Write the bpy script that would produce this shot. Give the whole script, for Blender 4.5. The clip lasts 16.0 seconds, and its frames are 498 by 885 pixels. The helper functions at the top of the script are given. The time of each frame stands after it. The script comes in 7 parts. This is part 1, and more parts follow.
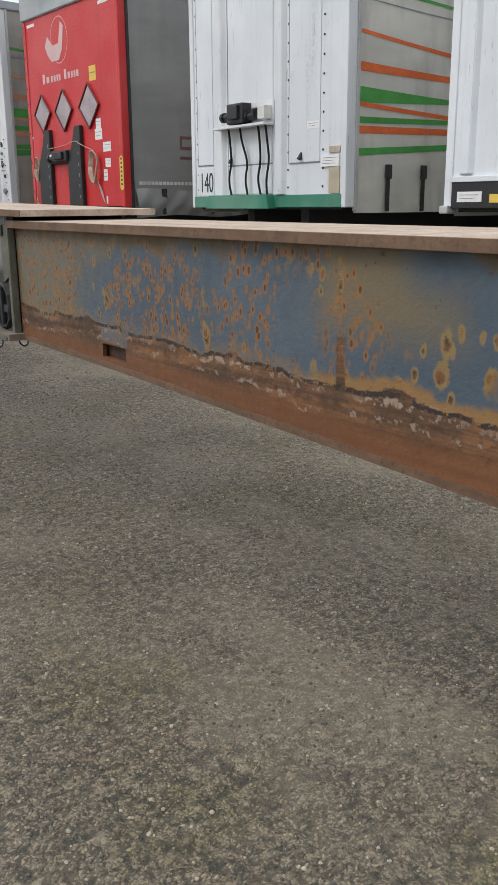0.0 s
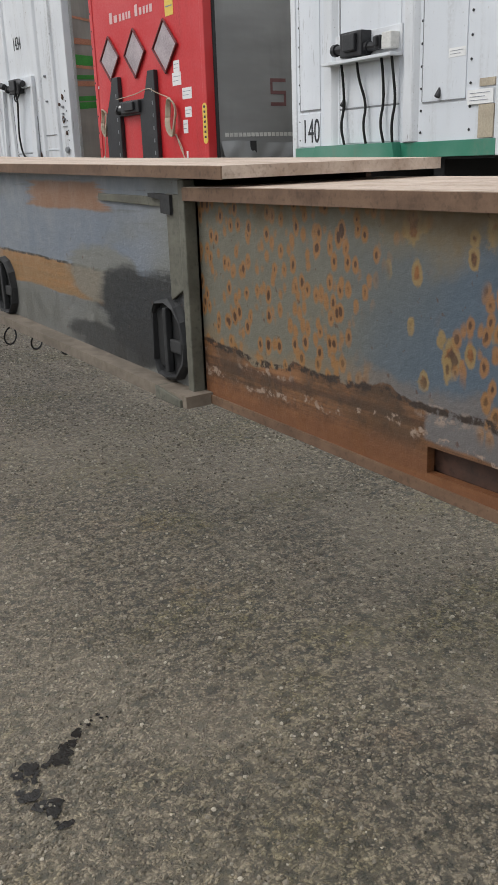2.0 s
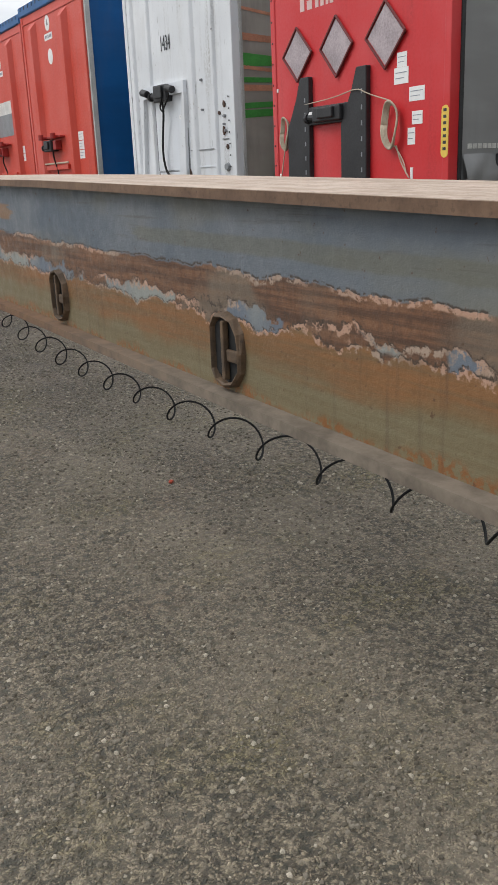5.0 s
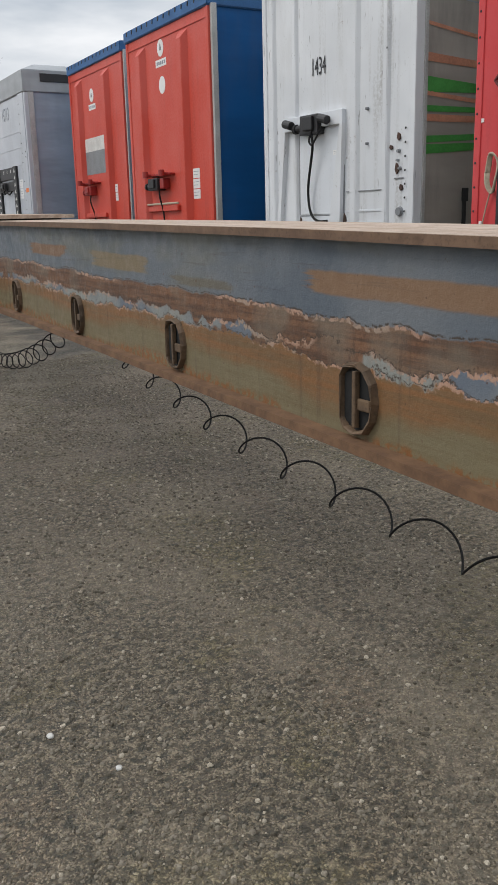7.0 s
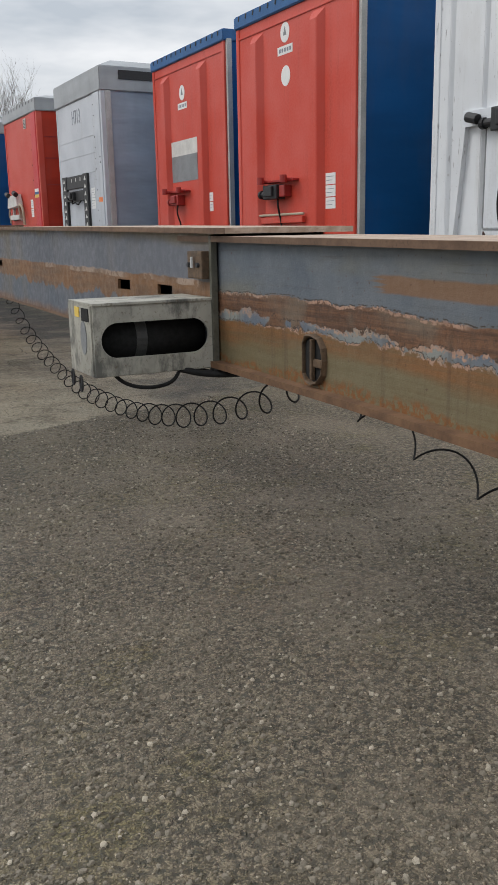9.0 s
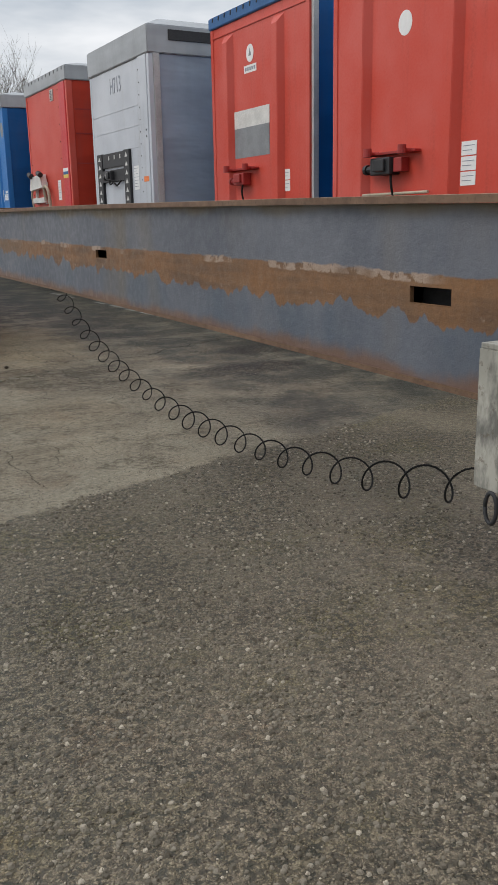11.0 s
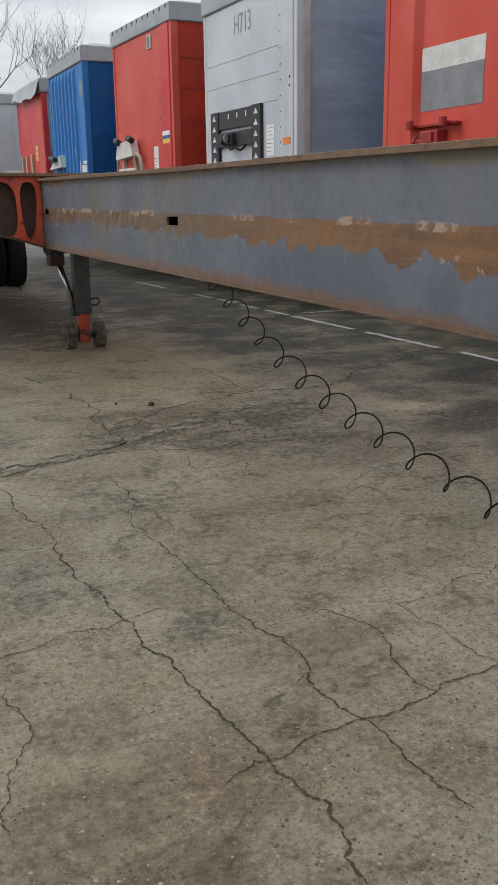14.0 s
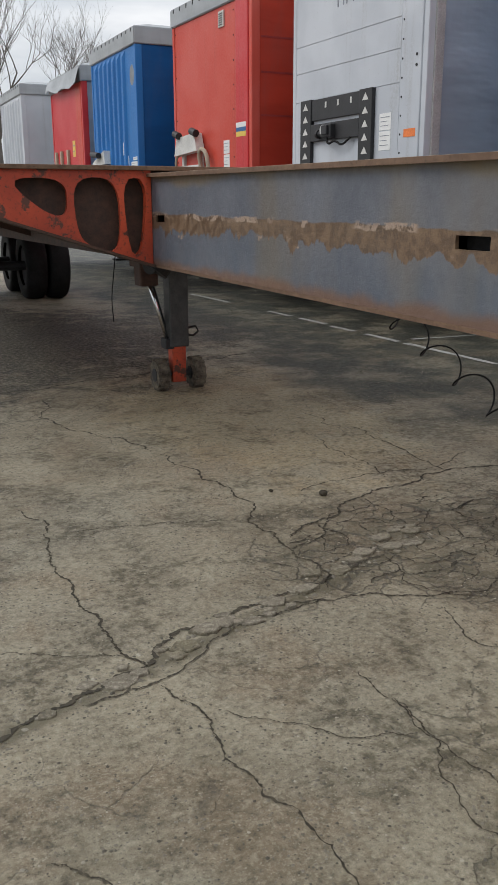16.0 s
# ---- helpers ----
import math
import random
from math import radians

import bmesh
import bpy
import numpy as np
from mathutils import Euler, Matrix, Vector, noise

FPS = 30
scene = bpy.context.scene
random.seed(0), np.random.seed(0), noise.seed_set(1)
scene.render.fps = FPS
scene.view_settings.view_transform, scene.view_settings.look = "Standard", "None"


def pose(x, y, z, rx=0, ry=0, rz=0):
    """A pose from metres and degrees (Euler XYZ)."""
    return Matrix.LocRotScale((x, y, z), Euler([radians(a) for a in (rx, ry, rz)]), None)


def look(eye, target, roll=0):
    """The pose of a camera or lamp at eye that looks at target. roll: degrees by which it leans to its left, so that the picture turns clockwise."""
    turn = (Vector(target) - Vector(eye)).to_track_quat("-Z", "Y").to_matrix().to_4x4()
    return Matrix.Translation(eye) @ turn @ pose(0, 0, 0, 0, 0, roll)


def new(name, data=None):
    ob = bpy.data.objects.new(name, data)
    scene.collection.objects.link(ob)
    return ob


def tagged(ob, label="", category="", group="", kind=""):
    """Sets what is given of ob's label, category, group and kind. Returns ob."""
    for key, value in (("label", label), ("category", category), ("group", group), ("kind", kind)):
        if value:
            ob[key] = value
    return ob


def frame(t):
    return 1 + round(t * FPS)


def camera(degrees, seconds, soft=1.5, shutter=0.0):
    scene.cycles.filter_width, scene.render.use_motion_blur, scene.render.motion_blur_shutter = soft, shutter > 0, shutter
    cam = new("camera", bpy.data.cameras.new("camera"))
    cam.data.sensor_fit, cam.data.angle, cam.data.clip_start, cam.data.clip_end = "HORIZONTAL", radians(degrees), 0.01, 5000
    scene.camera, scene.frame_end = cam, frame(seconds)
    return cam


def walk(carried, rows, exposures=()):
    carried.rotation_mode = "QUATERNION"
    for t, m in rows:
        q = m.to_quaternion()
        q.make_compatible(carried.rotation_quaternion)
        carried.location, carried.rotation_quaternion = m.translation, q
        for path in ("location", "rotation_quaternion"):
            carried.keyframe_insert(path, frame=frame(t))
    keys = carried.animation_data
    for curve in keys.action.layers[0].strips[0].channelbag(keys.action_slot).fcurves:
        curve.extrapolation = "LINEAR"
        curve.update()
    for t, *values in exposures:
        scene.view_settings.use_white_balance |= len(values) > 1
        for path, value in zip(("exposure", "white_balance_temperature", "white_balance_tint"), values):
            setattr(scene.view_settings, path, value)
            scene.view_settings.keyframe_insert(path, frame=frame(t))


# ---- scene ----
cam = camera(32.2, 16.0, 0.95)
PATH = [
    (0, (0.023, 0.276, 1.209), (1.193, 1.808, 0.677), -0.4),
    (0.5, (0.108, 0.579, 1.187), (1.24, 2.134, 0.638), -1.5),
    (1, (0.209, 0.927, 1.192), (1.32, 2.486, 0.614), -1.8),
    (1.5, (0.258, 1.33, 1.216), (1.35, 2.896, 0.618), -1.9),
    (2, (0.369, 1.7, 1.203), (1.43, 3.278, 0.582), -2.1),
    (2.5, (0.377, 2.069, 1.194), (1.397, 3.66, 0.54), -2.3),
    (3, (0.365, 2.46, 1.22), (1.353, 4.065, 0.55), -2.4),
    (3.5, (0.411, 2.892, 1.243), (1.372, 4.517, 0.584), -2.8),
    (4, (0.381, 3.382, 1.246), (1.342, 5.013, 0.602), -2.0),
    (4.2, (0.373, 3.537, 1.258), (1.328, 5.176, 0.626), -2.5),
    (6.3, (0.13, 5.645, 1.347), (1.085, 7.325, 0.829), -1.3),
    (6.5, (0.115, 5.862, 1.369), (1.067, 7.548, 0.866), -1.2),
    (7, (0.09, 6.441, 1.354), (1.009, 8.147, 0.86), -1.4),
    (7.5, (-0.01, 7.009, 1.357), (0.886, 8.728, 0.867), -1.4),
    (8, (-0.039, 7.548, 1.362), (0.858, 9.269, 0.876), -1.1),
    (8.5, (-0.122, 8.071, 1.362), (0.765, 9.799, 0.882), -1.3),
    (9, (-0.201, 8.61, 1.396), (0.684, 10.341, 0.93), -1.1),
    (9.5, (-0.262, 9.108, 1.398), (0.625, 10.841, 0.938), -1.2),
    (9.7, (-0.303, 9.301, 1.392), (0.577, 11.037, 0.931), -1.2),
    (11.8, (-0.407, 11.482, 1.381), (0.494, 13.191, 0.866), -1.0),
    (12, (-0.442, 11.674, 1.366), (0.457, 13.384, 0.849), -1.0),
    (12.5, (-0.464, 12.159, 1.374), (0.449, 13.865, 0.865), -1.1),
    (13, (-0.466, 12.756, 1.364), (0.416, 14.483, 0.872), -1.4),
    (13.5, (-0.478, 13.315, 1.36), (0.365, 15.052, 0.841), -0.7),
    (14, (-0.432, 13.853, 1.345), (0.395, 15.594, 0.811), -0.8),
    (14.5, (-0.492, 14.439, 1.356), (0.316, 16.189, 0.822), -0.7),
    (15, (-0.491, 14.979, 1.345), (0.309, 16.733, 0.814), -0.8),
    (15.5, (-0.557, 15.43, 1.354), (0.245, 17.181, 0.815), -0.2),
    (16, (-0.572, 15.942, 1.378), (0.249, 17.686, 0.847), -0.2),
]
EXPOSURES = [(0.0, 0.16), (1.0, 0.10), (2.0, 0.14), (3.0, 0.22), (4.2, 0.22), (6.4, 0.0), (9.5, -0.06), (12.0, -0.04), (16.0, 0.0)]
walk(cam, [(t, look(eye, target, roll)) for t, eye, target, roll in PATH], EXPOSURES)

# ---------------------------------------------------------------- sky and light
world = bpy.data.worlds.new("overcast_sky")
scene.world = world
world.use_nodes = True
wn, wl = world.node_tree.nodes, world.node_tree.links
wn.clear()
w_out = wn.new("ShaderNodeOutputWorld")
w_bg = wn.new("ShaderNodeBackground")
w_sky = wn.new("ShaderNodeTexSky")
w_sky.sky_type = "NISHITA"
w_sky.sun_disc = False
w_sky.sun_elevation = radians(38)
w_sky.sun_rotation = radians(308)
w_tc = wn.new("ShaderNodeTexCoord")
w_map = wn.new("ShaderNodeMapping")
w_map.inputs["Scale"].default_value = (1.6, 1.6, 5.5)
w_noise = wn.new("ShaderNodeTexNoise")
w_noise.inputs["Scale"].default_value = 2.1
w_noise.inputs["Detail"].default_value = 5
w_noise.inputs["Roughness"].default_value = 0.55
w_ramp = wn.new("ShaderNodeValToRGB")
w_ramp.color_ramp.elements[0].position, w_ramp.color_ramp.elements[0].color = 0.36, (0.55, 0.60, 0.66, 1)
w_ramp.color_ramp.elements[1].position, w_ramp.color_ramp.elements[1].color = 0.62, (0.97, 0.98, 1.0, 1)
w_sep = wn.new("ShaderNodeSeparateXYZ")
w_zen = wn.new("ShaderNodeMapRange")  # an overcast sky is brighter overhead
w_zen.inputs["From Min"].default_value, w_zen.inputs["From Max"].default_value = 0.0, 1.0
w_zen.inputs["To Min"].default_value, w_zen.inputs["To Max"].default_value = 8.6, 17.0
w_mul = wn.new("ShaderNodeVectorMath")
w_mul.operation = "SCALE"
w_mix = wn.new("ShaderNodeMix")
w_mix.data_type = "RGBA"
w_mix.inputs["Factor"].default_value = 0.92
wl.new(w_tc.outputs["Generated"], w_map.inputs["Vector"])
wl.new(w_map.outputs["Vector"], w_noise.inputs["Vector"])
wl.new(w_noise.outputs["Fac"], w_ramp.inputs["Fac"])
wl.new(w_tc.outputs["Generated"], w_sep.inputs["Vector"])
wl.new(w_sep.outputs["Z"], w_zen.inputs["Value"])
wl.new(w_ramp.outputs["Color"], w_mul.inputs[0])
wl.new(w_zen.outputs["Result"], w_mul.inputs["Scale"])
wl.new(w_sky.outputs["Color"], w_mix.inputs["A"])
wl.new(w_mul.outputs["Vector"], w_mix.inputs["B"])
wl.new(w_mix.outputs["Result"], w_bg.inputs["Color"])
w_bg.inputs["Strength"].default_value = 0.1
wl.new(w_bg.outputs["Background"], w_out.inputs["Surface"])

sun_data = bpy.data.lights.new("sun", "SUN")
sun_data.energy, sun_data.angle, sun_data.color = 1.3, radians(25), (1.0, 0.97, 0.93)
sun = new("sun", sun_data)
sun.matrix_world = look((-18, 14, 22), (0, 4, 0))

# ---------------------------------------------------------------- small makers


def box(bm, x0, x1, y0, y1, z0, z1, bevel=0.0):
    """Adds a box to bm, its edges rounded by bevel."""
    vs = [bm.verts.new((x, y, z)) for z in (z0, z1) for y in (y0, y1) for x in (x0, x1)]
    fs = [bm.faces.new([vs[i] for i in q]) for q in ((0, 2, 3, 1), (4, 5, 7, 6), (0, 1, 5, 4), (2, 6, 7, 3), (0, 4, 6, 2), (1, 3, 7, 5))]
    if bevel:
        edges = {e for f in fs for e in f.edges}
        bmesh.ops.bevel(bm, geom=list(edges), offset=bevel, segments=2, profile=0.6, affect="EDGES")
    return vs


def prism(bm, pts, a, b, axis="x"):
    """Adds the outline pts, two coordinates each, pulled from a to b along the axis."""
    def put(p, k):
        return {"x": (k, p[0], p[1]), "y": (p[0], k, p[1]), "z": (p[0], p[1], k)}[axis]
    lo = [bm.verts.new(put(p, a)) for p in pts]
    hi = [bm.verts.new(put(p, b)) for p in pts]
    n = len(pts)
    faces = [bm.faces.new(lo), bm.faces.new(hi[::-1])]
    faces += [bm.faces.new((lo[i], hi[i], hi[(i + 1) % n], lo[(i + 1) % n])) for i in range(n)]
    return faces


def rod(bm, a, b, r, sides=10, r2=None):
    """Adds a round bar from a to b."""
    a, b = Vector(a), Vector(b)
    m = Matrix.Translation((a + b) / 2) @ (b - a).to_track_quat("Z", "Y").to_matrix().to_4x4()
    bmesh.ops.create_cone(bm, cap_ends=True, segments=sides, radius1=r, radius2=r if r2 is None else r2, depth=(b - a).length, matrix=m)


def tube(bm, pts, r, sides=6):
    """Adds a bent tube along pts."""
    pts = [Vector(p) for p in pts]
    rings, up = [], Vector((0.13, 0.21, 0.97)).normalized()
    for i, p in enumerate(pts):
        d = (pts[min(i + 1, len(pts) - 1)] - pts[max(i - 1, 0)]).normalized()
        side = d.cross(up)
        if side.length < 0.05:
            side = d.cross(Vector((1, 0, 0)))
        side.normalize()
        top = side.cross(d).normalized()
        up = top
        rings.append([bm.verts.new(p + r * (math.cos(2 * math.pi * k / sides) * side + math.sin(2 * math.pi * k / sides) * top)) for k in range(sides)])
    for q, w in zip(rings, rings[1:]):
        for k in range(sides):
            bm.faces.new((q[k], q[(k + 1) % sides], w[(k + 1) % sides], w[k]))
    bm.faces.new(rings[0][::-1])
    bm.faces.new(rings[-1])


def part(name, bm, material, parent=None, label="", smooth=False):
    """Links bm as one mesh object under parent."""
    bmesh.ops.recalc_face_normals(bm, faces=bm.faces)
    me = bpy.data.meshes.new(name)
    bm.to_mesh(me)
    bm.free()
    me.materials.append(material)
    if smooth:
        me.polygons.foreach_set("use_smooth", [True] * len(me.polygons))
    ob = new(name, me)
    if parent is not None:
        ob.parent = parent
    if label:
        tagged(ob, label)
    return ob


def boxpart(name, dims, material, parent=None, bevel=0.0, label=""):
    bm = bmesh.new()
    box(bm, *dims, bevel)
    return part(name, bm, material, parent, label)


def thing(name, m, label, category, group="", kind=""):
    ob = new(name)
    ob.matrix_world = m
    ob.empty_display_size = 0.2
    return tagged(ob, label, category, group, kind)


def lettering(name, text, size, m, material, parent, label="", stretch=1.0):
    """Writing as a thin raised mesh."""
    cu = bpy.data.curves.new(name, "FONT")
    cu.body, cu.size, cu.align_x, cu.extrude = text, size, "CENTER", 0.0012
    tmp = new(name + "_tmp", cu)
    me = bpy.data.meshes.new_from_object(tmp.evaluated_get(bpy.context.evaluated_depsgraph_get()))
    bpy.data.objects.remove(tmp)
    me.transform(Matrix.Diagonal((stretch, 1, 1, 1)))
    me.materials.clear()
    me.materials.append(material)
    ob = new(name, me)
    ob.parent = parent
    ob.matrix_basis = m
    if label:
        tagged(ob, label)
    return ob


FRONT = Matrix(((0, 0, -1, 0), (-1, 0, 0, 0), (0, 1, 0, 0), (0, 0, 0, 1)))  # writing on a wall that faces -x
SIDE = Matrix(((1, 0, 0, 0), (0, 0, -1, 0), (0, 1, 0, 0), (0, 0, 0, 1)))  # writing on a wall that faces -y


# ---------------------------------------------------------------- materials
class Nodes:
    """A short way to write a node material."""

    def __init__(self, name, rough=0.6, metal=0.0, spec=0.5):
        self.mat = bpy.data.materials.new(name)
        self.mat.use_nodes = True
        self.nt = self.mat.node_tree
        self.bsdf = self.nt.nodes["Principled BSDF"]
        self.bsdf.inputs["Roughness"].default_value = rough
        self.bsdf.inputs["Metallic"].default_value = metal
        self.bsdf.inputs["Specular IOR Level"].default_value = spec
        self.co = self.nt.nodes.new("ShaderNodeTexCoord").outputs["Object"]

    def set(self, node, key, value):
        if hasattr(value, "is_linked"):
            self.nt.links.new(value, node.inputs[key])
        else:
            node.inputs[key].default_value = value

    def scaled(self, sx, sy, sz, co=None):
        n = self.nt.nodes.new("ShaderNodeMapping")
        n.inputs["Scale"].default_value = (sx, sy, sz)
        self.nt.links.new(co or self.co, n.inputs["Vector"])
        return n.outputs["Vector"]

    def noise(self, scale, detail=4.0, rough=0.55, co=None, distort=0.0):
        n = self.nt.nodes.new("ShaderNodeTexNoise")
        n.inputs["Scale"].default_value, n.inputs["Detail"].default_value = scale, detail
        n.inputs["Roughness"].default_value, n.inputs["Distortion"].default_value = rough, distort
        self.nt.links.new(co or self.co, n.inputs["Vector"])
        return n.outputs["Fac"]

    def voronoi(self, scale, feature="F1", co=None, out="Distance", rand=1.0):
        n = self.nt.nodes.new("ShaderNodeTexVoronoi")
        n.feature = feature
        n.inputs["Scale"].default_value, n.inputs["Randomness"].default_value = scale, rand
        self.nt.links.new(co or self.co, n.inputs["Vector"])
        return n.outputs[out]

    def math(self, op, a, b=0.0, c=None):
        n = self.nt.nodes.new("ShaderNodeMath")
        n.operation = op
        self.set(n, 0, a)
        self.set(n, 1, b)
        if c is not None:
            self.set(n, 2, c)
        return n.outputs[0]

    def ramp(self, v, lo, hi, a=0.0, b=1.0):
        n = self.nt.nodes.new("ShaderNodeMapRange")
        n.interpolation_type = "SMOOTHSTEP"
        self.set(n, "Value", v)
        for key, value in (("From Min", lo), ("From Max", hi), ("To Min", a), ("To Max", b)):
            self.set(n, key, value)
        return n.outputs["Result"]

    def mix(self, fac, a, b, blend="MIX"):
        n = self.nt.nodes.new("ShaderNodeMix")
        n.data_type, n.blend_type = "RGBA", blend
        self.set(n, "Factor", fac)
        for key, value in (("A", a), ("B", b)):
            self.set(n, key, (*value, 1) if isinstance(value, tuple) and len(value) == 3 else value)
        return n.outputs["Result"]

    def xyz(self, co=None):
        n = self.nt.nodes.new("ShaderNodeSeparateXYZ")
        self.nt.links.new(co or self.co, n.inputs["Vector"])
        return n.outputs["X"], n.outputs["Y"], n.outputs["Z"]

    def random(self):
        return self.nt.nodes.new("ShaderNodeObjectInfo").outputs["Random"]

    def bump(self, height, strength=0.3, distance=0.01):
        n = self.nt.nodes.new("ShaderNodeBump")
        n.inputs["Strength"].default_value, n.inputs["Distance"].default_value = strength, distance
        self.nt.links.new(height, n.inputs["Height"])
        self.nt.links.new(n.outputs["Normal"], self.bsdf.inputs["Normal"])

    def done(self, color, rough=None):
        self.set(self.bsdf, "Base Color", (*color, 1) if isinstance(color, tuple) else color)
        if rough is not None:
            self.set(self.bsdf, "Roughness", rough)
        return self.mat


def painted(name, color, rough=0.42, dirt=(0.23, 0.21, 0.18), amount=0.35, fade=0.12, scuff=0.0):
    """Weathered sheet paint: faded patches, fine streaks that run down, specks of dirt."""
    n = Nodes(name, rough)
    big = n.noise(0.9, 3)
    light = tuple(min(1, c + fade * (0.75 - c)) for c in color)
    dark = tuple(c * (1 - fade) for c in color)
    base = n.mix(n.ramp(big, 0.35, 0.65), dark, light)
    streak = n.noise(1.0, 5, 0.6, n.scaled(7, 7, 0.55))
    fine = n.noise(38, 4, 0.65)
    x, y, z = n.xyz()
    mask = n.math("MULTIPLY", n.ramp(streak, 0.50, 0.78), n.ramp(fine, 0.3, 0.62))
    base = n.mix(n.math("MULTIPLY", mask, amount), base, dirt)
    speck = n.ramp(n.noise(90, 2, 0.5), 0.70, 0.76, 0, amount)
    base = n.mix(speck, base, tuple(d * 0.55 for d in dirt))
    if scuff:
        rub = n.math("MULTIPLY", n.ramp(n.noise(1.0, 3, 0.6, n.scaled(34, 34, 5)), 0.63, 0.68), n.ramp(n.noise(2.1, 3, 0.6), 0.50, 0.60))
        base = n.mix(n.math("MULTIPLY", rub, scuff), base, (0.10, 0.085, 0.075))
        chip = n.math("MULTIPLY", n.ramp(n.noise(14, 5, 0.7), 0.64, 0.67), n.ramp(n.noise(1.6, 2), 0.50, 0.62))
        base = n.mix(n.math("MULTIPLY", chip, scuff), base, (0.20, 0.13, 0.085))
        wipe = n.math("MULTIPLY", n.ramp(n.noise(1.0, 5, 0.65, n.scaled(2.2, 2.2, 0.7)), 0.50, 0.72), 0.45 * scuff)
        base = n.mix(wipe, base, (0.40, 0.385, 0.36))
    n.bump(n.math("ADD", n.math("MULTIPLY", big, 1.0), n.math("MULTIPLY", fine, 0.04)), 0.12, 0.02)
    return n.done(base, n.ramp(fine, 0.3, 0.7, rough - 0.06, rough + 0.14))


def plain(name, color, rough=0.5, metal=0.0, grain=60, var=0.18):
    n = Nodes(name, rough, metal)
    a = n.noise(grain, 4, 0.6)
    b = n.noise(grain / 12, 3, 0.5)
    v = n.ramp(n.math("ADD", n.math("MULTIPLY", a, 0.5), n.math("MULTIPLY", b, 0.5)), 0.3, 0.7)
    c = n.mix(v, tuple(k * (1 - var) for k in color), tuple(min(1, k * (1 + var) + 0.01) for k in color))
    n.bump(a, 0.15, 0.004)
    return n.done(c)


def tarpaulin(name, color, fold=1.0, dirt=0.4, gloss=0.25, rough=0.46):
    """PVC curtain: soft folds, grime towards streaks."""
    n = Nodes(name, 0.5, 0.0, gloss)
    folds = n.noise(1.0, 3, 0.5, n.scaled(0.9, 0.9, 3.2))
    fine = n.noise(30, 4, 0.6)
    grime = n.ramp(n.noise(1.0, 5, 0.62, n.scaled(3.5, 3.5, 0.8)), 0.42, 0.75)
    c = n.mix(n.ramp(folds, 0.3, 0.7), tuple(k * 0.86 for k in color), tuple(min(1, k * 1.1) for k in color))
    c = n.mix(n.math("MULTIPLY", grime, dirt), c, tuple(k * 0.4 + 0.06 for k in color))
    n.bump(n.math("ADD", folds, n.math("MULTIPLY", fine, 0.02)), 0.35 * fold, 0.05)
    return n.done(c, n.ramp(fine, 0.3, 0.7, rough - 0.08, rough + 0.08))


M_WHITE = painted("white_panel_paint", (0.71, 0.74, 0.78), 0.4, scuff=0.25)
M_WHITE_B = painted("white_scuffed_paint", (0.70, 0.72, 0.745), 0.45, amount=0.6, scuff=0.55)
M_RED = painted("red_panel_paint", (0.57, 0.052, 0.026), 0.48, (0.16, 0.03, 0.02), 0.3, 0.05)
M_RED_BRIGHT = painted("crimson_panel_paint", (0.56, 0.018, 0.022), 0.45, (0.12, 0.02, 0.02), 0.25, 0.05)
M_RED_SIDE = tarpaulin("dark_red_curtain", (0.47, 0.042, 0.020), 0.8, 0.3)
M_BLUE_SIDE = tarpaulin("navy_blue_curtain", (0.004, 0.088, 0.28), 0.6, 0.25)
M_BLUE = painted("blue_panel_paint", (0.003, 0.150, 0.45), 0.5, (0.02, 0.05, 0.12), 0.35, 0.02)
M_BLUE_TRIM = plain("blue_roof_tarpaulin", (0.012, 0.095, 0.26), 0.55)
M_SILVER = painted("silver_grey_paint", (0.52, 0.55, 0.60), 0.4)
M_GREY_SIDE = tarpaulin("slate_grey_curtain", (0.32, 0.37, 0.44), 1.6, 0.2, 0.6, 0.36)
M_GREY_CLOTH = tarpaulin("charcoal_grey_curtain", (0.285, 0.285, 0.285), 0.8, 0.4)
M_BEIGE_CLOTH = tarpaulin("off_white_curtain", (0.60, 0.585, 0.53), 0.9, 0.6)
M_DIRTY_CLOTH = tarpaulin("grimy_translucent_curtain", (0.36, 0.33, 0.295), 0.9, 0.7)
M_ORANGE_FADED = plain("faded_orange_print", (0.52, 0.23, 0.14), 0.6)
M_ROOF_GREY = tarpaulin("grey_roof_tarpaulin", (0.36, 0.38, 0.40), 0.8, 0.3)
M_GREEN_TRIM = painted("green_bottom_rail_paint", (0.02, 0.20, 0.12), 0.45)
M_ORANGE = plain("orange_curtain_print", (0.66, 0.13, 0.025), 0.5)
M_GREEN = plain("green_curtain_print", (0.055, 0.29, 0.05), 0.5)
M_BLACK = plain("black_coated_steel", (0.012, 0.012, 0.014), 0.5)
M_RUBBER = plain("black_rubber", (0.011, 0.011, 0.011), 0.75)
M_RUBBER.node_tree.nodes["Principled BSDF"].inputs["Specular IOR Level"].default_value = 0.2
M_DARK = plain("dark_chassis_steel", (0.02, 0.02, 0.022), 0.7)
M_STEEL = plain("worn_aluminium", (0.45, 0.45, 0.44), 0.45, 0.25)
M_LABEL = plain("white_sticker", (0.74, 0.74, 0.73), 0.45, 0, 30, 0.05)
M_LABEL_PRINT = plain("grey_sticker_print", (0.22, 0.24, 0.28), 0.5)
M_YELLOW = plain("yellow_sticker", (0.72, 0.50, 0.08), 0.5, 0, 40, 0.08)
M_ORANGE_STK = plain("orange_sticker", (0.80, 0.20, 0.04), 0.5)
M_INK = plain("black_lettering", (0.02, 0.02, 0.025), 0.5)
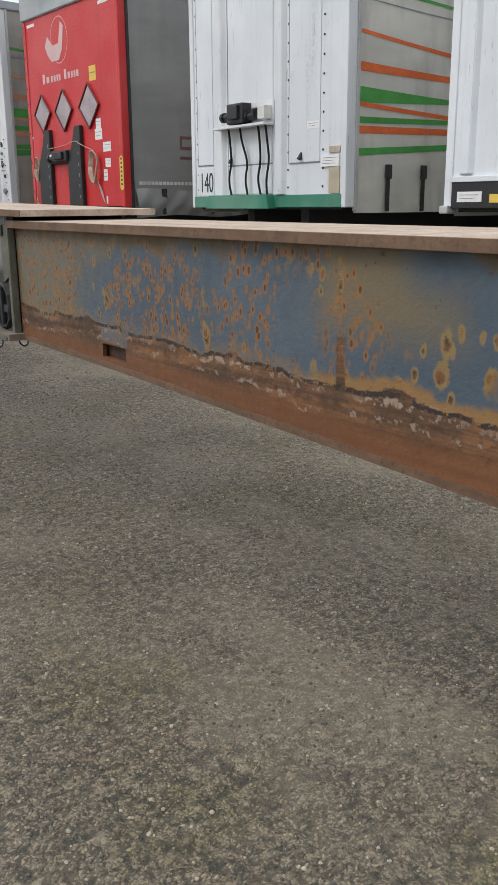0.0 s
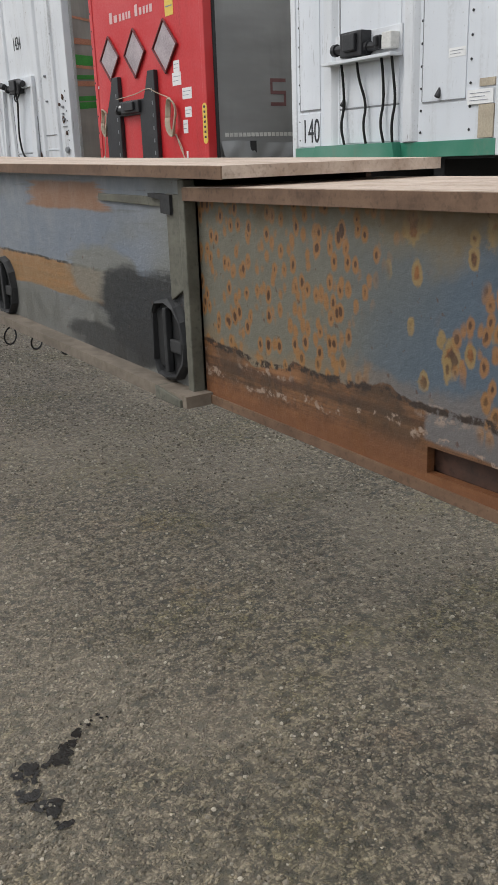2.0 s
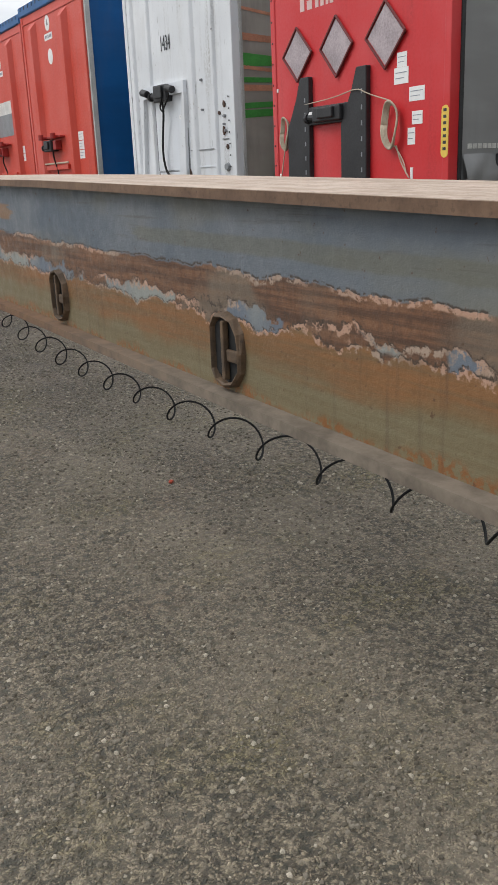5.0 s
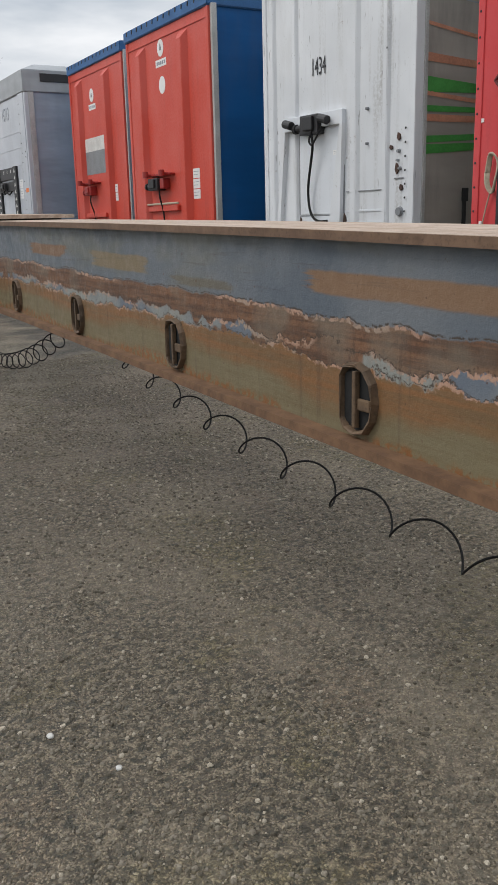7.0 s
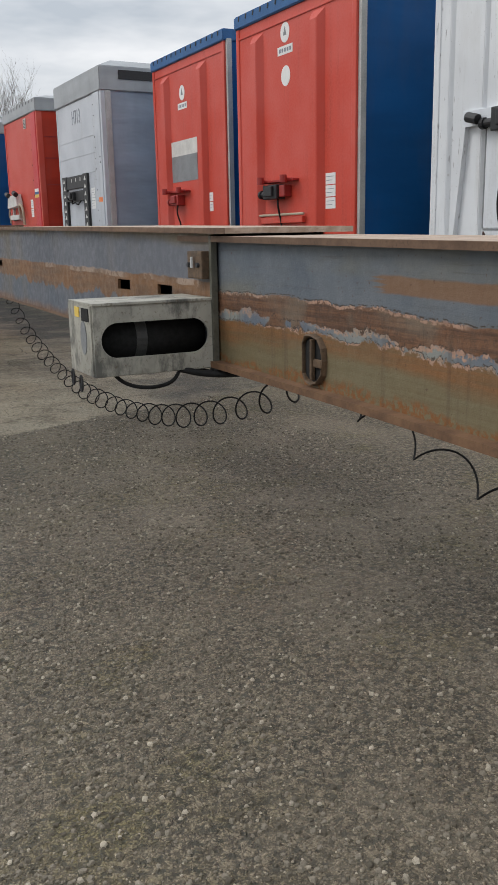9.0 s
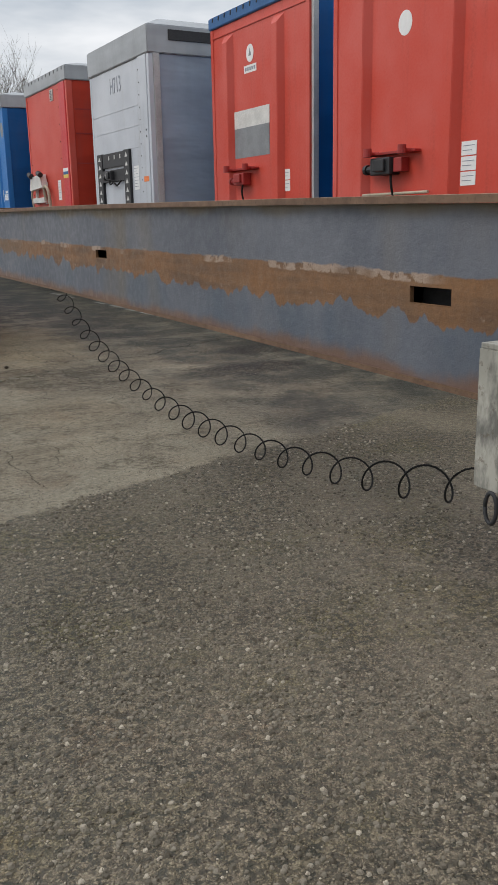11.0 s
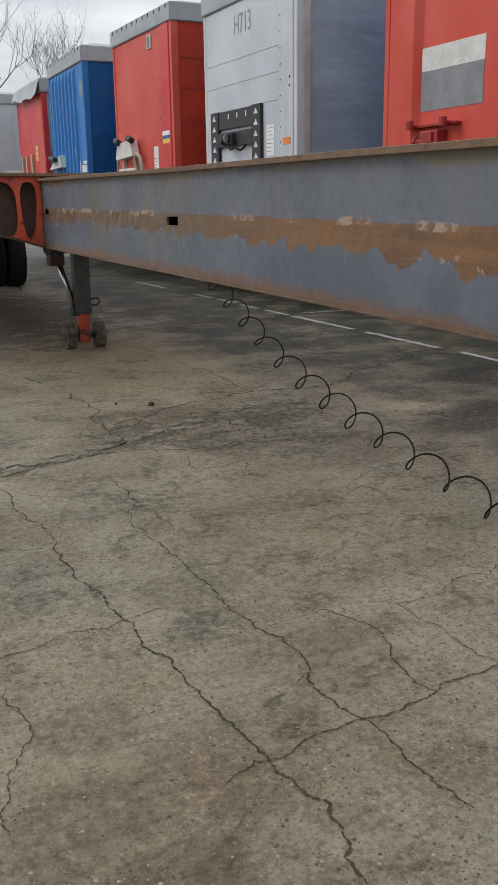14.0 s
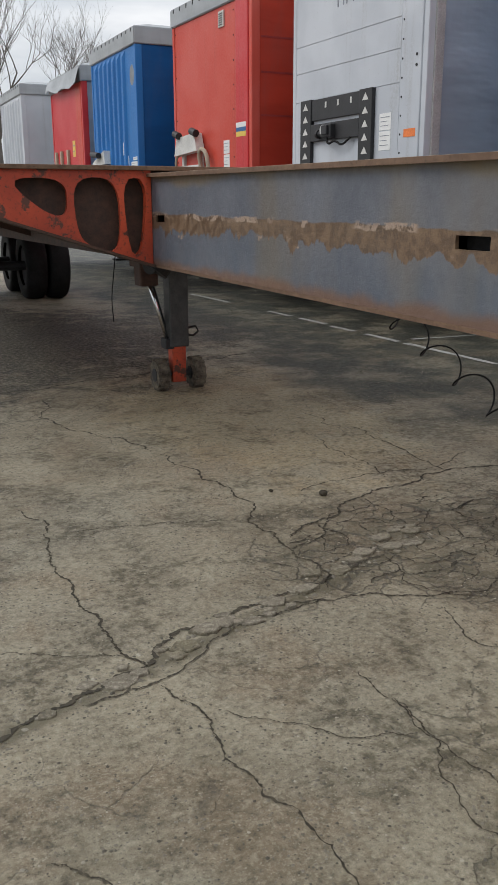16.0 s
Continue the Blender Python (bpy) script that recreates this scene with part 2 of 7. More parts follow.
M_STK_GREY = plain("grey_sticker_patch", (0.20, 0.21, 0.22), 0.5)
M_BROWN_FADE = plain("faded_wine_print", (0.16, 0.07, 0.07), 0.6)
M_ROPE = plain("pale_rope", (0.42, 0.36, 0.27), 0.8)
M_EMBLEM = plain("faded_pinkish_print", (0.62, 0.42, 0.41), 0.5, 0, 30, 0.08)
M_HOOK = plain("pale_grey_plastic", (0.60, 0.59, 0.56), 0.5)


def steel_beam_paint(name, y0, zb, slope, height, kind):
    """Blue-grey beam paint with mill rust: worn bands along the web, blisters, pale scale along the scraped edges."""
    n = Nodes(name, 0.55, 0.0)
    x, y, z = n.xyz()
    v = n.math("SUBTRACT", z, n.math("ADD", zb, n.math("MULTIPLY", n.math("SUBTRACT", y, y0), slope)))
    v = n.math("DIVIDE", v, height)
    ragged = n.math("SUBTRACT", n.noise(5.5, 6, 0.62, n.scaled(1, 1, 1)), 0.5)
    wide = n.math("SUBTRACT", n.noise(1.3, 3, 0.5), 0.5)
    fine = n.noise(85, 5, 0.7)
    mid = n.noise(22, 5, 0.65)
    smear = n.noise(1.0, 5, 0.6, n.scaled(1, 1.6, 26))
    blue = n.mix(n.ramp(n.noise(2.2, 4), 0.3, 0.7), (0.060, 0.085, 0.112), (0.095, 0.120, 0.146))
    if kind == "rear":
        blue = n.mix(n.ramp(n.noise(2.2, 4), 0.3, 0.7), (0.092, 0.101, 0.124), (0.132, 0.141, 0.165))
    if kind == "middle":
        blue = n.mix(n.ramp(n.noise(2.2, 4), 0.3, 0.7), (0.085, 0.106, 0.132), (0.140, 0.155, 0.172))
    olive = n.mix(mid, (0.135, 0.105, 0.050), (0.215, 0.150, 0.070))
    rust = n.mix(n.ramp(smear, 0.3, 0.7), (0.080, 0.030, 0.014), (0.165, 0.068, 0.028))
    rust = n.mix(n.ramp(fine, 0.35, 0.75, 0, 0.55), rust, (0.052, 0.022, 0.013))
    pale = n.mix(fine, (0.22, 0.13, 0.085), (0.42, 0.34, 0.27))
    c = blue

    def band(at, half, edge=0.02, wob=0.10, wob2=0.10):
        d = n.math("ADD", n.math("SUBTRACT", v, at), n.math("ADD", n.math("MULTIPLY", ragged, wob), n.math("MULTIPLY", wide, wob2)))
        return n.ramp(n.math("ABSOLUTE", d), half, half + edge, 1.0, 0.0)

    def below(at, edge=0.012, wob=0.16, wob2=0.12):
        d = n.math("ADD", v, n.math("ADD", n.math("MULTIPLY", ragged, wob), n.math("MULTIPLY", wide, wob2)))
        return n.ramp(d, at, at + edge, 1.0, 0.0)

    if kind == "front":
        film = n.math("ADD", v, n.math("ADD", n.math("MULTIPLY", wide, 0.9), n.math("MULTIPLY", ragged, 0.45)))
        c = n.mix(n.ramp(film, 0.80, 1.00, 0, 0.9), c, olive)
        yw = n.math("ADD", y, n.math("MULTIPLY", wide, 0.9))
        heap = n.ramp(yw, 2.45, 2.80)
        heap_b = n.math("MULTIPLY", n.ramp(yw, 1.52, 1.40), n.ramp(yw, 1.05, 1.20))
        c = n.mix(n.math("MULTIPLY", heap, 0.65), c, (0.165, 0.140, 0.080))
        c = n.mix(n.math("MULTIPLY", n.math("MULTIPLY", heap_b, n.ramp(v, 0.45, 0.75)), 0.8), c, olive)
        wob = n.math("MULTIPLY", n.math("SUBTRACT", n.noise(40, 4, 0.65), 0.5), 0.42)
        few = n.ramp(n.math("ADD", n.noise(2.6, 3), n.math("ADD", n.math("MULTIPLY", heap, -0.12), n.math("MULTIPLY", heap_b, 0.06))), 0.525, 0.575)
        for scale, sy_, sz_, out_r, in_r in ((12, 1.35, 0.8, 0.30, 0.185), (23, 1.3, 0.75, 0.30, 0.17)):
            spot = n.math("ADD", n.voronoi(scale, co=n.scaled(1, sy_, sz_)), wob)
            c = n.mix(n.math("MULTIPLY", n.ramp(spot, out_r - 0.07, out_r + 0.02, 0.9, 0), few), c, n.mix(mid, (0.20, 0.135, 0.052), (0.29, 0.185, 0.066)))
            c = n.mix(n.math("MULTIPLY", n.ramp(spot, in_r - 0.06, in_r + 0.02, 0.95, 0), few), c, n.mix(n.ramp(mid, 0.4, 0.6), (0.20, 0.075, 0.018), (0.050, 0.022, 0.012)))
        sp2 = n.voronoi(46, co=n.scaled(1, 1.3, 0.7))
        few2 = n.ramp(n.math("ADD", n.noise(2.9, 3, 0.6), n.math("MULTIPLY", heap, 0.26)), 0.53, 0.61)
        dots = n.math("ADD", sp2, n.math("MULTIPLY", n.math("SUBTRACT", mid, 0.5), 0.9))
        c = n.mix(n.math("MULTIPLY", n.math("MULTIPLY", n.ramp(dots, 0.34, 0.55, 1, 0), few2), 0.85), c, (0.26, 0.115, 0.030))
        c = n.mix(n.math("MULTIPLY", n.ramp(dots, 0.14, 0.26, 1, 0), few2), c, (0.060, 0.026, 0.012))
        sharp = n.noise(48, 4, 0.7)
        streaks = n.noise(1.0, 6, 0.7, n.scaled(1, 2.2, 60))
        c = n.mix(n.ramp(n.math("ADD", v, n.math("MULTIPLY", n.math("ADD", ragged, wide), 0.5)), 0.86, 0.98, 0, 0.7), c, (0.115, 0.075, 0.038))
        c = n.mix(n.math("MULTIPLY", below(0.335, 0.05, 0.34, 0.14), n.ramp(y, 1.75, 1.45, 0.25, 0.95)), c, n.mix(mid, (0.22, 0.115, 0.035), (0.30, 0.165, 0.055)))
        low = below(0.30, 0.010, 0.30, 0.14)
        post = n.math("MULTIPLY", n.math("MULTIPLY", n.ramp(n.math("ABSOLUTE", n.math("SUBTRACT", n.math("ADD", y, n.math("MULTIPLY", ragged, 0.03)), 1.495)), 0.011, 0.016, 1, 0), n.ramp(v, 0.56, 0.54)), 1.0)
        yy = n.math("ADD", y, n.math("MULTIPLY", ragged, 0.04))
        bay = n.math("MULTIPLY", n.math("MULTIPLY", n.ramp(yy, 2.335, 2.345), n.ramp(yy, 2.475, 2.485, 1, 0)), n.ramp(n.math("ADD", v, n.math("MULTIPLY", ragged, 0.06)), 0.185, 0.20))
        low = n.math("MULTIPLY", low, n.math("SUBTRACT", 1.0, bay))
        rust = n.mix(n.ramp(streaks, 0.36, 0.66), (0.080, 0.038, 0.019), (0.230, 0.105, 0.042))
        rust = n.mix(n.ramp(sharp, 0.46, 0.66, 0, 0.7), rust, (0.040, 0.020, 0.012))
        rust = n.mix(n.ramp(n.noise(3.3, 5, 0.65), 0.48, 0.60, 0, 0.65), rust, (0.048, 0.030, 0.017))
        rust = n.mix(n.ramp(n.math("ADD", v, n.math("MULTIPLY", wide, 0.15)), 0.10, 0.20, 0.75, 0.0), rust, (0.165, 0.062, 0.022))
        c = n.mix(n.math("MAXIMUM", low, post), c, rust)
        c = n.mix(n.math("MULTIPLY", n.math("MULTIPLY", band(0.285, 0.022, 0.02, 0.16, 0.12), n.ramp(sharp, 0.48, 0.58)), n.ramp(n.noise(2.6, 2), 0.42, 0.56)), c, pale)
        c = n.mix(n.math("MULTIPLY", band(0.19, 0.008, 0.010, 0.3, 0.1), n.ramp(sharp, 0.50, 0.60, 0, 0.8)), c, pale)
        c = n.mix(n.math("MULTIPLY", band(0.30, 0.008, 0.010, 0.16, 0.12), n.ramp(sharp, 0.42, 0.52)), c, (0.030, 0.018, 0.012))
    elif kind == "middle":
        fresh = n.ramp(n.math("ADD", y, n.math("MULTIPLY", ragged, 0.25)), 4.05, 4.15)  # beyond the repainted end
        sharp = n.noise(48, 4, 0.7)
        streaks = n.noise(1.0, 6, 0.7, n.scaled(1, 2.2, 60))

        def patch(ya, yb, va, vb, color, amount=0.9):
            """A brushed patch with frayed ends."""
            yy = n.math("ADD", y, n.math("ADD", n.math("MULTIPLY", n.math("SUBTRACT", streaks, 0.5), 0.35), n.math("MULTIPLY", ragged, 0.12)))
            vv = n.math("ADD", v, n.math("MULTIPLY", ragged, 0.05))
            m = n.math("MULTIPLY", n.ramp(yy, ya, ya + 0.05), n.ramp(yy, yb - 0.05, yb, 1, 0))
            m = n.math("MULTIPLY", m, n.math("MULTIPLY", n.ramp(vv, va, va + 0.02), n.ramp(vv, vb - 0.02, vb, 1, 0)))
            return n.mix(n.math("MULTIPLY", m, amount), c, color)
        c = n.mix(n.math("SUBTRACT", 1.0, fresh), c, n.mix(n.ramp(n.noise(3.1, 4), 0.35, 0.65), (0.150, 0.172, 0.205), (0.190, 0.205, 0.225)))
        c = n.mix(n.ramp(n.noise(1.0, 4, 0.6, n.scaled(1, 1.3, 4)), 0.46, 0.68, 0, 0.6), c, (0.160, 0.150, 0.108))
        c = patch(7.30, 8.15, 0.73, 0.87, (0.210, 0.115, 0.055))
        c = patch(9.10, 9.66, 0.70, 0.85, (0.190, 0.140, 0.075))
        c = patch(9.96, 10.54, 0.74, 0.87, (0.190, 0.100, 0.048))
        c = patch(8.5, 8.9, 0.66, 0.74, (0.12, 0.095, 0.055), 0.7)
        c = patch(4.15, 4.62, 0.78, 0.90, (0.29, 0.120, 0.036))
        c = patch(4.30, 6.30, 0.70, 0.80, (0.115, 0.112, 0.080), 0.6)
        c = patch(3.36, 3.82, 0.72, 0.88, (0.225, 0.112, 0.055))
        c = n.mix(n.math("MULTIPLY", n.math("MULTIPLY", n.ramp(streaks, 0.56, 0.66), n.ramp(v, 0.62, 0.75)), 0.35), c, (0.055, 0.040, 0.030))
        # from the top: bare rust under a torn edge, a strip of flaking paint, ochre scrape, olive film
        rag2 = n.math("SUBTRACT", n.noise(6.3, 7, 0.68, n.scaled(1, 1, 1.3)), 0.5)
        rag3 = n.math("SUBTRACT", n.noise(7.7, 7, 0.68, n.scaled(1.2, 1, 1.2)), 0.5)
        drift = n.math("MULTIPLY", wide, 0.10)

        def under(at, rag, amp):
            return n.math("SUBTRACT", at, n.math("ADD", v, n.math("ADD", n.math("MULTIPLY", rag, amp), drift)))

        d1, d2, d3 = under(0.635, ragged, 0.15), under(0.47, rag2, 0.36), under(0.405, rag3, 0.26)
        deep = n.mix(n.ramp(streaks, 0.36, 0.64), (0.075, 0.036, 0.020), (0.190, 0.090, 0.044))
        deep = n.mix(n.ramp(sharp, 0.45, 0.7, 0, 0.6), deep, (0.058, 0.028, 0.017))
        deep = n.mix(n.ramp(n.noise(2.7, 3), 0.50, 0.62, 0, 0.55), deep, (0.165, 0.140, 0.105))
        pink = n.mix(fine, (0.30, 0.135, 0.075), (0.52, 0.36, 0.27))
        c = n.mix(n.math("MULTIPLY", n.ramp(d1, 0.0, 0.012), fresh), c, deep)
        kept = n.math("MULTIPLY", n.ramp(d2, 0.0, 0.012), n.ramp(n.math("ADD", n.noise(1.7, 4, 0.6), n.math("MULTIPLY", n.ramp(y, 5.0, 7.5), 0.05)), 0.50, 0.515))
        flake_paint = n.mix(n.ramp(n.noise(2.6, 3), 0.40, 0.60), (0.115, 0.138, 0.172), (0.235, 0.245, 0.225))
        c = n.mix(n.math("MULTIPLY", kept, fresh), c, flake_paint)
        ochre2 = n.mix(n.ramp(streaks, 0.34, 0.66), (0.215, 0.098, 0.034), (0.150, 0.090, 0.040))
        ochre2 = n.mix(n.ramp(sharp, 0.5, 0.75, 0, 0.40), ochre2, (0.095, 0.048, 0.022))
        c = n.mix(n.math("MULTIPLY", n.ramp(d3, 0.0, 0.012), fresh), c, ochre2)
        olive2 = n.mix(n.ramp(streaks, 0.3, 0.7), (0.128, 0.108, 0.056), (0.180, 0.158, 0.092))
        c = n.mix(n.math("MULTIPLY", n.math("MULTIPLY", below(0.20, 0.12, 0.12, 0.45), fresh), 0.85), c, olive2)
        c = n.mix(n.math("MULTIPLY", n.math("MULTIPLY", below(0.055, 0.05, 0.25, 0.25), n.ramp(sharp, 0.44, 0.54)), fresh), c, (0.20, 0.082, 0.024))
        for d_, wid, gate, sc in ((d1, 0.030, 0.44, 2.4), (d2, 0.040, 0.42, 2.9), (d3, 0.022, 0.40, 3.3)):
            line = n.math("MULTIPLY", n.ramp(d_, -0.004, 0.004), n.ramp(d_, wid * 0.6, wid, 1, 0))
            line = n.math("MULTIPLY", n.math("MULTIPLY", line, n.ramp(sharp, 0.44, 0.53)), n.ramp(n.noise(sc, 3), gate, gate + 0.08))
            c = n.mix(n.math("MULTIPLY", line, fresh), c, n.mix(n.ramp(n.noise(2.1 + sc, 2), 0.42, 0.58), pale, pink))
            # thin dark line beside each torn edge, its shade painted in
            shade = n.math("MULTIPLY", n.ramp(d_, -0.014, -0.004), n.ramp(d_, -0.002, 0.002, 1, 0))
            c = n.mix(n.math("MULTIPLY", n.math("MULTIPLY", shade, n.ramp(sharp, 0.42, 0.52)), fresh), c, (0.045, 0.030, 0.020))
        runs = n.ramp(n.noise(1.0, 4, 0.6, n.scaled(1, 26, 1.2)), 0.56, 0.70, 0, 0.35)
        c = n.mix(n.math("MULTIPLY", n.math("MULTIPLY", runs, n.ramp(v, 0.66, 0.55)), fresh), c, (0.055, 0.032, 0.020))
        end = n.math("SUBTRACT", 1.0, fresh)
        strap = n.math("MULTIPLY", n.math("MULTIPLY", band(0.345, 0.085, 0.012, 0.04, 0.05), end), n.ramp(y, 3.36, 3.46))
        c = n.mix(strap, c, n.mix(n.ramp(streaks, 0.35, 0.65), (0.27, 0.140, 0.054), (0.20, 0.120, 0.052)))
        c = n.mix(n.math("MULTIPLY", n.math("MULTIPLY", band(0.435, 0.004, 0.006, 0.04, 0.05), end), n.ramp(sharp, 0.4, 0.5)), c, (0.03, 0.026, 0.02))
        c = n.mix(n.math("MULTIPLY", n.math("MULTIPLY", below(0.235, 0.03, 0.1, 0.06), end), 0.8), c, n.mix(n.ramp(mid, 0.3, 0.7), (0.085, 0.082, 0.068), (0.15, 0.145, 0.125)))
        grey = n.math("MULTIPLY", n.ramp(y, 3.24, 3.12), n.ramp(v, 0.30, 0.45))
        c = n.mix(n.math("MULTIPLY", grey, 0.6), c, (0.16, 0.16, 0.14))
        blot = n.math("ADD", n.math("MULTIPLY", ragged, 0.9), n.math("MULTIPLY", n.math("SUBTRACT", streaks, 0.5), 0.5))
        d = n.math("ADD", n.math("POWER", n.math("MULTIPLY", n.math("SUBTRACT", y, 3.42), 3.6), 2.0), n.math("POWER", n.math("MULTIPLY", n.math("SUBTRACT", v, 0.42), 4.5), 2.0))
        c = n.mix(n.ramp(n.math("ADD", d, blot), 0.30, 0.55, 0.8, 0.0), c, (0.16, 0.155, 0.13))
        d = n.math("ADD", n.math("POWER", n.math("MULTIPLY", n.math("SUBTRACT", y, 3.24), 3.6), 2.0), n.math("POWER", n.math("MULTIPLY", n.math("SUBTRACT", v, 0.26), 3.0), 2.0))
        c = n.mix(n.ramp(n.math("ADD", d, blot), 0.35, 0.62, 0.96, 0.0), c, (0.012, 0.013, 0.014))
        d = n.math("ADD", n.math("POWER", n.math("MULTIPLY", n.math("SUBTRACT", y, 3.38), 2.8), 2.0), n.math("POWER", n.math("MULTIPLY", n.math("SUBTRACT", v, 0.08), 8.0), 2.0))
        c = n.mix(n.ramp(n.math("ADD", d, blot), 0.30, 0.60, 0.85, 0.0), c, (0.016, 0.016, 0.016))
    else:
        scallop = n.math("SUBTRACT", n.noise(1.0, 4, 0.55, n.scaled(1, 7.5, 0.9)), 0.5)
        low = n.math("MULTIPLY", n.ramp(n.math("ADD", v, n.math("MULTIPLY", ragged, 0.08)), 0.59, 0.605, 1, 0), n.ramp(n.math("ADD", v, n.math("SUBTRACT", n.math("ADD", n.math("MULTIPLY", scallop, 0.42), n.math("MULTIPLY", wide, 0.16)), n.ramp(y, 16.5, 19.5, 0.0, 0.07))), 0.355, 0.37))
        tear = n.math("MULTIPLY", n.noise(1.0, 5, 0.6, n.scaled(1, 5.2, 0.7)), 1.0)
        drip = n.ramp(n.math("SUBTRACT", v, n.math("MULTIPLY", n.ramp(tear, 0.4, 0.75), -0.34)), 0.60, 0.615)
        drip = n.math("MULTIPLY", drip, n.ramp(v, 0.60, 0.56))
        c = n.mix(n.math("MULTIPLY", n.ramp(v, 0.55, 0.25), n.ramp(n.noise(1.0, 4, 0.6, n.scaled(1, 2.5, 1.0)), 0.45, 0.65, 0.2, 0.9)), c, (0.070, 0.092, 0.122))
        m = n.math("MAXIMUM", low, n.math("MULTIPLY", drip, n.ramp(v, 0.2, 0.34)))
        c = n.mix(n.ramp(n.math("ADD", v, n.math("MULTIPLY", wide, 0.4)), 0.9, 1.0, 0, 0.7), c, olive)
        c = n.mix(n.math("MULTIPLY", n.ramp(n.noise(1.0, 3, 0.5, n.scaled(1, 1.8, 0.5)), 0.52, 0.7), 0.40), c, olive)
        brown = n.mix(n.ramp(smear, 0.3, 0.7), (0.110, 0.058, 0.028), (0.205, 0.105, 0.046))
        brown = n.mix(n.ramp(n.noise(2.4, 4, 0.6), 0.45, 0.62, 0, 0.7), brown, (0.215, 0.100, 0.036))
        brown = n.mix(n.ramp(fine, 0.4, 0.8, 0, 0.5), brown, (0.07, 0.035, 0.02))
        brown = n.mix(n.ramp(y, 16.3, 18.3, 0, 0.75), brown, n.mix(n.ramp(mid, 0.4, 0.6), (0.075, 0.052, 0.034), (0.170, 0.118, 0.075)))
        c = n.mix(m, c, brown)
        c = n.mix(n.math("MULTIPLY", n.math("MULTIPLY", band(0.585, 0.020, 0.014, 0.10, 0.06), n.ramp(mid, 0.43, 0.53)), n.ramp(n.noise(3.3, 2), 0.46, 0.56)), c, pale)
        c = n.mix(n.math("MULTIPLY", n.math("MULTIPLY", band(0.40, 0.012, 0.014, 0.3, 0.2), n.ramp(mid, 0.54, 0.64)), n.ramp(n.noise(4.1, 2), 0.5, 0.6)), c, pale)
        c = n.mix(n.math("MULTIPLY", below(0.02, 0.10, 0.2, 0.1), 0.8), c, (0.15, 0.075, 0.040))
    tiny = n.ramp(n.noise(55, 3, 0.6), 0.66, 0.72, 0, 0.25 if kind == "rear" else 0.7)
    c = n.mix(tiny, c, (0.075, 0.034, 0.016))
    n.bump(n.math("ADD", n.math("MULTIPLY", mid, 0.5), n.math("MULTIPLY", fine, 0.5)), 0.45, 0.006)
    return n.done(c, n.ramp(mid, 0.3, 0.7, 0.42, 0.75))


def rusty(name, a, b, rough=0.7):
    n = Nodes(name, rough)
    m = n.noise(16, 6, 0.68)
    s = n.noise(1.0, 5, 0.6, n.scaled(20, 1.2, 20))
    c = n.mix(n.ramp(n.math("ADD", n.math("MULTIPLY", m, 0.6), n.math("MULTIPLY", s, 0.4)), 0.32, 0.68), a, b)
    c = n.mix(n.ramp(n.noise(90, 3, 0.6), 0.5, 0.75, 0, 0.5), c, tuple(k * 0.4 for k in a))
    n.bump(m, 0.3, 0.005)
    return n.done(c)


# rusty flange top, paler to include the skylight it catches
M_FLANGE_LIT = rusty("rusty_flange_top_lit", (0.30, 0.215, 0.155), (0.52, 0.42, 0.34))
M_FLANGE_DARK = rusty("dark_rusty_flange", (0.095, 0.052, 0.030), (0.185, 0.110, 0.066))
def lip_material():
    """Dusty grey lip that turns to bare rust along the beam."""
    n = Nodes("dusty_steel_lip", 0.75)
    x, y, z = n.xyz()
    m = n.noise(18, 6, 0.68)
    dust = n.mix(n.ramp(m, 0.3, 0.7), (0.115, 0.093, 0.070), (0.205, 0.168, 0.130))
    bare = n.mix(n.ramp(m, 0.3, 0.7), (0.105, 0.055, 0.029), (0.19, 0.102, 0.052))
    n.bump(m, 0.3, 0.005)
    return n.done(n.mix(n.ramp(n.math("ADD", y, n.math("MULTIPLY", m, 1.2)), 6.2, 8.0), dust, bare))


M_LIP = lip_material()
M_COLLAR = rusty("olive_grey_steel", (0.075, 0.072, 0.055), (0.14, 0.135, 0.105))
M_CAST = rusty("rusty_cast_pocket", (0.055, 0.036, 0.022), (0.150, 0.092, 0.050))
M_POCKET_BLACK = rusty("black_painted_pocket", (0.012, 0.012, 0.013), (0.030, 0.030, 0.030))
# near-black that stands for the shade inside holes
M_HOLLOW_SHADE = plain("black_hollow_shade", (0.006, 0.006, 0.006), 0.9)


def smudged_box():
    """Grey box paint with dark greasy smears and rust freckles."""
    n = Nodes("grey_painted_box", 0.55)
    c = n.mix(n.ramp(n.noise(6, 4), 0.35, 0.65), (0.27, 0.262, 0.225), (0.42, 0.405, 0.35))
    c = n.mix(n.ramp(n.noise(3.0, 6, 0.7, n.scaled(2.2, 2.2, 1)), 0.50, 0.64, 0, 0.75), c, (0.045, 0.048, 0.046))
    c = n.mix(n.ramp(n.noise(60, 4, 0.7), 0.56, 0.68, 0, 0.6), c, (0.10, 0.07, 0.045))
    n.bump(n.noise(30, 4), 0.2, 0.004)
    return n.done(c)


M_BOX = smudged_box()


def chipped_red():
    """Orange-red primer, rubbed through to dark rust in patches."""
    n = Nodes("worn_orange_red_paint", 0.55)
    m = n.noise(7, 6, 0.68)
    c = n.mix(n.ramp(n.noise(2.5, 3), 0.35, 0.65), (0.36, 0.045, 0.018), (0.56, 0.078, 0.028))
    c = n.mix(n.ramp(m, 0.55, 0.60, 0, 0.9), c, (0.055, 0.032, 0.022))
    c = n.mix(n.ramp(n.noise(40, 4, 0.7), 0.52, 0.66, 0, 0.6), c, (0.10, 0.028, 0.016))
    n.bump(m, 0.3, 0.005)
    return n.done(c)


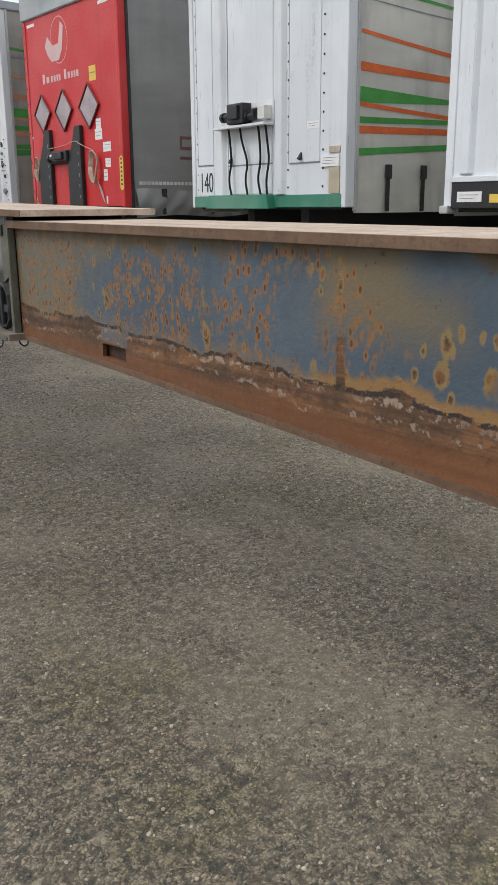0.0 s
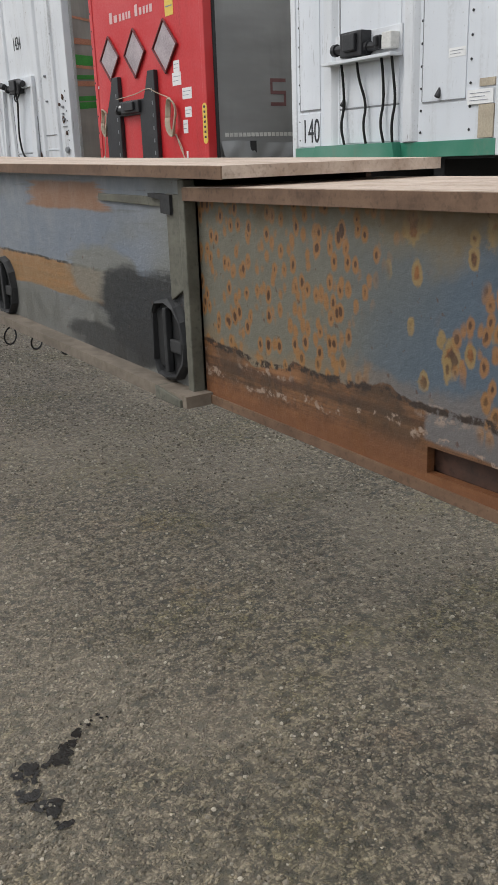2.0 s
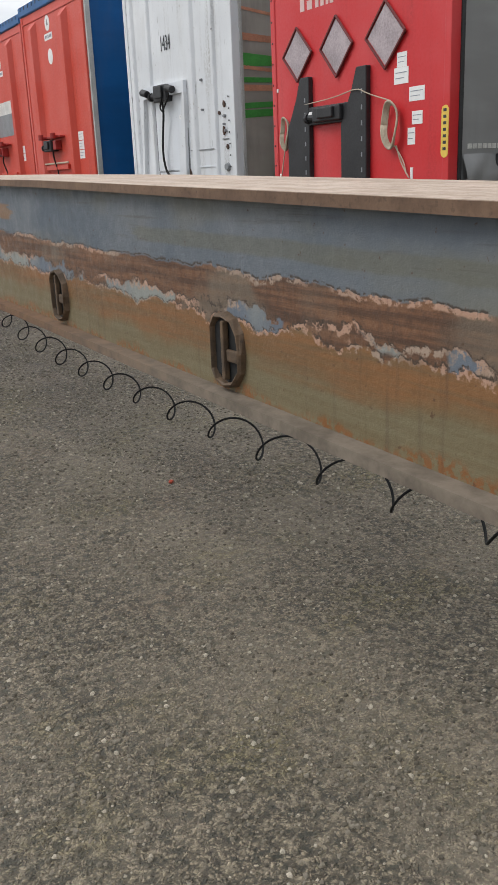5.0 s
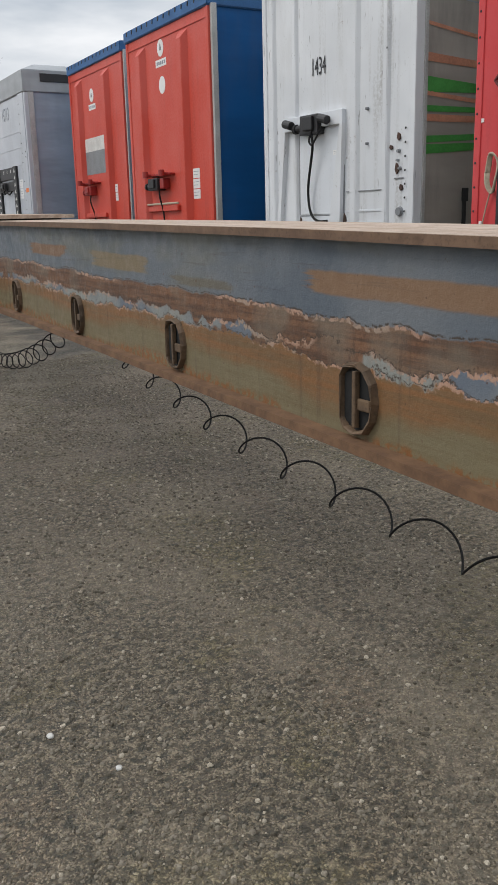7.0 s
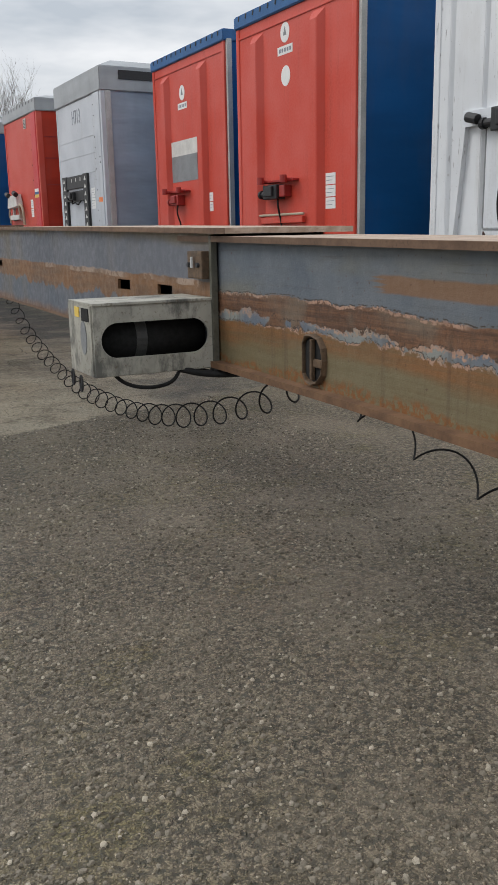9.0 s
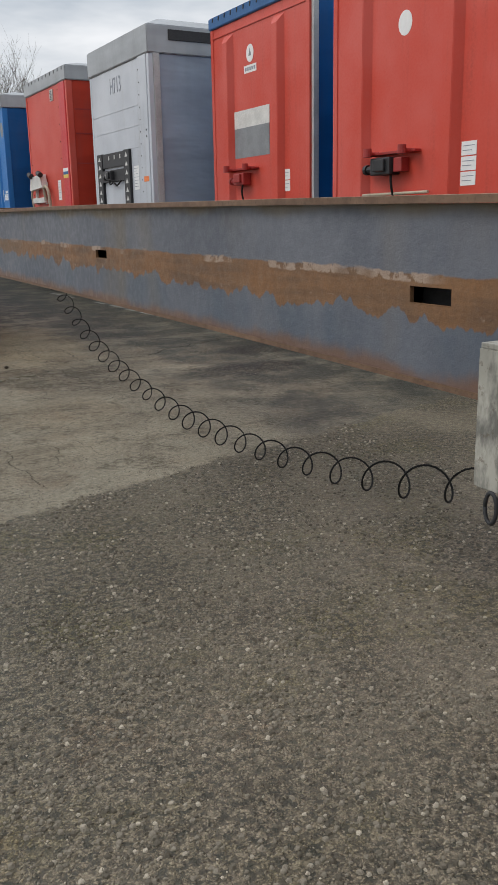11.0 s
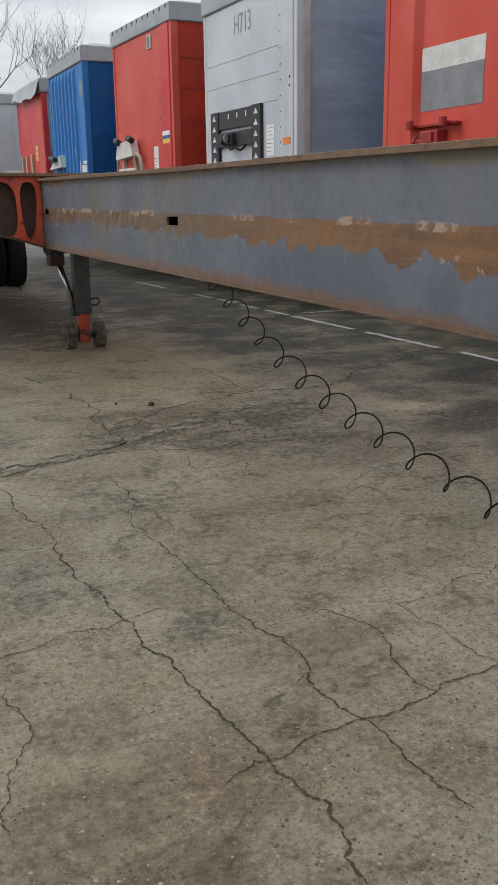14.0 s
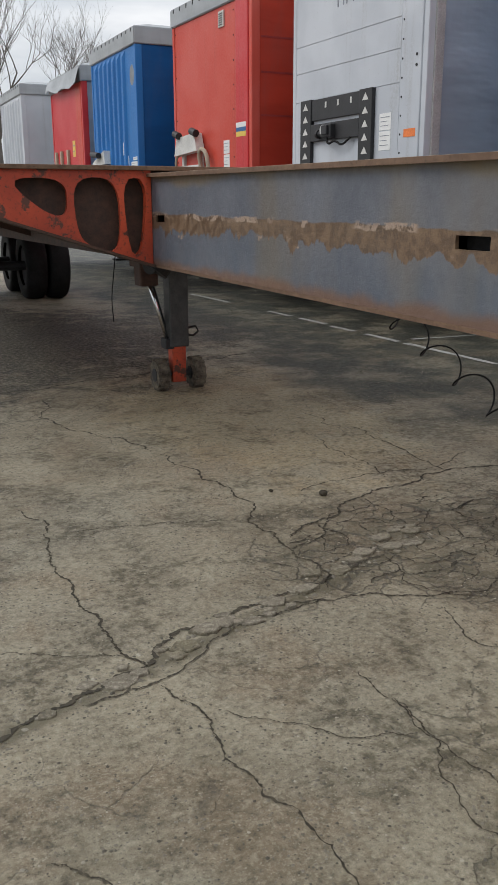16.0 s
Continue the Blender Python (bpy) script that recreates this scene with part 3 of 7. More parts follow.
M_ORANGE_RED = chipped_red()
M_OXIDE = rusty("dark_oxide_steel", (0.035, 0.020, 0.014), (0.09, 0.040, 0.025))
M_CHROME = plain("chromed_rod", (0.75, 0.75, 0.75), 0.18, 1.0)
M_GREY_TUBE = rusty("dark_grey_leg_tube", (0.045, 0.047, 0.048), (0.085, 0.085, 0.082), 0.5)


def chip_material(name, lo, hi, dark=0.3):
    """Broken stone: most pieces brown and mid-toned, some near black, a few pale."""
    n = Nodes(name, 0.7, 0.0, 0.4)
    isl = n.nt.nodes.new("ShaderNodeNewGeometry").outputs["Random Per Island"]
    body = tuple(0.68 * a + 0.32 * b for a, b in zip(lo, hi))
    c = n.mix(n.ramp(isl, 0.05, 0.60), tuple(k * 0.8 for k in lo), body)
    c = n.mix(n.ramp(isl, 0.84, 1.0), c, hi)
    n.bsdf.inputs["Diffuse Roughness"].default_value = 0.8
    c = n.mix(n.ramp(n.noise(400, 2), 0.4, 0.7, 0, dark), c, tuple(k * 0.5 for k in lo))
    return n.done(c)


M_CHIP = chip_material("mixed_chippings", (0.130, 0.111, 0.080), (0.55, 0.49, 0.39))
M_GRIT = chip_material("concrete_grit", (0.11, 0.097, 0.074), (0.45, 0.41, 0.33))
M_LINE = rusty("worn_white_line", (0.20, 0.20, 0.185), (0.46, 0.46, 0.43), 0.8)
M_CRACK = rusty("dirt_in_crack", (0.026, 0.022, 0.015), (0.070, 0.058, 0.038), 0.95)
M_WET = plain("wet_tar", (0.016, 0.014, 0.012), 0.25, 0, 120, 0.4)
M_BARK = plain("grey_bark", (0.13, 0.115, 0.105), 0.9, 0, 30, 0.3)
M_CLAY = rusty("muddy_rubber", (0.040, 0.032, 0.024), (0.22, 0.185, 0.135), 0.9)


def broken_slab():
    """Loose concrete: sandy grey-brown, each piece of its own tone, moss in patches."""
    n = Nodes("broken_concrete", 0.75)
    grain = n.noise(60, 6, 0.85)
    c = n.mix(n.random(), (0.165, 0.142, 0.103), (0.235, 0.205, 0.152))
    c = n.mix(n.ramp(grain, 0.50, 0.62, 0, 0.7), c, (0.41, 0.37, 0.29))
    c = n.mix(n.ramp(grain, 0.46, 0.37, 0, 0.85), c, (0.075, 0.064, 0.047))
    c = n.mix(n.ramp(n.noise(2.6, 6, 0.7), 0.46, 0.62, 0, 0.7), c, (0.55, 0.54, 0.40), "MULTIPLY")
    n.bump(grain, 0.5, 0.008)
    n.bsdf.inputs["Diffuse Roughness"].default_value = 1.0
    return n.done(c)


M_SLAB = broken_slab()


def asphalt_and_concrete():
    """Worn yard: chippings in tar up to a ragged seam, old cracked concrete beyond it."""
    n = Nodes("yard_surface", 0.7, 0.0, 0.6)
    x, y, z = n.xyz()

    def warped(scale, amount, detail=3, co=None):
        w = n.nt.nodes.new("ShaderNodeVectorMath")
        w.operation = "MULTIPLY_ADD"
        t = n.nt.nodes.new("ShaderNodeTexNoise")
        t.inputs["Scale"].default_value, t.inputs["Detail"].default_value = scale, detail
        n.nt.links.new(n.co, t.inputs["Vector"])
        n.nt.links.new(t.outputs["Color"], w.inputs[0])
        w.inputs[1].default_value = (amount, amount, 0.0)
        n.nt.links.new(co or n.co, w.inputs[2])
        return w.outputs["Vector"]

    mid = n.noise(26, 5, 0.65)
    big = n.noise(0.75, 4, 0.55)
    big2 = n.noise(1.9, 4, 0.6)
    shaken = warped(38, 0.026)
    stone = n.voronoi(60, co=shaken)
    sx, sy, sz = n.xyz(n.voronoi(60, co=shaken, out="Color"))
    stone2 = n.voronoi(118, co=shaken)
    tx, ty, tz = n.xyz(n.voronoi(118, co=shaken, out="Color"))
    clump = n.noise(13, 5, 0.7)
    grain = n.noise(60, 6, 0.85)
    pebble = n.noise(31, 4, 0.68)
    # asphalt: small packed stones of mixed tone in dark binder, gaps darkened with painted relief shade, larger ones
    # standing among them
    tar = n.mix(n.ramp(tx, 0.0, 1.0), (0.125, 0.111, 0.084), (0.345, 0.307, 0.238))
    tar = n.mix(n.ramp(big, 0.35, 0.65, 0, 0.35), tar, (0.255, 0.226, 0.172))
    tar = n.mix(n.ramp(grain, 0.50, 0.62, 0, 0.75), tar, (0.46, 0.415, 0.33))
    tar = n.mix(n.ramp(stone2, 0.40, 0.62, 0, 0.75), tar, (0.055, 0.048, 0.036))
    tar = n.mix(n.ramp(grain, 0.485, 0.385, 0, 0.95), tar, (0.026, 0.023, 0.018))
    big_stone = n.mix(n.ramp(sx, 0.92, 0.99), n.mix(sx, (0.125, 0.113, 0.091), (0.36, 0.325, 0.258)), (0.60, 0.56, 0.47))
    shows = n.ramp(sy, 0.72, 0.74)
    tar = n.mix(n.math("MULTIPLY", shows, n.ramp(stone, 0.36, 0.50, 0.70, 0)), tar, (0.040, 0.035, 0.027))
    tar = n.mix(n.math("MULTIPLY", shows, n.ramp(stone, 0.25, 0.36, 0.92, 0)), tar, big_stone)
    tar = n.mix(n.ramp(pebble, 0.52, 0.61, 0, 0.85), tar, (0.035, 0.039, 0.030))
    tar = n.mix(n.ramp(pebble, 0.46, 0.37, 0, 0.45), tar, (0.42, 0.38, 0.30))
    tar = n.mix(n.ramp(clump, 0.53, 0.66, 0, 0.55), tar, (0.080, 0.070, 0.053))
    # broad patches: moss, brick dust, damp bluish film, pale dust with painted-in brightness
    mossy = n.math("MULTIPLY", n.ramp(n.noise(1.5, 4, 0.6), 0.50, 0.66), n.ramp(mid, 0.35, 0.6, 0.3, 1))
    tar = n.mix(n.math("MULTIPLY", mossy, 0.70), tar, (0.74, 0.76, 0.38), "MULTIPLY")
    ruddy = n.math("MULTIPLY", n.ramp(n.noise(1.7, 3, 0.6), 0.55, 0.70), n.ramp(mid, 0.3, 0.6))
    tar = n.mix(n.math("MULTIPLY", ruddy, 0.30), tar, (1.0, 0.72, 0.58), "MULTIPLY")
    damp = n.math("MULTIPLY", n.ramp(n.noise(1.15, 5, 0.62, None, 0.3), 0.52, 0.66), n.ramp(mid, 0.32, 0.6, 0.5, 1))
    tar = n.mix(n.math("MULTIPLY", damp, 0.55), tar, (0.66, 0.65, 0.62), "MULTIPLY")
    # pale dust, raised with x to paint the brightness of ground seen flat
    dust_and_sheen = n.ramp(n.noise(1.0, 5, 0.62, n.scaled(1.6, 0.9, 1)), 0.42, 0.62, 0, 0.32)
    tar = n.mix(n.math("MULTIPLY", dust_and_sheen, n.ramp(x, 0.4, 1.4, 0.35, 1.0)), tar, (0.360, 0.325, 0.265))
    edge = n.math("SUBTRACT", n.math("SUBTRACT", y, n.math("MULTIPLY", x, 0.42)), n.math("MULTIPLY", n.noise(0.9, 4, 0.6), 1.6))
    tar = n.mix(n.ramp(edge, 11.2, 13.2, 0, 0.65), tar, (0.70, 0.74, 0.66), "MULTIPLY")
    # concrete: brown-grey slab with exposed aggregate and blotches
    con = n.mix(n.ramp(big2, 0.3, 0.7), (0.270, 0.228, 0.162), (0.375, 0.322, 0.236))
    con = n.mix(n.ramp(n.noise(0.55, 4), 0.42, 0.62, 0, 0.45), con, (0.265, 0.250, 0.200))
    con = n.mix(n.math("MULTIPLY", n.ramp(n.noise(1.4, 5, 0.65), 0.50, 0.64), 0.55), con, (0.225, 0.155, 0.090))
    con = n.mix(n.ramp(mid, 0.46, 0.64, 0, 0.30), con, (0.110, 0.090, 0.062))
    con = n.mix(n.ramp(grain, 0.50, 0.62, 0, 0.80), con, (0.47, 0.42, 0.335))
    con = n.mix(n.ramp(grain, 0.46, 0.36, 0, 0.90), con, (0.075, 0.064, 0.047))
    con = n.mix(n.ramp(pebble, 0.56, 0.66, 0, 0.45), con, (0.075, 0.062, 0.043))
    con = n.mix(n.ramp(pebble, 0.46, 0.38, 0, 0.45), con, (0.43, 0.38, 0.295))
    stain = n.math("MULTIPLY", n.ramp(n.noise(0.62, 5, 0.6, None, 0.4), 0.47, 0.62), n.ramp(n.noise(9, 5, 0.65), 0.36, 0.60, 0.25, 1.0))
    con = n.mix(n.math("MULTIPLY", stain, 0.80), con, (0.50, 0.46, 0.38), "MULTIPLY")
    con = n.mix(n.math("MULTIPLY", n.ramp(n.noise(2.3, 7, 0.75), 0.49, 0.62), n.ramp(mid, 0.40, 0.56, 0.35, 1.0)), con, (0.40, 0.38, 0.32), "MULTIPLY")
    con = n.mix(n.math("MULTIPLY", n.ramp(tx, 0.72, 0.75), n.ramp(stone2, 0.22, 0.36, 0.75, 0)), con, n.mix(ty, (0.20, 0.17, 0.125), (0.42, 0.38, 0.31)))

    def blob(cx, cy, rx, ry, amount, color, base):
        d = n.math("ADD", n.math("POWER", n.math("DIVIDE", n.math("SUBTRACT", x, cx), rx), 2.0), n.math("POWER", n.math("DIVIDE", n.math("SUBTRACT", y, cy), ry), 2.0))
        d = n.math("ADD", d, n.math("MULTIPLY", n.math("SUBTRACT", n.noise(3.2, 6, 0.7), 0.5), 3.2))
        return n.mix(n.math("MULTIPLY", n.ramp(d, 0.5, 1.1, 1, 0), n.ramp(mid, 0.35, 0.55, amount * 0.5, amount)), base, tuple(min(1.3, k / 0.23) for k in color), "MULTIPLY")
    soil = (0.070, 0.060, 0.036)
    con = blob(1.9, 21.4, 1.0, 2.0, 0.55, (0.275, 0.245, 0.195), con)  # pale dusty ground by the leg
    for cx, cy, rx, ry in ((2.1, 18.9, 0.55, 0.25), (1.75, 19.25, 0.5, 0.12), (1.65, 18.25, 0.45, 0.14), (2.05, 17.7, 0.6, 0.16), (0.88, 16.0, 0.30, 0.10), (0.63, 16.55, 0.25, 0.16), (1.3, 17.2, 0.45, 0.12), (0.03, 15.87, 0.16, 0.12), (-0.10, 15.50, 0.22, 0.14), (0.08, 15.28, 0.16, 0.10), (1.24, 16.4, 0.07, 0.05)):
        con = blob(cx, cy, rx, ry, 0.38, soil, con)
    con = blob(1.25, 17.1, 0.6, 0.65, 0.30, (0.15, 0.125, 0.085), con)
    con = blob(-0.1, 15.9, 0.5, 0.7, 0.20, (0.20, 0.14, 0.10), con)
    # ground under the bogie deck: the deck's shade painted into the colour
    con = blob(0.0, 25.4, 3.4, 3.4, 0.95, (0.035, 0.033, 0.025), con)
    # concrete patchily darker towards the trailers, with two near-black patches
    far_dark = n.math("MULTIPLY", n.ramp(n.math("ADD", x, n.math("MULTIPLY", n.noise(0.9, 5, 0.6), 2.2)), 3.6, 4.4), n.ramp(n.noise(1.8, 5, 0.68), 0.36, 0.58, 0.45, 0.97))
    con = n.mix(far_dark, con, (0.034, 0.036, 0.028))
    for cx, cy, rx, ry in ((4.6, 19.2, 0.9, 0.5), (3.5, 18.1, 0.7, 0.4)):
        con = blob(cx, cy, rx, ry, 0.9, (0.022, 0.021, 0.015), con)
    # jagged hairline cracks, a shattered area, soil along them
    bent = warped(3.2, 0.42, 8)
    bent = warped(24, 0.035, 4, bent)
    some = n.ramp(n.noise(0.8, 2), 0.52, 0.60)
    hair = n.voronoi(1.05, "DISTANCE_TO_EDGE", bent)
    hairs = n.math("MULTIPLY", n.ramp(hair, 0.0010, 0.0050, 0.50, 0), n.math("MULTIPLY", some, n.ramp(mid, 0.36, 0.50, 0.25, 1.0)))
    bank = n.math("MULTIPLY", n.ramp(hair, 0.01, 0.075, 0.6, 0), n.math("MULTIPLY", some, n.ramp(clump, 0.42, 0.58)))
    craze = n.voronoi(6.5, "DISTANCE_TO_EDGE", bent)
    d = n.math("ADD", n.math("POWER", n.math("SUBTRACT", x, 1.72), 2.0), n.math("POWER", n.math("MULTIPLY", n.math("SUBTRACT", y, 18.72), 1.5), 2.0))
    d = n.math("ADD", d, n.math("MULTIPLY", n.math("SUBTRACT", n.noise(2.0, 5, 0.6), 0.5), 2.4))
    crazed = n.math("MULTIPLY", n.ramp(craze, 0.010, 0.04, 0.65, 0), n.ramp(d, 0.6, 1.2, 1, 0))
    con = n.mix(n.math("MULTIPLY", n.ramp(d, 0.25, 0.75, 0.75, 0), n.ramp(n.noise(4.2, 6, 0.7), 0.47, 0.58)), con, (0.105, 0.090, 0.055))
    tiles = n.math("MULTIPLY", n.ramp(n.voronoi(2.6, "DISTANCE_TO_EDGE", bent), 0.002, 0.010, 0.45, 0), n.ramp(n.noise(0.7, 3, 0.5, n.scaled(1, 1, 1)), 0.54, 0.62))
    hairs = n.math("MAXIMUM", n.math("MAXIMUM", hairs, tiles), crazed)
    along_x = n.math("MULTIPLY", n.ramp(x, -1.2, -0.4), n.ramp(x, 2.0, 1.2))
    off = n.math("ABSOLUTE", n.math("SUBTRACT", y, n.math("ADD", 18.17, n.math("MULTIPLY", x, 0.36))))
    off = n.math("ADD", off, n.math("MULTIPLY", n.math("SUBTRACT", clump, 0.5), 0.20))
    con = n.mix(n.math("MULTIPLY", n.ramp(off, 0.0, 0.07, 0.8, 0), along_x), con, (0.105, 0.088, 0.050))
    con = n.mix(bank, con, (0.092, 0.080, 0.048))
    con = n.mix(hairs, con, (0.040, 0.034, 0.024))
    seam = n.math("SUBTRACT", y, n.math("ADD", 14.62, n.math("MULTIPLY", x, 0.31)))
    seam = n.math("ADD", seam, n.math("MULTIPLY", n.math("SUBTRACT", n.noise(3.4, 7, 0.70), 0.5), 0.50))
    isc = n.ramp(seam, -0.02, 0.03)
    tar = n.mix(1.0, tar, (1.015, 0.945, 0.845), "MULTIPLY")
    con = n.mix(1.0, con, (0.95, 0.955, 0.90), "MULTIPLY")
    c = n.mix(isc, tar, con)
    rough_h = n.math("ADD", n.math("MULTIPLY", n.ramp(stone2, 0.1, 0.6, 1, 0), 0.8), n.math("ADD", n.math("MULTIPLY", n.math("MULTIPLY", n.ramp(stone, 0.1, 0.42, 1, 0), shows), 1.0), n.math("ADD", n.math("MULTIPLY", grain, 0.7), n.math("MULTIPLY", clump, 0.8))))
    con_h = n.math("ADD", n.math("MULTIPLY", grain, 0.9), n.math("ADD", n.math("MULTIPLY", mid, 0.3), n.math("MULTIPLY", hairs, -1.2)))
    h = n.math("ADD", n.math("MULTIPLY", rough_h, n.math("SUBTRACT", 1.0, isc)), n.math("MULTIPLY", con_h, isc))
    n.bump(h, 0.8, 0.013)
    n.bsdf.inputs["Diffuse Roughness"].default_value = 1.0
    return n.done(c, n.ramp(mid, 0.3, 0.7, 0.50, 0.72))


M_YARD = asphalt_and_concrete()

# ---------------------------------------------------------------- ground
bm = bmesh.new()
xs = [-900, -60, -6, -1, 4, 8, 30, 900]
ys = [-900, -60, -4, 4, 12, 20, 30, 60, 900]
grid = [[bm.verts.new((x, y, 0)) for y in ys] for x in xs]
for i in range(len(xs) - 1):
    for j in range(len(ys) - 1):
        bm.faces.new((grid[i][j], grid[i + 1][j], grid[i + 1][j + 1], grid[i][j + 1]))
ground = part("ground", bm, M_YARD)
tagged(ground, "worn grey asphalt yard meeting stained cracked concrete", "ground", kind="structure")

# ---------------------------------------------------------------- extendable trailer
TRAILER = thing("extendable_trailer", pose(1.4, 12, 0), "long extendable flatbed trailer with rusty blue-grey telescopic spine beams", "trailer")
TRAILER.matrix_world = Matrix.Identity(4)


def sloped_box(bm, x0, x1, y0, y1, za0, za1, zb0, zb1, bevel=0.0):
    """A box along y whose bottom and top run from za to zb."""
    vs = box(bm, x0, x1, y0, y1, 0, 1)
    for v in vs:
        f = (v.co.y - y0) / (y1 - y0)
        v.co.z = (za0 + f * (zb0 - za0)) if v.co.z < 0.5 else (za1 + f * (zb1 - za1))
    if bevel:
        edges = {e for v in vs for e in v.link_edges}
        bmesh.ops.bevel(bm, geom=list(edges), offset=bevel, segments=2, profile=0.6, affect="EDGES")


def spine(name, knots, xw, wide, web_mat, lip, slots, label, deep=0.06, back=0.0, thick=0.02):
    """One cambered spine beam; knots are (y, underside, top). Two webs, flanges, slots cut through the near web."""
    beam = new(name)
    beam.parent = TRAILER
    tagged(beam, label)
    ky = [k[0] for k in knots]
    y0, y1 = ky[0], ky[-1]

    def zb(y):
        return float(np.interp(y, ky, [k[1] for k in knots]))

    def zt(y):
        return float(np.interp(y, ky, [k[2] for k in knots]))
    cuts = sorted(slots)
    stations = sorted(set(ky) | {c[0] for c in cuts} | {c[1] for c in cuts})
    bm = bmesh.new()
    cols = []
    for y in stations:
        near = [c for c in cuts if c[0] - 1e-6 <= y <= c[1] + 1e-6]
        lo, hi = zb(y), zt(y) - thick
        za, zc = (near[0][2], near[0][3]) if near else (lo + 0.4 * (hi - lo), lo + 0.5 * (hi - lo))
        cols.append([bm.verts.new((xw, y, z)) for z in (lo, za, zc, hi)])
    for p, q, ya in zip(cols, cols[1:], stations):
        for r in range(3):
            if not (r == 1 and any(abs(c[0] - ya) < 1e-6 for c in cuts)):
                bm.faces.new((p[r], q[r], q[r + 1], p[r + 1]))
    out = bmesh.ops.extrude_face_region(bm, geom=list(bm.faces))
    bmesh.ops.translate(bm, verts=[v for v in out["geom"] if isinstance(v, bmesh.types.BMVert)], vec=(0.014, 0, 0))
    part("web", bm, web_mat, beam)

    def strip(nm, x0, x1, lower, upper, start, mat, text=""):
        """A plate along the beam whose under and upper side follow it."""
        b = bmesh.new()
        ring = []
        for y in [start] + ky[1:]:
            ring.append([b.verts.new(p) for p in ((x0, y, lower(y)), (x1, y, lower(y)), (x1, y, upper(y)), (x0, y, upper(y)))])
        for p, q in zip(ring, ring[1:]):
            for k in range(4):
                b.faces.new((p[k], p[(k + 1) % 4], q[(k + 1) % 4], q[k]))
        b.faces.new(ring[0])
        b.faces.new(ring[-1][::-1])
        return part(nm, b, mat, beam, text)
    strip("web", xw + wide - 0.014, xw + wide, zb, lambda y: zt(y) - thick, y0, M_FLANGE_DARK)
    strip("top_flange", xw - 0.028, xw + wide + 0.028, lambda y: zt(y) - thick, zt, y0 - back, M_FLANGE_LIT, "scuffed rusty steel top flange")
    # thin strip over the rusty edge, its darker colour painting the shaded front
    strip("flange_edge", xw - 0.031, xw - 0.028, lambda y: zt(y) - thick - 0.001, lambda y: zt(y) - 0.001, y0 - back, M_FLANGE_DARK, "rusted brown flange edge, coloured darker as its shaded side")
    o = 0.042 if lip else 0.004
    strip("bottom_flange", xw - o, xw + wide + o, lambda y: zb(y) - 0.016, lambda y: zb(y) + (0.006 if lip else 0.0), y0 - (0.03 if lip else 0.0), M_LIP if lip else M_FLANGE_DARK)
    for ya, yb, za, zc in cuts:
        # backing plate; black behind deep slots to stand for the shade inside
        boxpart("slot_dark_back", (xw + deep, xw + deep + 0.01, ya - 0.02, yb + 0.02, za - 0.012, zc + 0.02), M_HOLLOW_SHADE if deep > 0.03 else M_OXIDE, beam)
    return beam


W_FRONT = steel_beam_paint("front_beam_paint", 1.0, 0.72, 0.026, 0.41, "front")
W_MID = steel_beam_paint("middle_beam_paint", 3.05, 0.800, 0.0172, 0.42, "middle")
W_REAR = steel_beam_paint("rear_beam_paint", 11.5, 0.945, 0.0105, 0.483, "rear")
front_beam = spine("front_beam", [(-7.0, 0.512, 1.085), (1.1, 0.734, 1.156), (2.30, 0.775, 1.161), (3.04, 0.794, 1.164)], 1.18, 0.40, W_FRONT, False, [(2.345, 2.477, 0.792, 0.830)], "inner beam with blistered blue paint and a rust-brown lower edge", 0.02, thick=0.022)
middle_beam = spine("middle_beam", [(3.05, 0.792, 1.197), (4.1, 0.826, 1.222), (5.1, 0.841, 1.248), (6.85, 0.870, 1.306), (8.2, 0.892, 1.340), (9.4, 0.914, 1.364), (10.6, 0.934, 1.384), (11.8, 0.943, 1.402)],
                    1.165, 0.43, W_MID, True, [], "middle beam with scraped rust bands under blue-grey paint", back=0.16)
rear_beam = spine("rear_beam", [(11.5, 0.945, 1.424), (13.2, 0.972, 1.460), (15.1, 0.994, 1.490), (16.3, 1.006, 1.506), (17.9, 1.016, 1.518), (21.0, 1.042, 1.556)], 1.145, 0.47, W_REAR, False,
                  [(11.90, 12.06, 1.165, 1.205), (12.40, 12.57, 1.165, 1.21), (15.13, 15.31, 1.215, 1.257), (17.95, 18.11, 1.245, 1.287), (20.70, 20.85, 1.285, 1.322)],
                  "outer grey beam with a ragged brown rust band", back=0.16)

# welded end strips at the beam mouths
for y, x, zb, zt in ((3.05, 1.165, 0.792, 1.176), (11.5, 1.145, 0.925, 1.40)):
    bm = bmesh.new()
    box(bm, x - 0.012, x + 0.013, y - 0.008, y + 0.012, zb, zt, 0.003)
    part("end_collar", bm, M_COLLAR, TRAILER, "upright steel strip at the beam mouth")
# small angle bracket under the flange by the mouth of the middle beam
bm = bmesh.new()
prism(bm, [(3.09, 1.150), (3.17, 1.153), (3.17, 1.146), (3.125, 1.142), (3.125, 1.118), (3.09, 1.116)], 1.152, 1.165)
part("bracket", bm, M_POCKET_BLACK, TRAILER)


bm = bmesh.new()
sloped_box(bm, 1.158, 1.165, 3.065, 3.115, 0.985, 1.150, 0.960, 1.152, 0.002)
part("mouth_plate", bm, M_COLLAR, TRAILER, "raised grey steel plate beside the beam mouth")
bm = bmesh.new()
sloped_box(bm, 1.159, 1.165, 3.118, 3.40, 1.128, 1.146, 1.136, 1.150, 0.002)
part("mouth_strip", bm, M_COLLAR, TRAILER)
bm = bmesh.new()
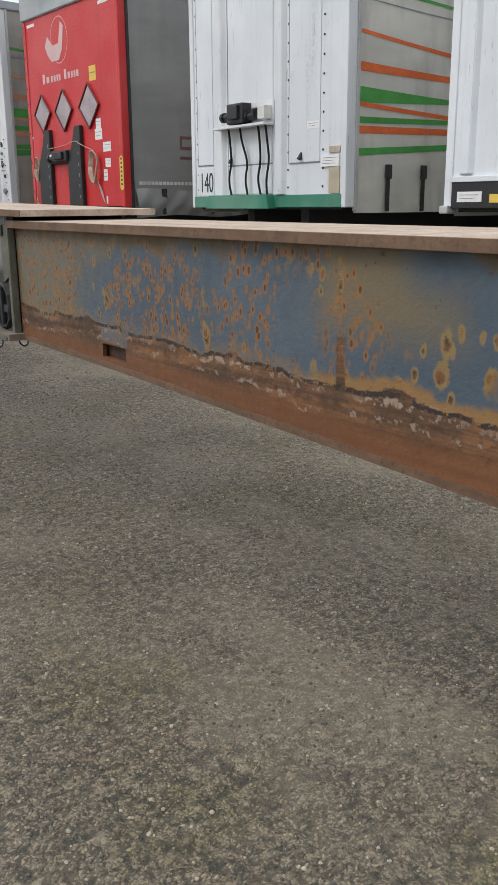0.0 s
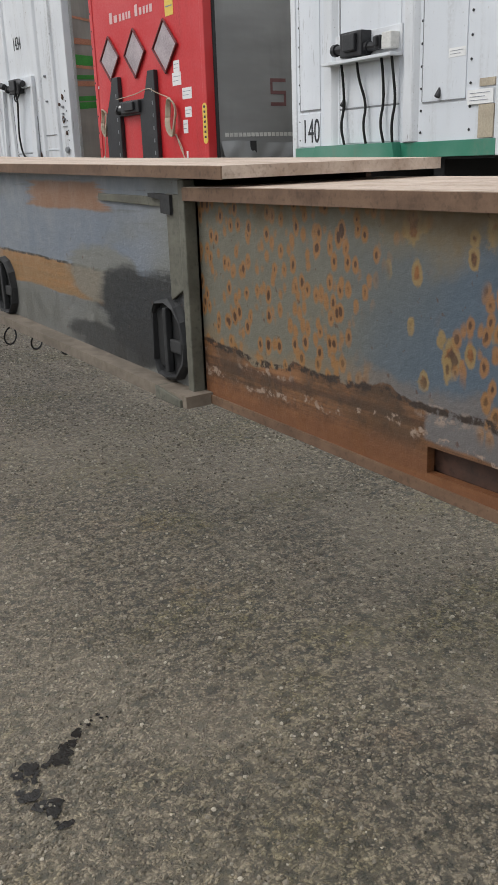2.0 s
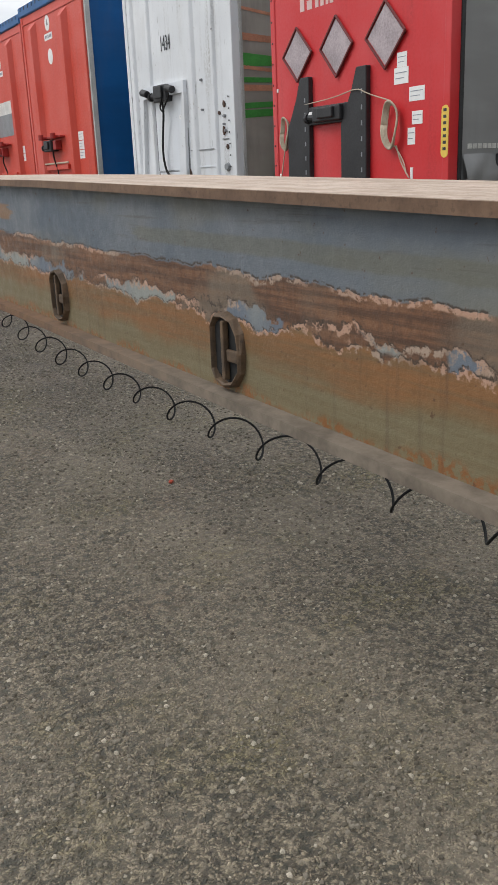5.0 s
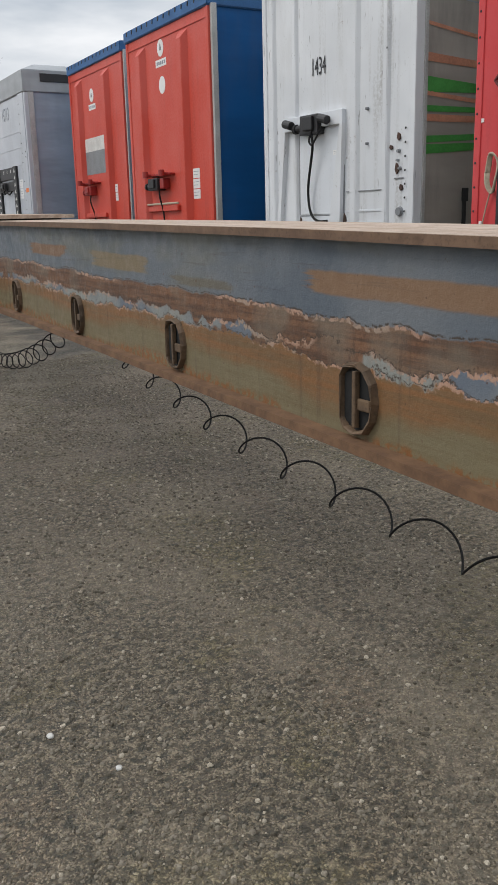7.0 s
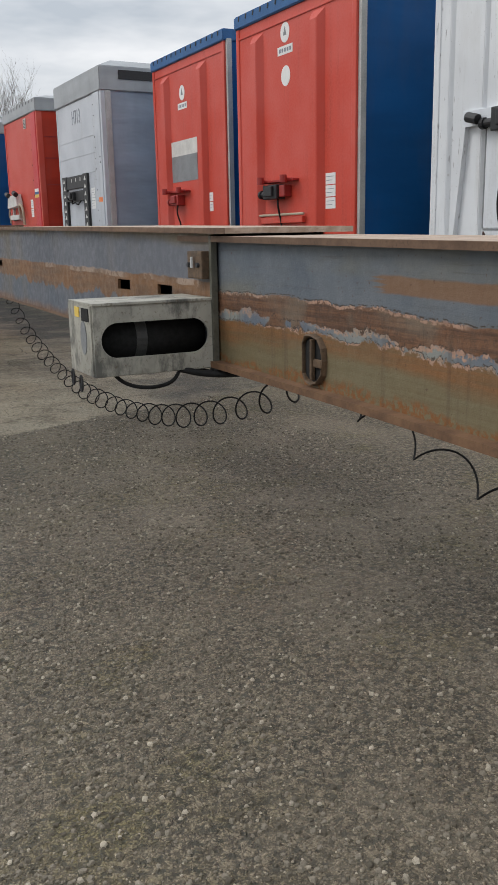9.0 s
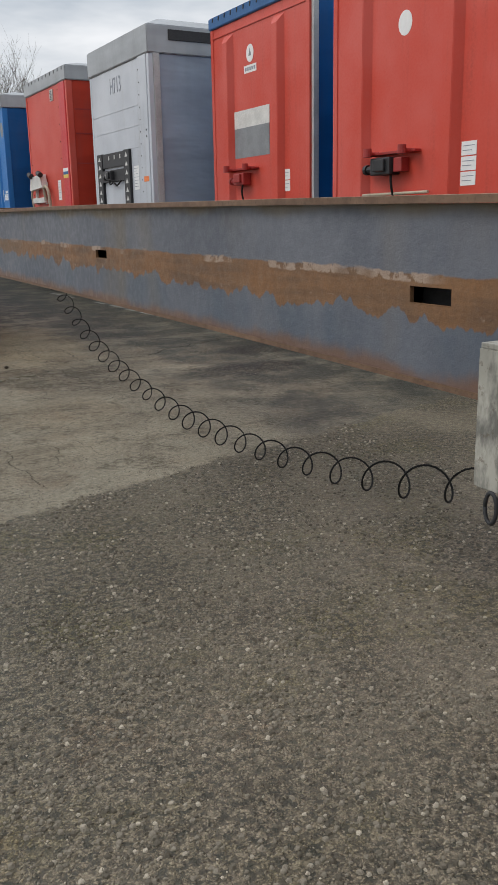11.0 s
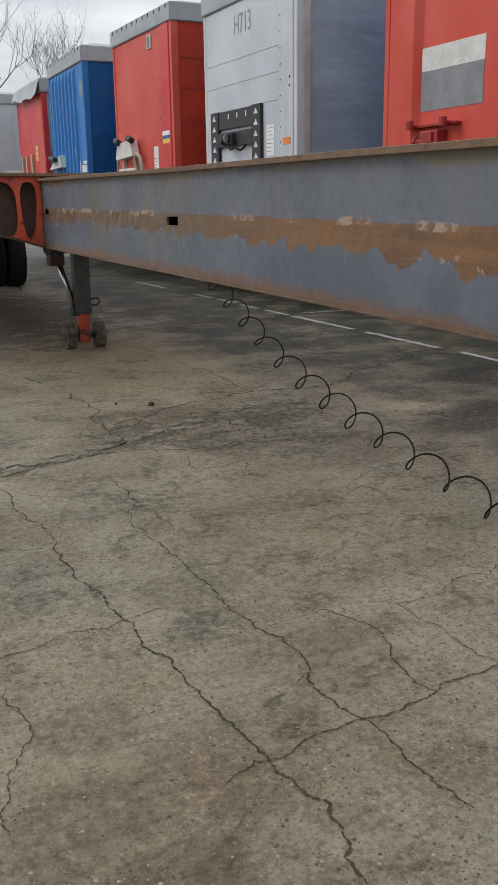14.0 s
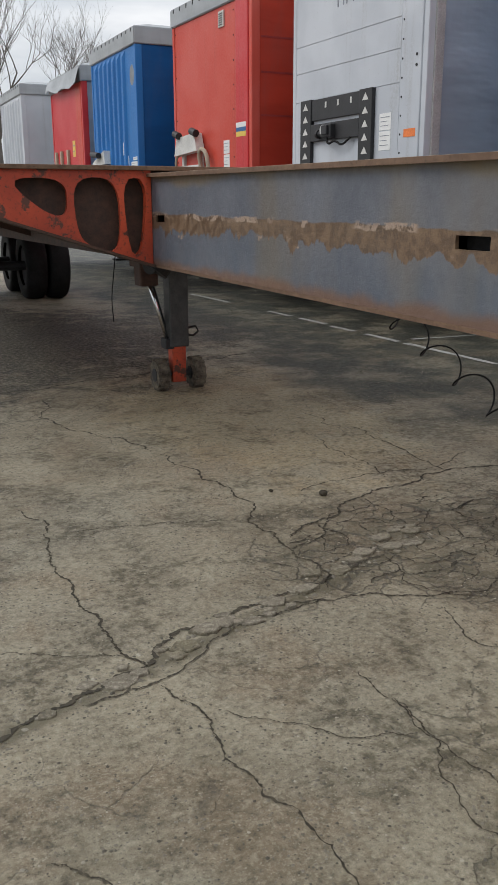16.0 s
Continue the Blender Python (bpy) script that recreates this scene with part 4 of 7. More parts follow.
sloped_box(bm, 1.118, 1.164, 3.035, 3.13, 0.775, 0.790, 0.777, 0.802, 0.003)
part("mouth_foot", bm, M_COLLAR, TRAILER)


def d_shape(y, z, k):
    """Outline of a pocket: straight upright edge on one side, rounded on the other, its lower corners cut off."""
    pts = [(0.056, 0.052), (0.040, 0.074), (0.0, 0.080), (-0.036, 0.070), (-0.062, 0.042), (-0.070, 0.0), (-0.062, -0.042), (-0.034, -0.074), (0.004, -0.082), (0.038, -0.074), (0.056, -0.052)]
    return [(y + p * k, z + q * k) for p, q in pts]


def lashing_pocket(y, z, mat):
    """Cast pocket on the web: thick D-shaped rim, bar and cross rib; flat black plates paint the dark of a deep upright
    slot and two shallow hollows.
    """
    pocket = new("lashing_pocket")
    pocket.parent = TRAILER
    rr = random.Random(int(y * 100))
    x = 1.165
    bm = bmesh.new()
    rings = []
    for depth, k in ((0.001, 1.06), (-0.010, 1.03), (-0.017, 0.995), (-0.018, 0.955), (-0.015, 0.92), (-0.002, 0.90)):
        rings.append([bm.verts.new((x + depth + rr.uniform(-0.002, 0.002), p + rr.uniform(-0.0015, 0.0015), q + rr.uniform(-0.0015, 0.0015))) for p, q in d_shape(y, z, 0.94 * k)])
    for p, q in zip(rings, rings[1:]):
        for i in range(len(p)):
            j = (i + 1) % len(p)
            bm.faces.new((p[i], p[j], q[j], q[i]))
    part("rim", bm, mat, pocket)
    bm = bmesh.new()
    prism(bm, d_shape(y, z, 0.88), x - 0.004, x - 0.001)
    part("hollow_shade", bm, M_HOLLOW_SHADE, pocket)
    bm = bmesh.new()
    box(bm, x - 0.0065, x - 0.0042, y + 0.006, y + 0.047, z - 0.056, z + 0.056)
    part("slot", bm, M_HOLLOW_SHADE, pocket)
    bm = bmesh.new()
    box(bm, x - 0.019, x - 0.005, y - 0.008, y + 0.004, z - 0.062, z + 0.062, 0.003)
    part("bar", bm, mat, pocket)
    bm = bmesh.new()
    box(bm, x - 0.014, x - 0.005, y - 0.054, y - 0.009, z - 0.022, z + 0.004, 0.004)
    part("rib", bm, mat, pocket)


for y, z, mat in ((3.13, 0.884, M_POCKET_BLACK), (4.03, 0.902, M_POCKET_BLACK), (4.90, 0.930, M_CAST), (5.81, 0.946, M_CAST), (6.86, 0.966, M_CAST),
                  (7.93, 0.981, M_CAST), (8.89, 0.996, M_CAST), (9.86, 1.010, M_CAST), (10.83, 1.028, M_CAST)):
    lashing_pocket(y, z, mat)



def curtain_y(x, f):
    """How far a side curtain bellies at x along it and the fraction f of its height."""
    return 0.016 * math.sin(x * 2.4 + 0.4) * math.sin(math.pi * f) + 0.045 * math.sin(x * 5 + f * 22) * math.sin(x * 1.7 + 0.5) * max(0.0, 0.35 - f)


def semi_trailer(name, x, y0, y1, x1, z0, ztop, roof, front_mat, side_mat, roof_mat, label, ribs=0, post_mat=None, length=13.2, hooks=0):
    """A parked semi-trailer: front wall, corner posts, roof edge, side curtains, chassis. y runs along its front, x along its length."""
    turn = math.degrees(math.atan2(x - x1, y1 - y0))
    w = math.hypot(x - x1, y1 - y0)
    t = thing(name, pose(x, y0, 0, 0, 0, turn), label, "semi-trailer", "row of parked semi-trailers")
    bm = bmesh.new()
    box(bm, 0.0, 0.06, 0.06, w - 0.06, z0, ztop, 0.006)
    part("front_wall", bm, front_mat, t)
    for y in (0.0, w - 0.075):
        bm = bmesh.new()
        box(bm, -0.012, 0.10, y, y + 0.075, z0 - 0.012, ztop, 0.012)
        part("corner_post", bm, post_mat or front_mat, t)
    for y, s in ((0.012, 1), (w - 0.012, -1)):
        bm = bmesh.new()
        n, m = 110 if s > 0 else 12, 16
        rows = []
        for i in range(n + 1):
            xx = 0.10 + (length - 0.10) * (i / n) ** 1.6
            rows.append([bm.verts.new((xx, y + s * curtain_y(xx, j / m), z0 - 0.06 + (ztop + 0.08 - z0) * j / m)) for j in range(m + 1)])
        for i in range(n):
            for j in range(m):
                bm.faces.new((rows[i][j], rows[i + 1][j], rows[i + 1][j + 1], rows[i][j + 1]))
        part("curtain", bm, side_mat, t, smooth=True)
    bm = bmesh.new()
    zr = ztop + roof * 0.72
    low = [(-0.03, -0.02), (length, -0.02), (length, w + 0.02), (-0.03, w + 0.02)]
    a = [bm.verts.new((*p, ztop)) for p in low]
    b = [bm.verts.new((*p, zr)) for p in low]
    c = [bm.verts.new(q) for q in ((0.30, 0.30, ztop + roof), (length - 0.3, 0.30, ztop + roof), (length - 0.3, w - 0.30, ztop + roof), (0.30, w - 0.30, ztop + roof))]
    for lo, hi in ((a, b), (b, c)):
        for k in range(4):
            bm.faces.new((lo[k], lo[(k + 1) % 4], hi[(k + 1) % 4], hi[k]))
    bm.faces.new(a[::-1])
    bm.faces.new(c)
    bmesh.ops.bevel(bm, geom=bm.edges[:], offset=0.012, segments=2, affect="EDGES")
    roof_ob = part("roof", bm, roof_mat, t)
    if hooks:
        bm = bmesh.new()
        box(bm, -0.006, 0.0, -0.012, 0.012, -0.035, 0.02, 0.002)
        first = part("roof_hook", bm, M_DARK, roof_ob)
        for k in range(hooks):
            h = first if k == 0 else new("roof_hook", first.data)
            h.parent = roof_ob
            h.matrix_basis = pose(-0.03, 0.12 + (w - 0.24) * k / (hooks - 1), zr - 0.03, 18, 0, 0)
    bm = bmesh.new()
    box(bm, 0.05, length, 0.1, w - 0.1, z0 - 0.03, z0 + 0.02)
    part("floor_plate", bm, M_DARK, t)
    for y in (0.75, w - 0.87):
        boxpart("chassis_rail", (0.2, length, y, y + 0.12, z0 - 0.30, z0 - 0.03), M_DARK, t)
    for y in (0.45, w - 0.6):
        bm = bmesh.new()
        box(bm, 2.6, 2.75, y, y + 0.15, 0.05, z0 - 0.03, 0.01)
        lleg = part("landing_leg", bm, M_DARK, t)
        boxpart("foot", (2.5, 2.85, y - 0.08, y + 0.23, 0.0, 0.05), M_DARK, lleg, 0.01)
    for ax in (8.4, 9.7, 11.0):
        for y in (0.05, w - 0.42):
            bm = bmesh.new()
            rod(bm, (ax, y, 0.5), (ax, y + 0.37, 0.5), 0.5, 28)
            part("wheel", bm, M_RUBBER, t)
    for i in range(ribs):
        rib(t, 0.16 + (w - 0.32) * (i + 0.5) / ribs, 0.16, z0 + 0.05, ztop - 0.03, 0.035, front_mat)
    return t


def rib(t, y, wide, za, zb, deep, mat, name="rib"):
    """An upright pressed rib whose upper end slopes into the wall."""
    bm = bmesh.new()
    h, k = wide / 2, wide * 0.26
    lo = [bm.verts.new(p) for p in ((0.002, y - h, za), (-deep, y - k, za), (-deep, y + k, za), (0.002, y + h, za))]
    hi = [bm.verts.new(p) for p in ((0.002, y - h, zb), (-deep, y - k, zb - 0.10), (-deep, y + k, zb - 0.10), (0.002, y + h, zb))]
    for i in range(3):
        bm.faces.new((lo[i], lo[i + 1], hi[i + 1], hi[i]))
    bm.faces.new(lo[::-1])
    bm.faces.new(hi)
    bmesh.ops.bevel(bm, geom=[e for e in bm.edges if e.calc_length() > 0.3], offset=0.006, segments=2, affect="EDGES")
    return part(name, bm, mat, t)


def patch(t, name, ya, yb, za, zb, mat, out=0.003, bevel=0.0, label="", base=0.0):
    """A flat piece on the front wall."""
    return boxpart(name, (-base - out, -base + 0.001, min(ya, yb), max(ya, yb), min(za, zb), max(za, zb)), mat, t, bevel, label)


def sticker(t, ya, yb, za, zb, mat=None, lines=3, label="", out=0.003):
    """A paper sticker with rows of print."""
    s = patch(t, "sticker", ya, yb, za, zb, mat or M_LABEL, out, 0, label)
    lo, hi, ya, yb = min(za, zb), max(za, zb), min(ya, yb), max(ya, yb)
    for i in range(lines):
        z = hi - (hi - lo) * (i + 1) / (lines + 1)
        cut = (0.12, 0.3, 0.18, 0.42)[i % 4] * (yb - ya)
        boxpart("print_line", (-out - 0.002, -out + 0.0005, ya + cut, yb - 0.1 * (yb - ya), z, z + (hi - lo) * 0.14 / (lines + 1)), M_LABEL_PRINT, s)
    return s


def disc(t, name, y, z, r, mat, out=0.003, ry=1.0):
    bm = bmesh.new()
    prism(bm, [(y + r * ry * math.cos(a), z + r * math.sin(a)) for a in [2 * math.pi * i / 32 for i in range(32)]], -out, 0.001)
    return part(name, bm, mat, t)


RIVET = {}


def rivets(t, y, za, zb, step, x=-0.001, mat=None):
    mat = mat or M_DARK
    if mat.name not in RIVET:
        bm = bmesh.new()
        bmesh.ops.create_icosphere(bm, subdivisions=1, radius=0.011)
        bmesh.ops.scale(bm, vec=(0.6, 1, 1), verts=bm.verts)
        me = bpy.data.meshes.new("rivet")
        bm.to_mesh(me)
        bm.free()
        me.materials.append(mat)
        RIVET[mat.name] = me
    z = za
    while z < zb:
        r = new("rivet", RIVET[mat.name])
        r.parent = t
        r.matrix_basis = pose(x, y, z)
        z += step


def stripe(t, xa, ta, ba, xb, tb, bb, z0, ztop, mat):
    """A printed stripe on the near curtain, from xa to xb, its upper and lower edges between the given heights."""
    bm = bmesh.new()
    n = 40
    rows = []
    for i in range(n + 1):
        f = i / n
        x = xa + (xb - xa) * f
        row = []
        for k in range(4):
            z = (ba + (bb - ba) * f) + k / 3 * ((ta + (tb - ta) * f) - (ba + (bb - ba) * f))
            h = (z - (z0 - 0.06)) / (ztop + 0.08 - z0)
            row.append(bm.verts.new((x, 0.012 + curtain_y(x, h) - 0.004, z)))
        rows.append(row)
    for i in range(n):
        for k in range(3):
            bm.faces.new((rows[i][k], rows[i + 1][k], rows[i + 1][k + 1], rows[i][k + 1]))
    part("stripe", bm, mat, t, smooth=True)


def striped_side(t, z0, ztop, orange, dz=0.0):
    """The orange and green stripes printed on two of the curtains."""
    for xa, ta, ba, xb, tb, bb, m in ((0.13, 2.62, 2.59, 2.6, 2.36, 2.32, M_ORANGE), (0.13, 2.366, 2.292, 2.6, 2.24, 2.22, M_ORANGE), (0.13, 2.17, 2.036, 1.5, 2.10, 2.086, M_GREEN),
                                      (0.13, 2.049, 2.012, 2.4, 1.90, 1.865, M_ORANGE), (0.13, 1.927, 1.873, 2.4, 1.95, 1.93, M_GREEN), (0.13, 1.854, 1.791, 2.4, 1.87, 1.83, M_ORANGE),
                                      (0.13, 1.668, 1.609, 2.4, 1.79, 1.75, M_GREEN), (0.13, 2.86, 2.85, 2.6, 2.70, 2.69, M_LABEL_PRINT), (0.13, 2.98, 2.95, 2.6, 2.78, 2.765, M_GREEN)):
        stripe(t, xa, ta + dz, ba + dz, xb, tb + dz, bb + dz, z0, ztop, orange if m == M_ORANGE else m)


def straps(t, xs, za, zb):
    """Curtain buckles with their webbing."""
    for x in xs:
        bm = bmesh.new()
        box(bm, x - 0.022, x + 0.022, -0.022, -0.012, za, zb)
        s = part("strap", bm, M_DARK, t)
        bm = bmesh.new()
        box(bm, x - 0.035, x + 0.035, -0.035, -0.012, zb - 0.12, zb, 0.006)
        part("buckle", bm, M_DARK, s)


def cable(t, pts, r=0.011, mat=None, name="cable"):
    """A hanging cable, smoothed through pts."""
    pts = [Vector(p) for p in pts]
    for _ in range(3):
        q = [pts[0]]
        for a, b in zip(pts, pts[1:]):
            q += [a.lerp(b, 0.25), a.lerp(b, 0.75)]
        pts = q + [pts[-1]]
    bm = bmesh.new()
    tube(bm, pts, r, 8)
    return part(name, bm, mat or M_RUBBER, t, smooth=True)


def socket(t, ya, yb, za, zb, deep, mat, knob=None):
    """A supply socket: box, lid, plug."""
    bm = bmesh.new()
    box(bm, -deep, 0.0, ya, yb, za, zb, 0.012)
    s = part("supply_socket", bm, mat, t)
    bm = bmesh.new()
    box(bm, -deep - 0.03, -deep + 0.002, ya + 0.2 * (yb - ya), ya + 0.75 * (yb - ya), za + 0.2 * (zb - za), zb - 0.1 * (zb - za), 0.01)
    part("lid", bm, mat, s)
    bm = bmesh.new()
    rod(bm, (-deep * 0.6, yb - 0.01, (za + zb) / 2 - 0.02), (-deep * 0.6, yb + 0.10, (za + zb) / 2 - 0.02), 0.035, 12)
    rod(bm, (-deep * 0.6, yb + 0.09, (za + zb) / 2 - 0.02), (-deep * 0.6, yb + 0.13, (za + zb) / 2 - 0.02), 0.048, 12)
    part("plug", bm, mat, s, smooth=False)
    return s


# ---- white trailer beside the striped one
t_q = semi_trailer("semi_trailer", 5.40, 2.34, 4.84, 5.42, 1.17, 3.85, 0.15, M_WHITE, M_WHITE, M_ROOF_GREY, "plain white box semi-trailer with a dark plate low on its front")
rib(t_q, 2.30, 0.14, 1.42, 3.84, 0.03, M_WHITE)
patch(t_q, "lower_plate", 0.4, 2.42, 1.17, 1.375, M_BLACK, 0.02, 0.004)
patch(t_q, "edge_strip", 0.4, 2.43, 1.36, 1.40, M_WHITE, 0.03, 0.004)
sticker(t_q, 2.36, 2.13, 1.215, 1.29, M_LABEL, 2, out=0.024)
patch(t_q, "sticker", 1.98, 2.06, 1.21, 1.27, M_YELLOW, 0.024)
bm = bmesh.new()
box(bm, -0.06, 0.05, 2.42, 2.5, 1.13, 1.19, 0.01)
part("marker_lamp", bm, M_STEEL, t_q)

# ---- white trailer with the green rail
t_p = semi_trailer("semi_trailer", 5.39, 5.90, 8.40, 5.49, 1.19, 3.85, 0.15, M_WHITE, M_BEIGE_CLOTH, M_ROOF_GREY, "white semi-trailer with a green bottom rail and orange-green striped curtain", post_mat=M_WHITE_B)
for ya, yb, za, zb in ((2.08, 2.38, 1.61, 3.84), (1.05, 1.79, 1.96, 3.84), (0.36, 0.80, 1.575, 3.84), (1.06, 1.80, 1.31, 1.575), (1.06, 1.80, 1.59, 1.915), (2.08, 2.40, 1.30, 1.58)):
    patch(t_p, "panel", ya, yb, za, zb, M_WHITE, 0.007, 0.003)
for y, wide in ((1.93, 0.2), (0.93, 0.18)):
    rib(t_p, y, wide, 1.30, 3.84, 0.035, M_WHITE_B)
bm = bmesh.new()
box(bm, -0.016, 0.05, 0.05, 2.45, 1.18, 1.293, 0.004)
part("bottom_rail", bm, M_GREEN_TRIM, t_p, "chipped green painted bottom rail")
bm = bmesh.new()
prism(bm, [(1.03, 1.30), (2.03, 1.30), (2.10, 1.17), (1.0, 1.17)], -0.10, -0.012)
part("kick_plate", bm, M_GREEN_TRIM, t_p)
for y in (2.385, 0.815, 0.315):
    rivets(t_p, y, 1.36, 3.8, 0.155, -0.004)
bm = bmesh.new()
box(bm, -0.13, 0.0, 1.03, 1.90, 1.925, 1.95, 0.005)
part("shelf", bm, M_WHITE_B, t_p)
patch(t_p, "socket_plate", 1.03, 1.92, 1.95, 2.15, M_WHITE_B, 0.012, 0.003)
socket(t_p, 1.39, 1.66, 1.965, 2.15, 0.12, M_BLACK)
socket(t_p, 1.20, 1.27, 1.99, 2.09, 0.09, M_BLACK)
bm = bmesh.new()
box(bm, -0.10, 0.0, 1.06, 1.17, 1.98, 2.10, 0.01)
part("junction_box", bm, M_HOOK, t_p)
for a, b, c in ((1.70, 1.71, 1.68), (1.50, 1.42, 1.40), (1.20, 1.21, 1.18), (1.08, 1.07, 1.08)):
    cable(t_p, [(-0.07, a, 1.93), (-0.05, a, 1.80), (-0.03, b, 1.60), (-0.06, b + 0.015, 1.45), (-0.05, c, 1.28)], 0.011)
for y, z in ((1.74, 1.63), (0.62, 1.62)):
    bm = bmesh.new()
    rod(bm, (-0.03, y, z - 0.02), (0, y, z + 0.04), 0.022, 8, 0.012)
    part("latch", bm, M_DARK, t_p)
for ya, yb, za, zb in ((1.795, 1.803, 2.16, 3.84), (1.795, 1.803, 1.31, 1.92), (1.06, 1.80, 1.577, 1.588), (0.798, 0.806, 1.575, 3.84), (0.36, 0.80, 1.567, 1.575), (2.37, 2.378, 1.61, 3.84), (2.08, 2.38, 1.60, 1.608)):
    patch(t_p, "panel_seam", ya, yb, za, zb, M_STK_GREY, 0.008)
lettering("fleet_number", "140", 0.285, Matrix.Translation((-0.009, 2.215, 1.335)) @ FRONT, M_INK, t_p, "black stencilled number 140", 0.62)
sticker(t_p, 0.37, 0.535, 1.855, 1.916, M_LABEL, 2, out=0.009)
sticker(t_p, 0.09, 0.33, 1.525, 1.62, M_LABEL, 3, out=0.016)
patch(t_p, "tape_patch", 0.08, 0.22, 1.30, 1.52, M_ROPE, 0.014)
patch(t_p, "tape_patch", 0.08, 0.22, 1.64, 1.69, M_ROPE, 0.014)
striped_side(t_p, 1.19, 3.85, M_ORANGE)
straps(t_p, (0.47, 0.91, 1.5, 2.1), 1.14, 1.54)
bm = bmesh.new()
box(bm, 0.085, 0.12, -0.016, 0.02, 1.15, 3.85, 0.004)
part("curtain_pole", bm, M_STEEL, t_p)

# ---- crimson trailer
t_a = semi_trailer("semi_trailer", 5.32, 9.58, 12.08, 5.29, 1.20, 3.56, 0.40, M_RED_BRIGHT, M_GREY_CLOTH, M_ROOF_GREY, "crimson curtain-side semi-trailer with three grey diamonds on its front")


def diamond(y, z, hy, hz, tip):
    """A square sign holder standing on its corner, a little off the wall."""
    bm = bmesh.new()
    prism(bm, [(y - hy, z), (y, z + hz), (y + hy, z), (y, z - hz)], -0.012, 0.0)
    frame_ = part("sign_holder", bm, M_RED_BRIGHT, t_a, "grey diamond-shaped sign holder with red rim")
    bm = bmesh.new()
    prism(bm, [(y - hy * 0.9, z), (y, z + hz * 0.9), (y + hy * 0.9, z), (y, z - hz * 0.9)], -0.018, -0.011)
    part("plate", bm, M_SIGN, frame_)
    bm = bmesh.new()
    for a, b in (((y - hy, z), (y, z - hz)), ((y - hy, z), (y, z + hz)), ((y + hy, z), (y, z + hz)), ((y + hy, z), (y, z - hz))):
        rod(bm, (-0.02, *a), (-0.02, *b), 0.012, 6)
    part("rim", bm, M_RED_EDGE, frame_)


M_SIGN = plain("scratched_grey_sign", (0.36, 0.30, 0.315), 0.45, 0.0, 50, 0.3)
M_RED_DARK = plain("dark_red_coupling_paint", (0.30, 0.020, 0.016), 0.5)
M_RED_EDGE = plain("dark_red_edge", (0.12, 0.010, 0.010), 0.5)
diamond(2.043, 2.383, 0.235, 0.235, 0)
diamond(1.435, 2.377, 0.235, 0.250, 1)
diamond(0.765, 2.375, 0.250, 0.260, 2)
for ya, yb, za, zb in ((0.511, 0.63, 2.106, 2.22), (0.49, 0.665, 1.979, 2.105), (0.294, 0.478, 1.834, 1.944), (0.315, 0.44, 1.655, 1.757), (0.40, 0.49, 1.50, 1.632)):
    sticker(t_a, ya, yb, za, zb, M_LABEL, 2)
sticker(t_a, 0.574, 0.74, 2.655, 2.822, M_YELLOW, 1, "yellow paper sticker")
bm = bmesh.new()
prism(bm, [(0.045 + 0.04 * math.cos(a), 1.577 + (0.155 if math.sin(a) > 0 else -0.155) + 0.04 * math.sin(a)) for a in [2 * math.pi * i / 20 for i in range(20)]], -0.016, 0.0)
code = part("code_label", bm, M_YELLOW, t_a, "narrow yellow label with an upright row of marks")
for k in range(7):
    boxpart("mark", (-0.0175, -0.0155, 0.028, 0.062, 1.725 - k * 0.048, 1.748 - k * 0.048), M_INK, code)
# bird-like emblem and name as plain shapes
bm = bmesh.new()
ring = [[bm.verts.new((-0.004, 1.48 + r * 0.86 * math.cos(a), 3.215 + r * math.sin(a))) for a in [2 * math.pi * i / 40 for i in range(40)]] for r in (0.265, 0.275)]
for i in range(40):
    bm.faces.new((ring[0][i], ring[0][(i + 1) % 40], ring[1][(i + 1) % 40], ring[1][i]))
part("emblem_ring", bm, M_EMBLEM, t_a)
bm = bmesh.new()
prism(bm, [(1.88, 3.18), (1.80, 3.29), (1.66, 3.17), (1.50, 3.18), (1.42, 3.42), (1.345, 3.36), (1.40, 3.10), (1.50, 2.985), (1.70, 2.98), (1.80, 3.06)], -0.004, 0.001)
part("emblem", bm, M_EMBLEM, t_a)
yy = 2.0
for k, wbar in enumerate((0.11, 0.13, 0.08, 0.08, 0.06, 0.08, None, 0.10, 0.09, 0.07, 0.07, 0.09)):
    if wbar is None:
        yy -= 0.07
        continue
    tall = 0.115 if k in (0, 7) else 0.075
    patch(t_a, "name_bar", yy, yy - wbar * 0.62, 2.745, 2.745 + tall, M_EMBLEM, 0.003)
    yy -= wbar
for ya, yb, z in ((2.38, 2.16, 3.47), (0.45, 0.22, 3.45)):
    patch(t_a, "name_bar", ya, yb, z, z + 0.035, M_LABEL, 0.003)
# black coupling rack, rope and hose
for ya, yb, zb_ in ((1.82, 2.02, 2.17), (0.97, 1.17, 2.17)):
    bm = bmesh.new()
    prism(bm, [(ya, 1.21), (yb + 0.16, 1.21), (yb + 0.16, 1.72), (yb, 1.98), (yb - 0.06, zb_), (ya, zb_)], -0.055, 0.0)
    bmesh.ops.bevel(bm, geom=bm.edges[:], offset=0.006, segments=1, affect="EDGES")
    up = part("rack_post", bm, M_BLACK, t_a)
    for k in range(6):
        boxpart("slot", (-0.058, -0.05, ya + 0.05, ya + 0.065, 1.30 + 0.13 * k, 1.34 + 0.13 * k), M_STK_GREY, up)
bm = bmesh.new()
box(bm, -0.05, 0.0, 1.17, 1.84, 1.74, 1.90, 0.008)
part("rack_rail", bm, M_BLACK, t_a)
socket(t_a, 1.30, 1.72, 1.76, 1.89, 0.09, M_BLACK)
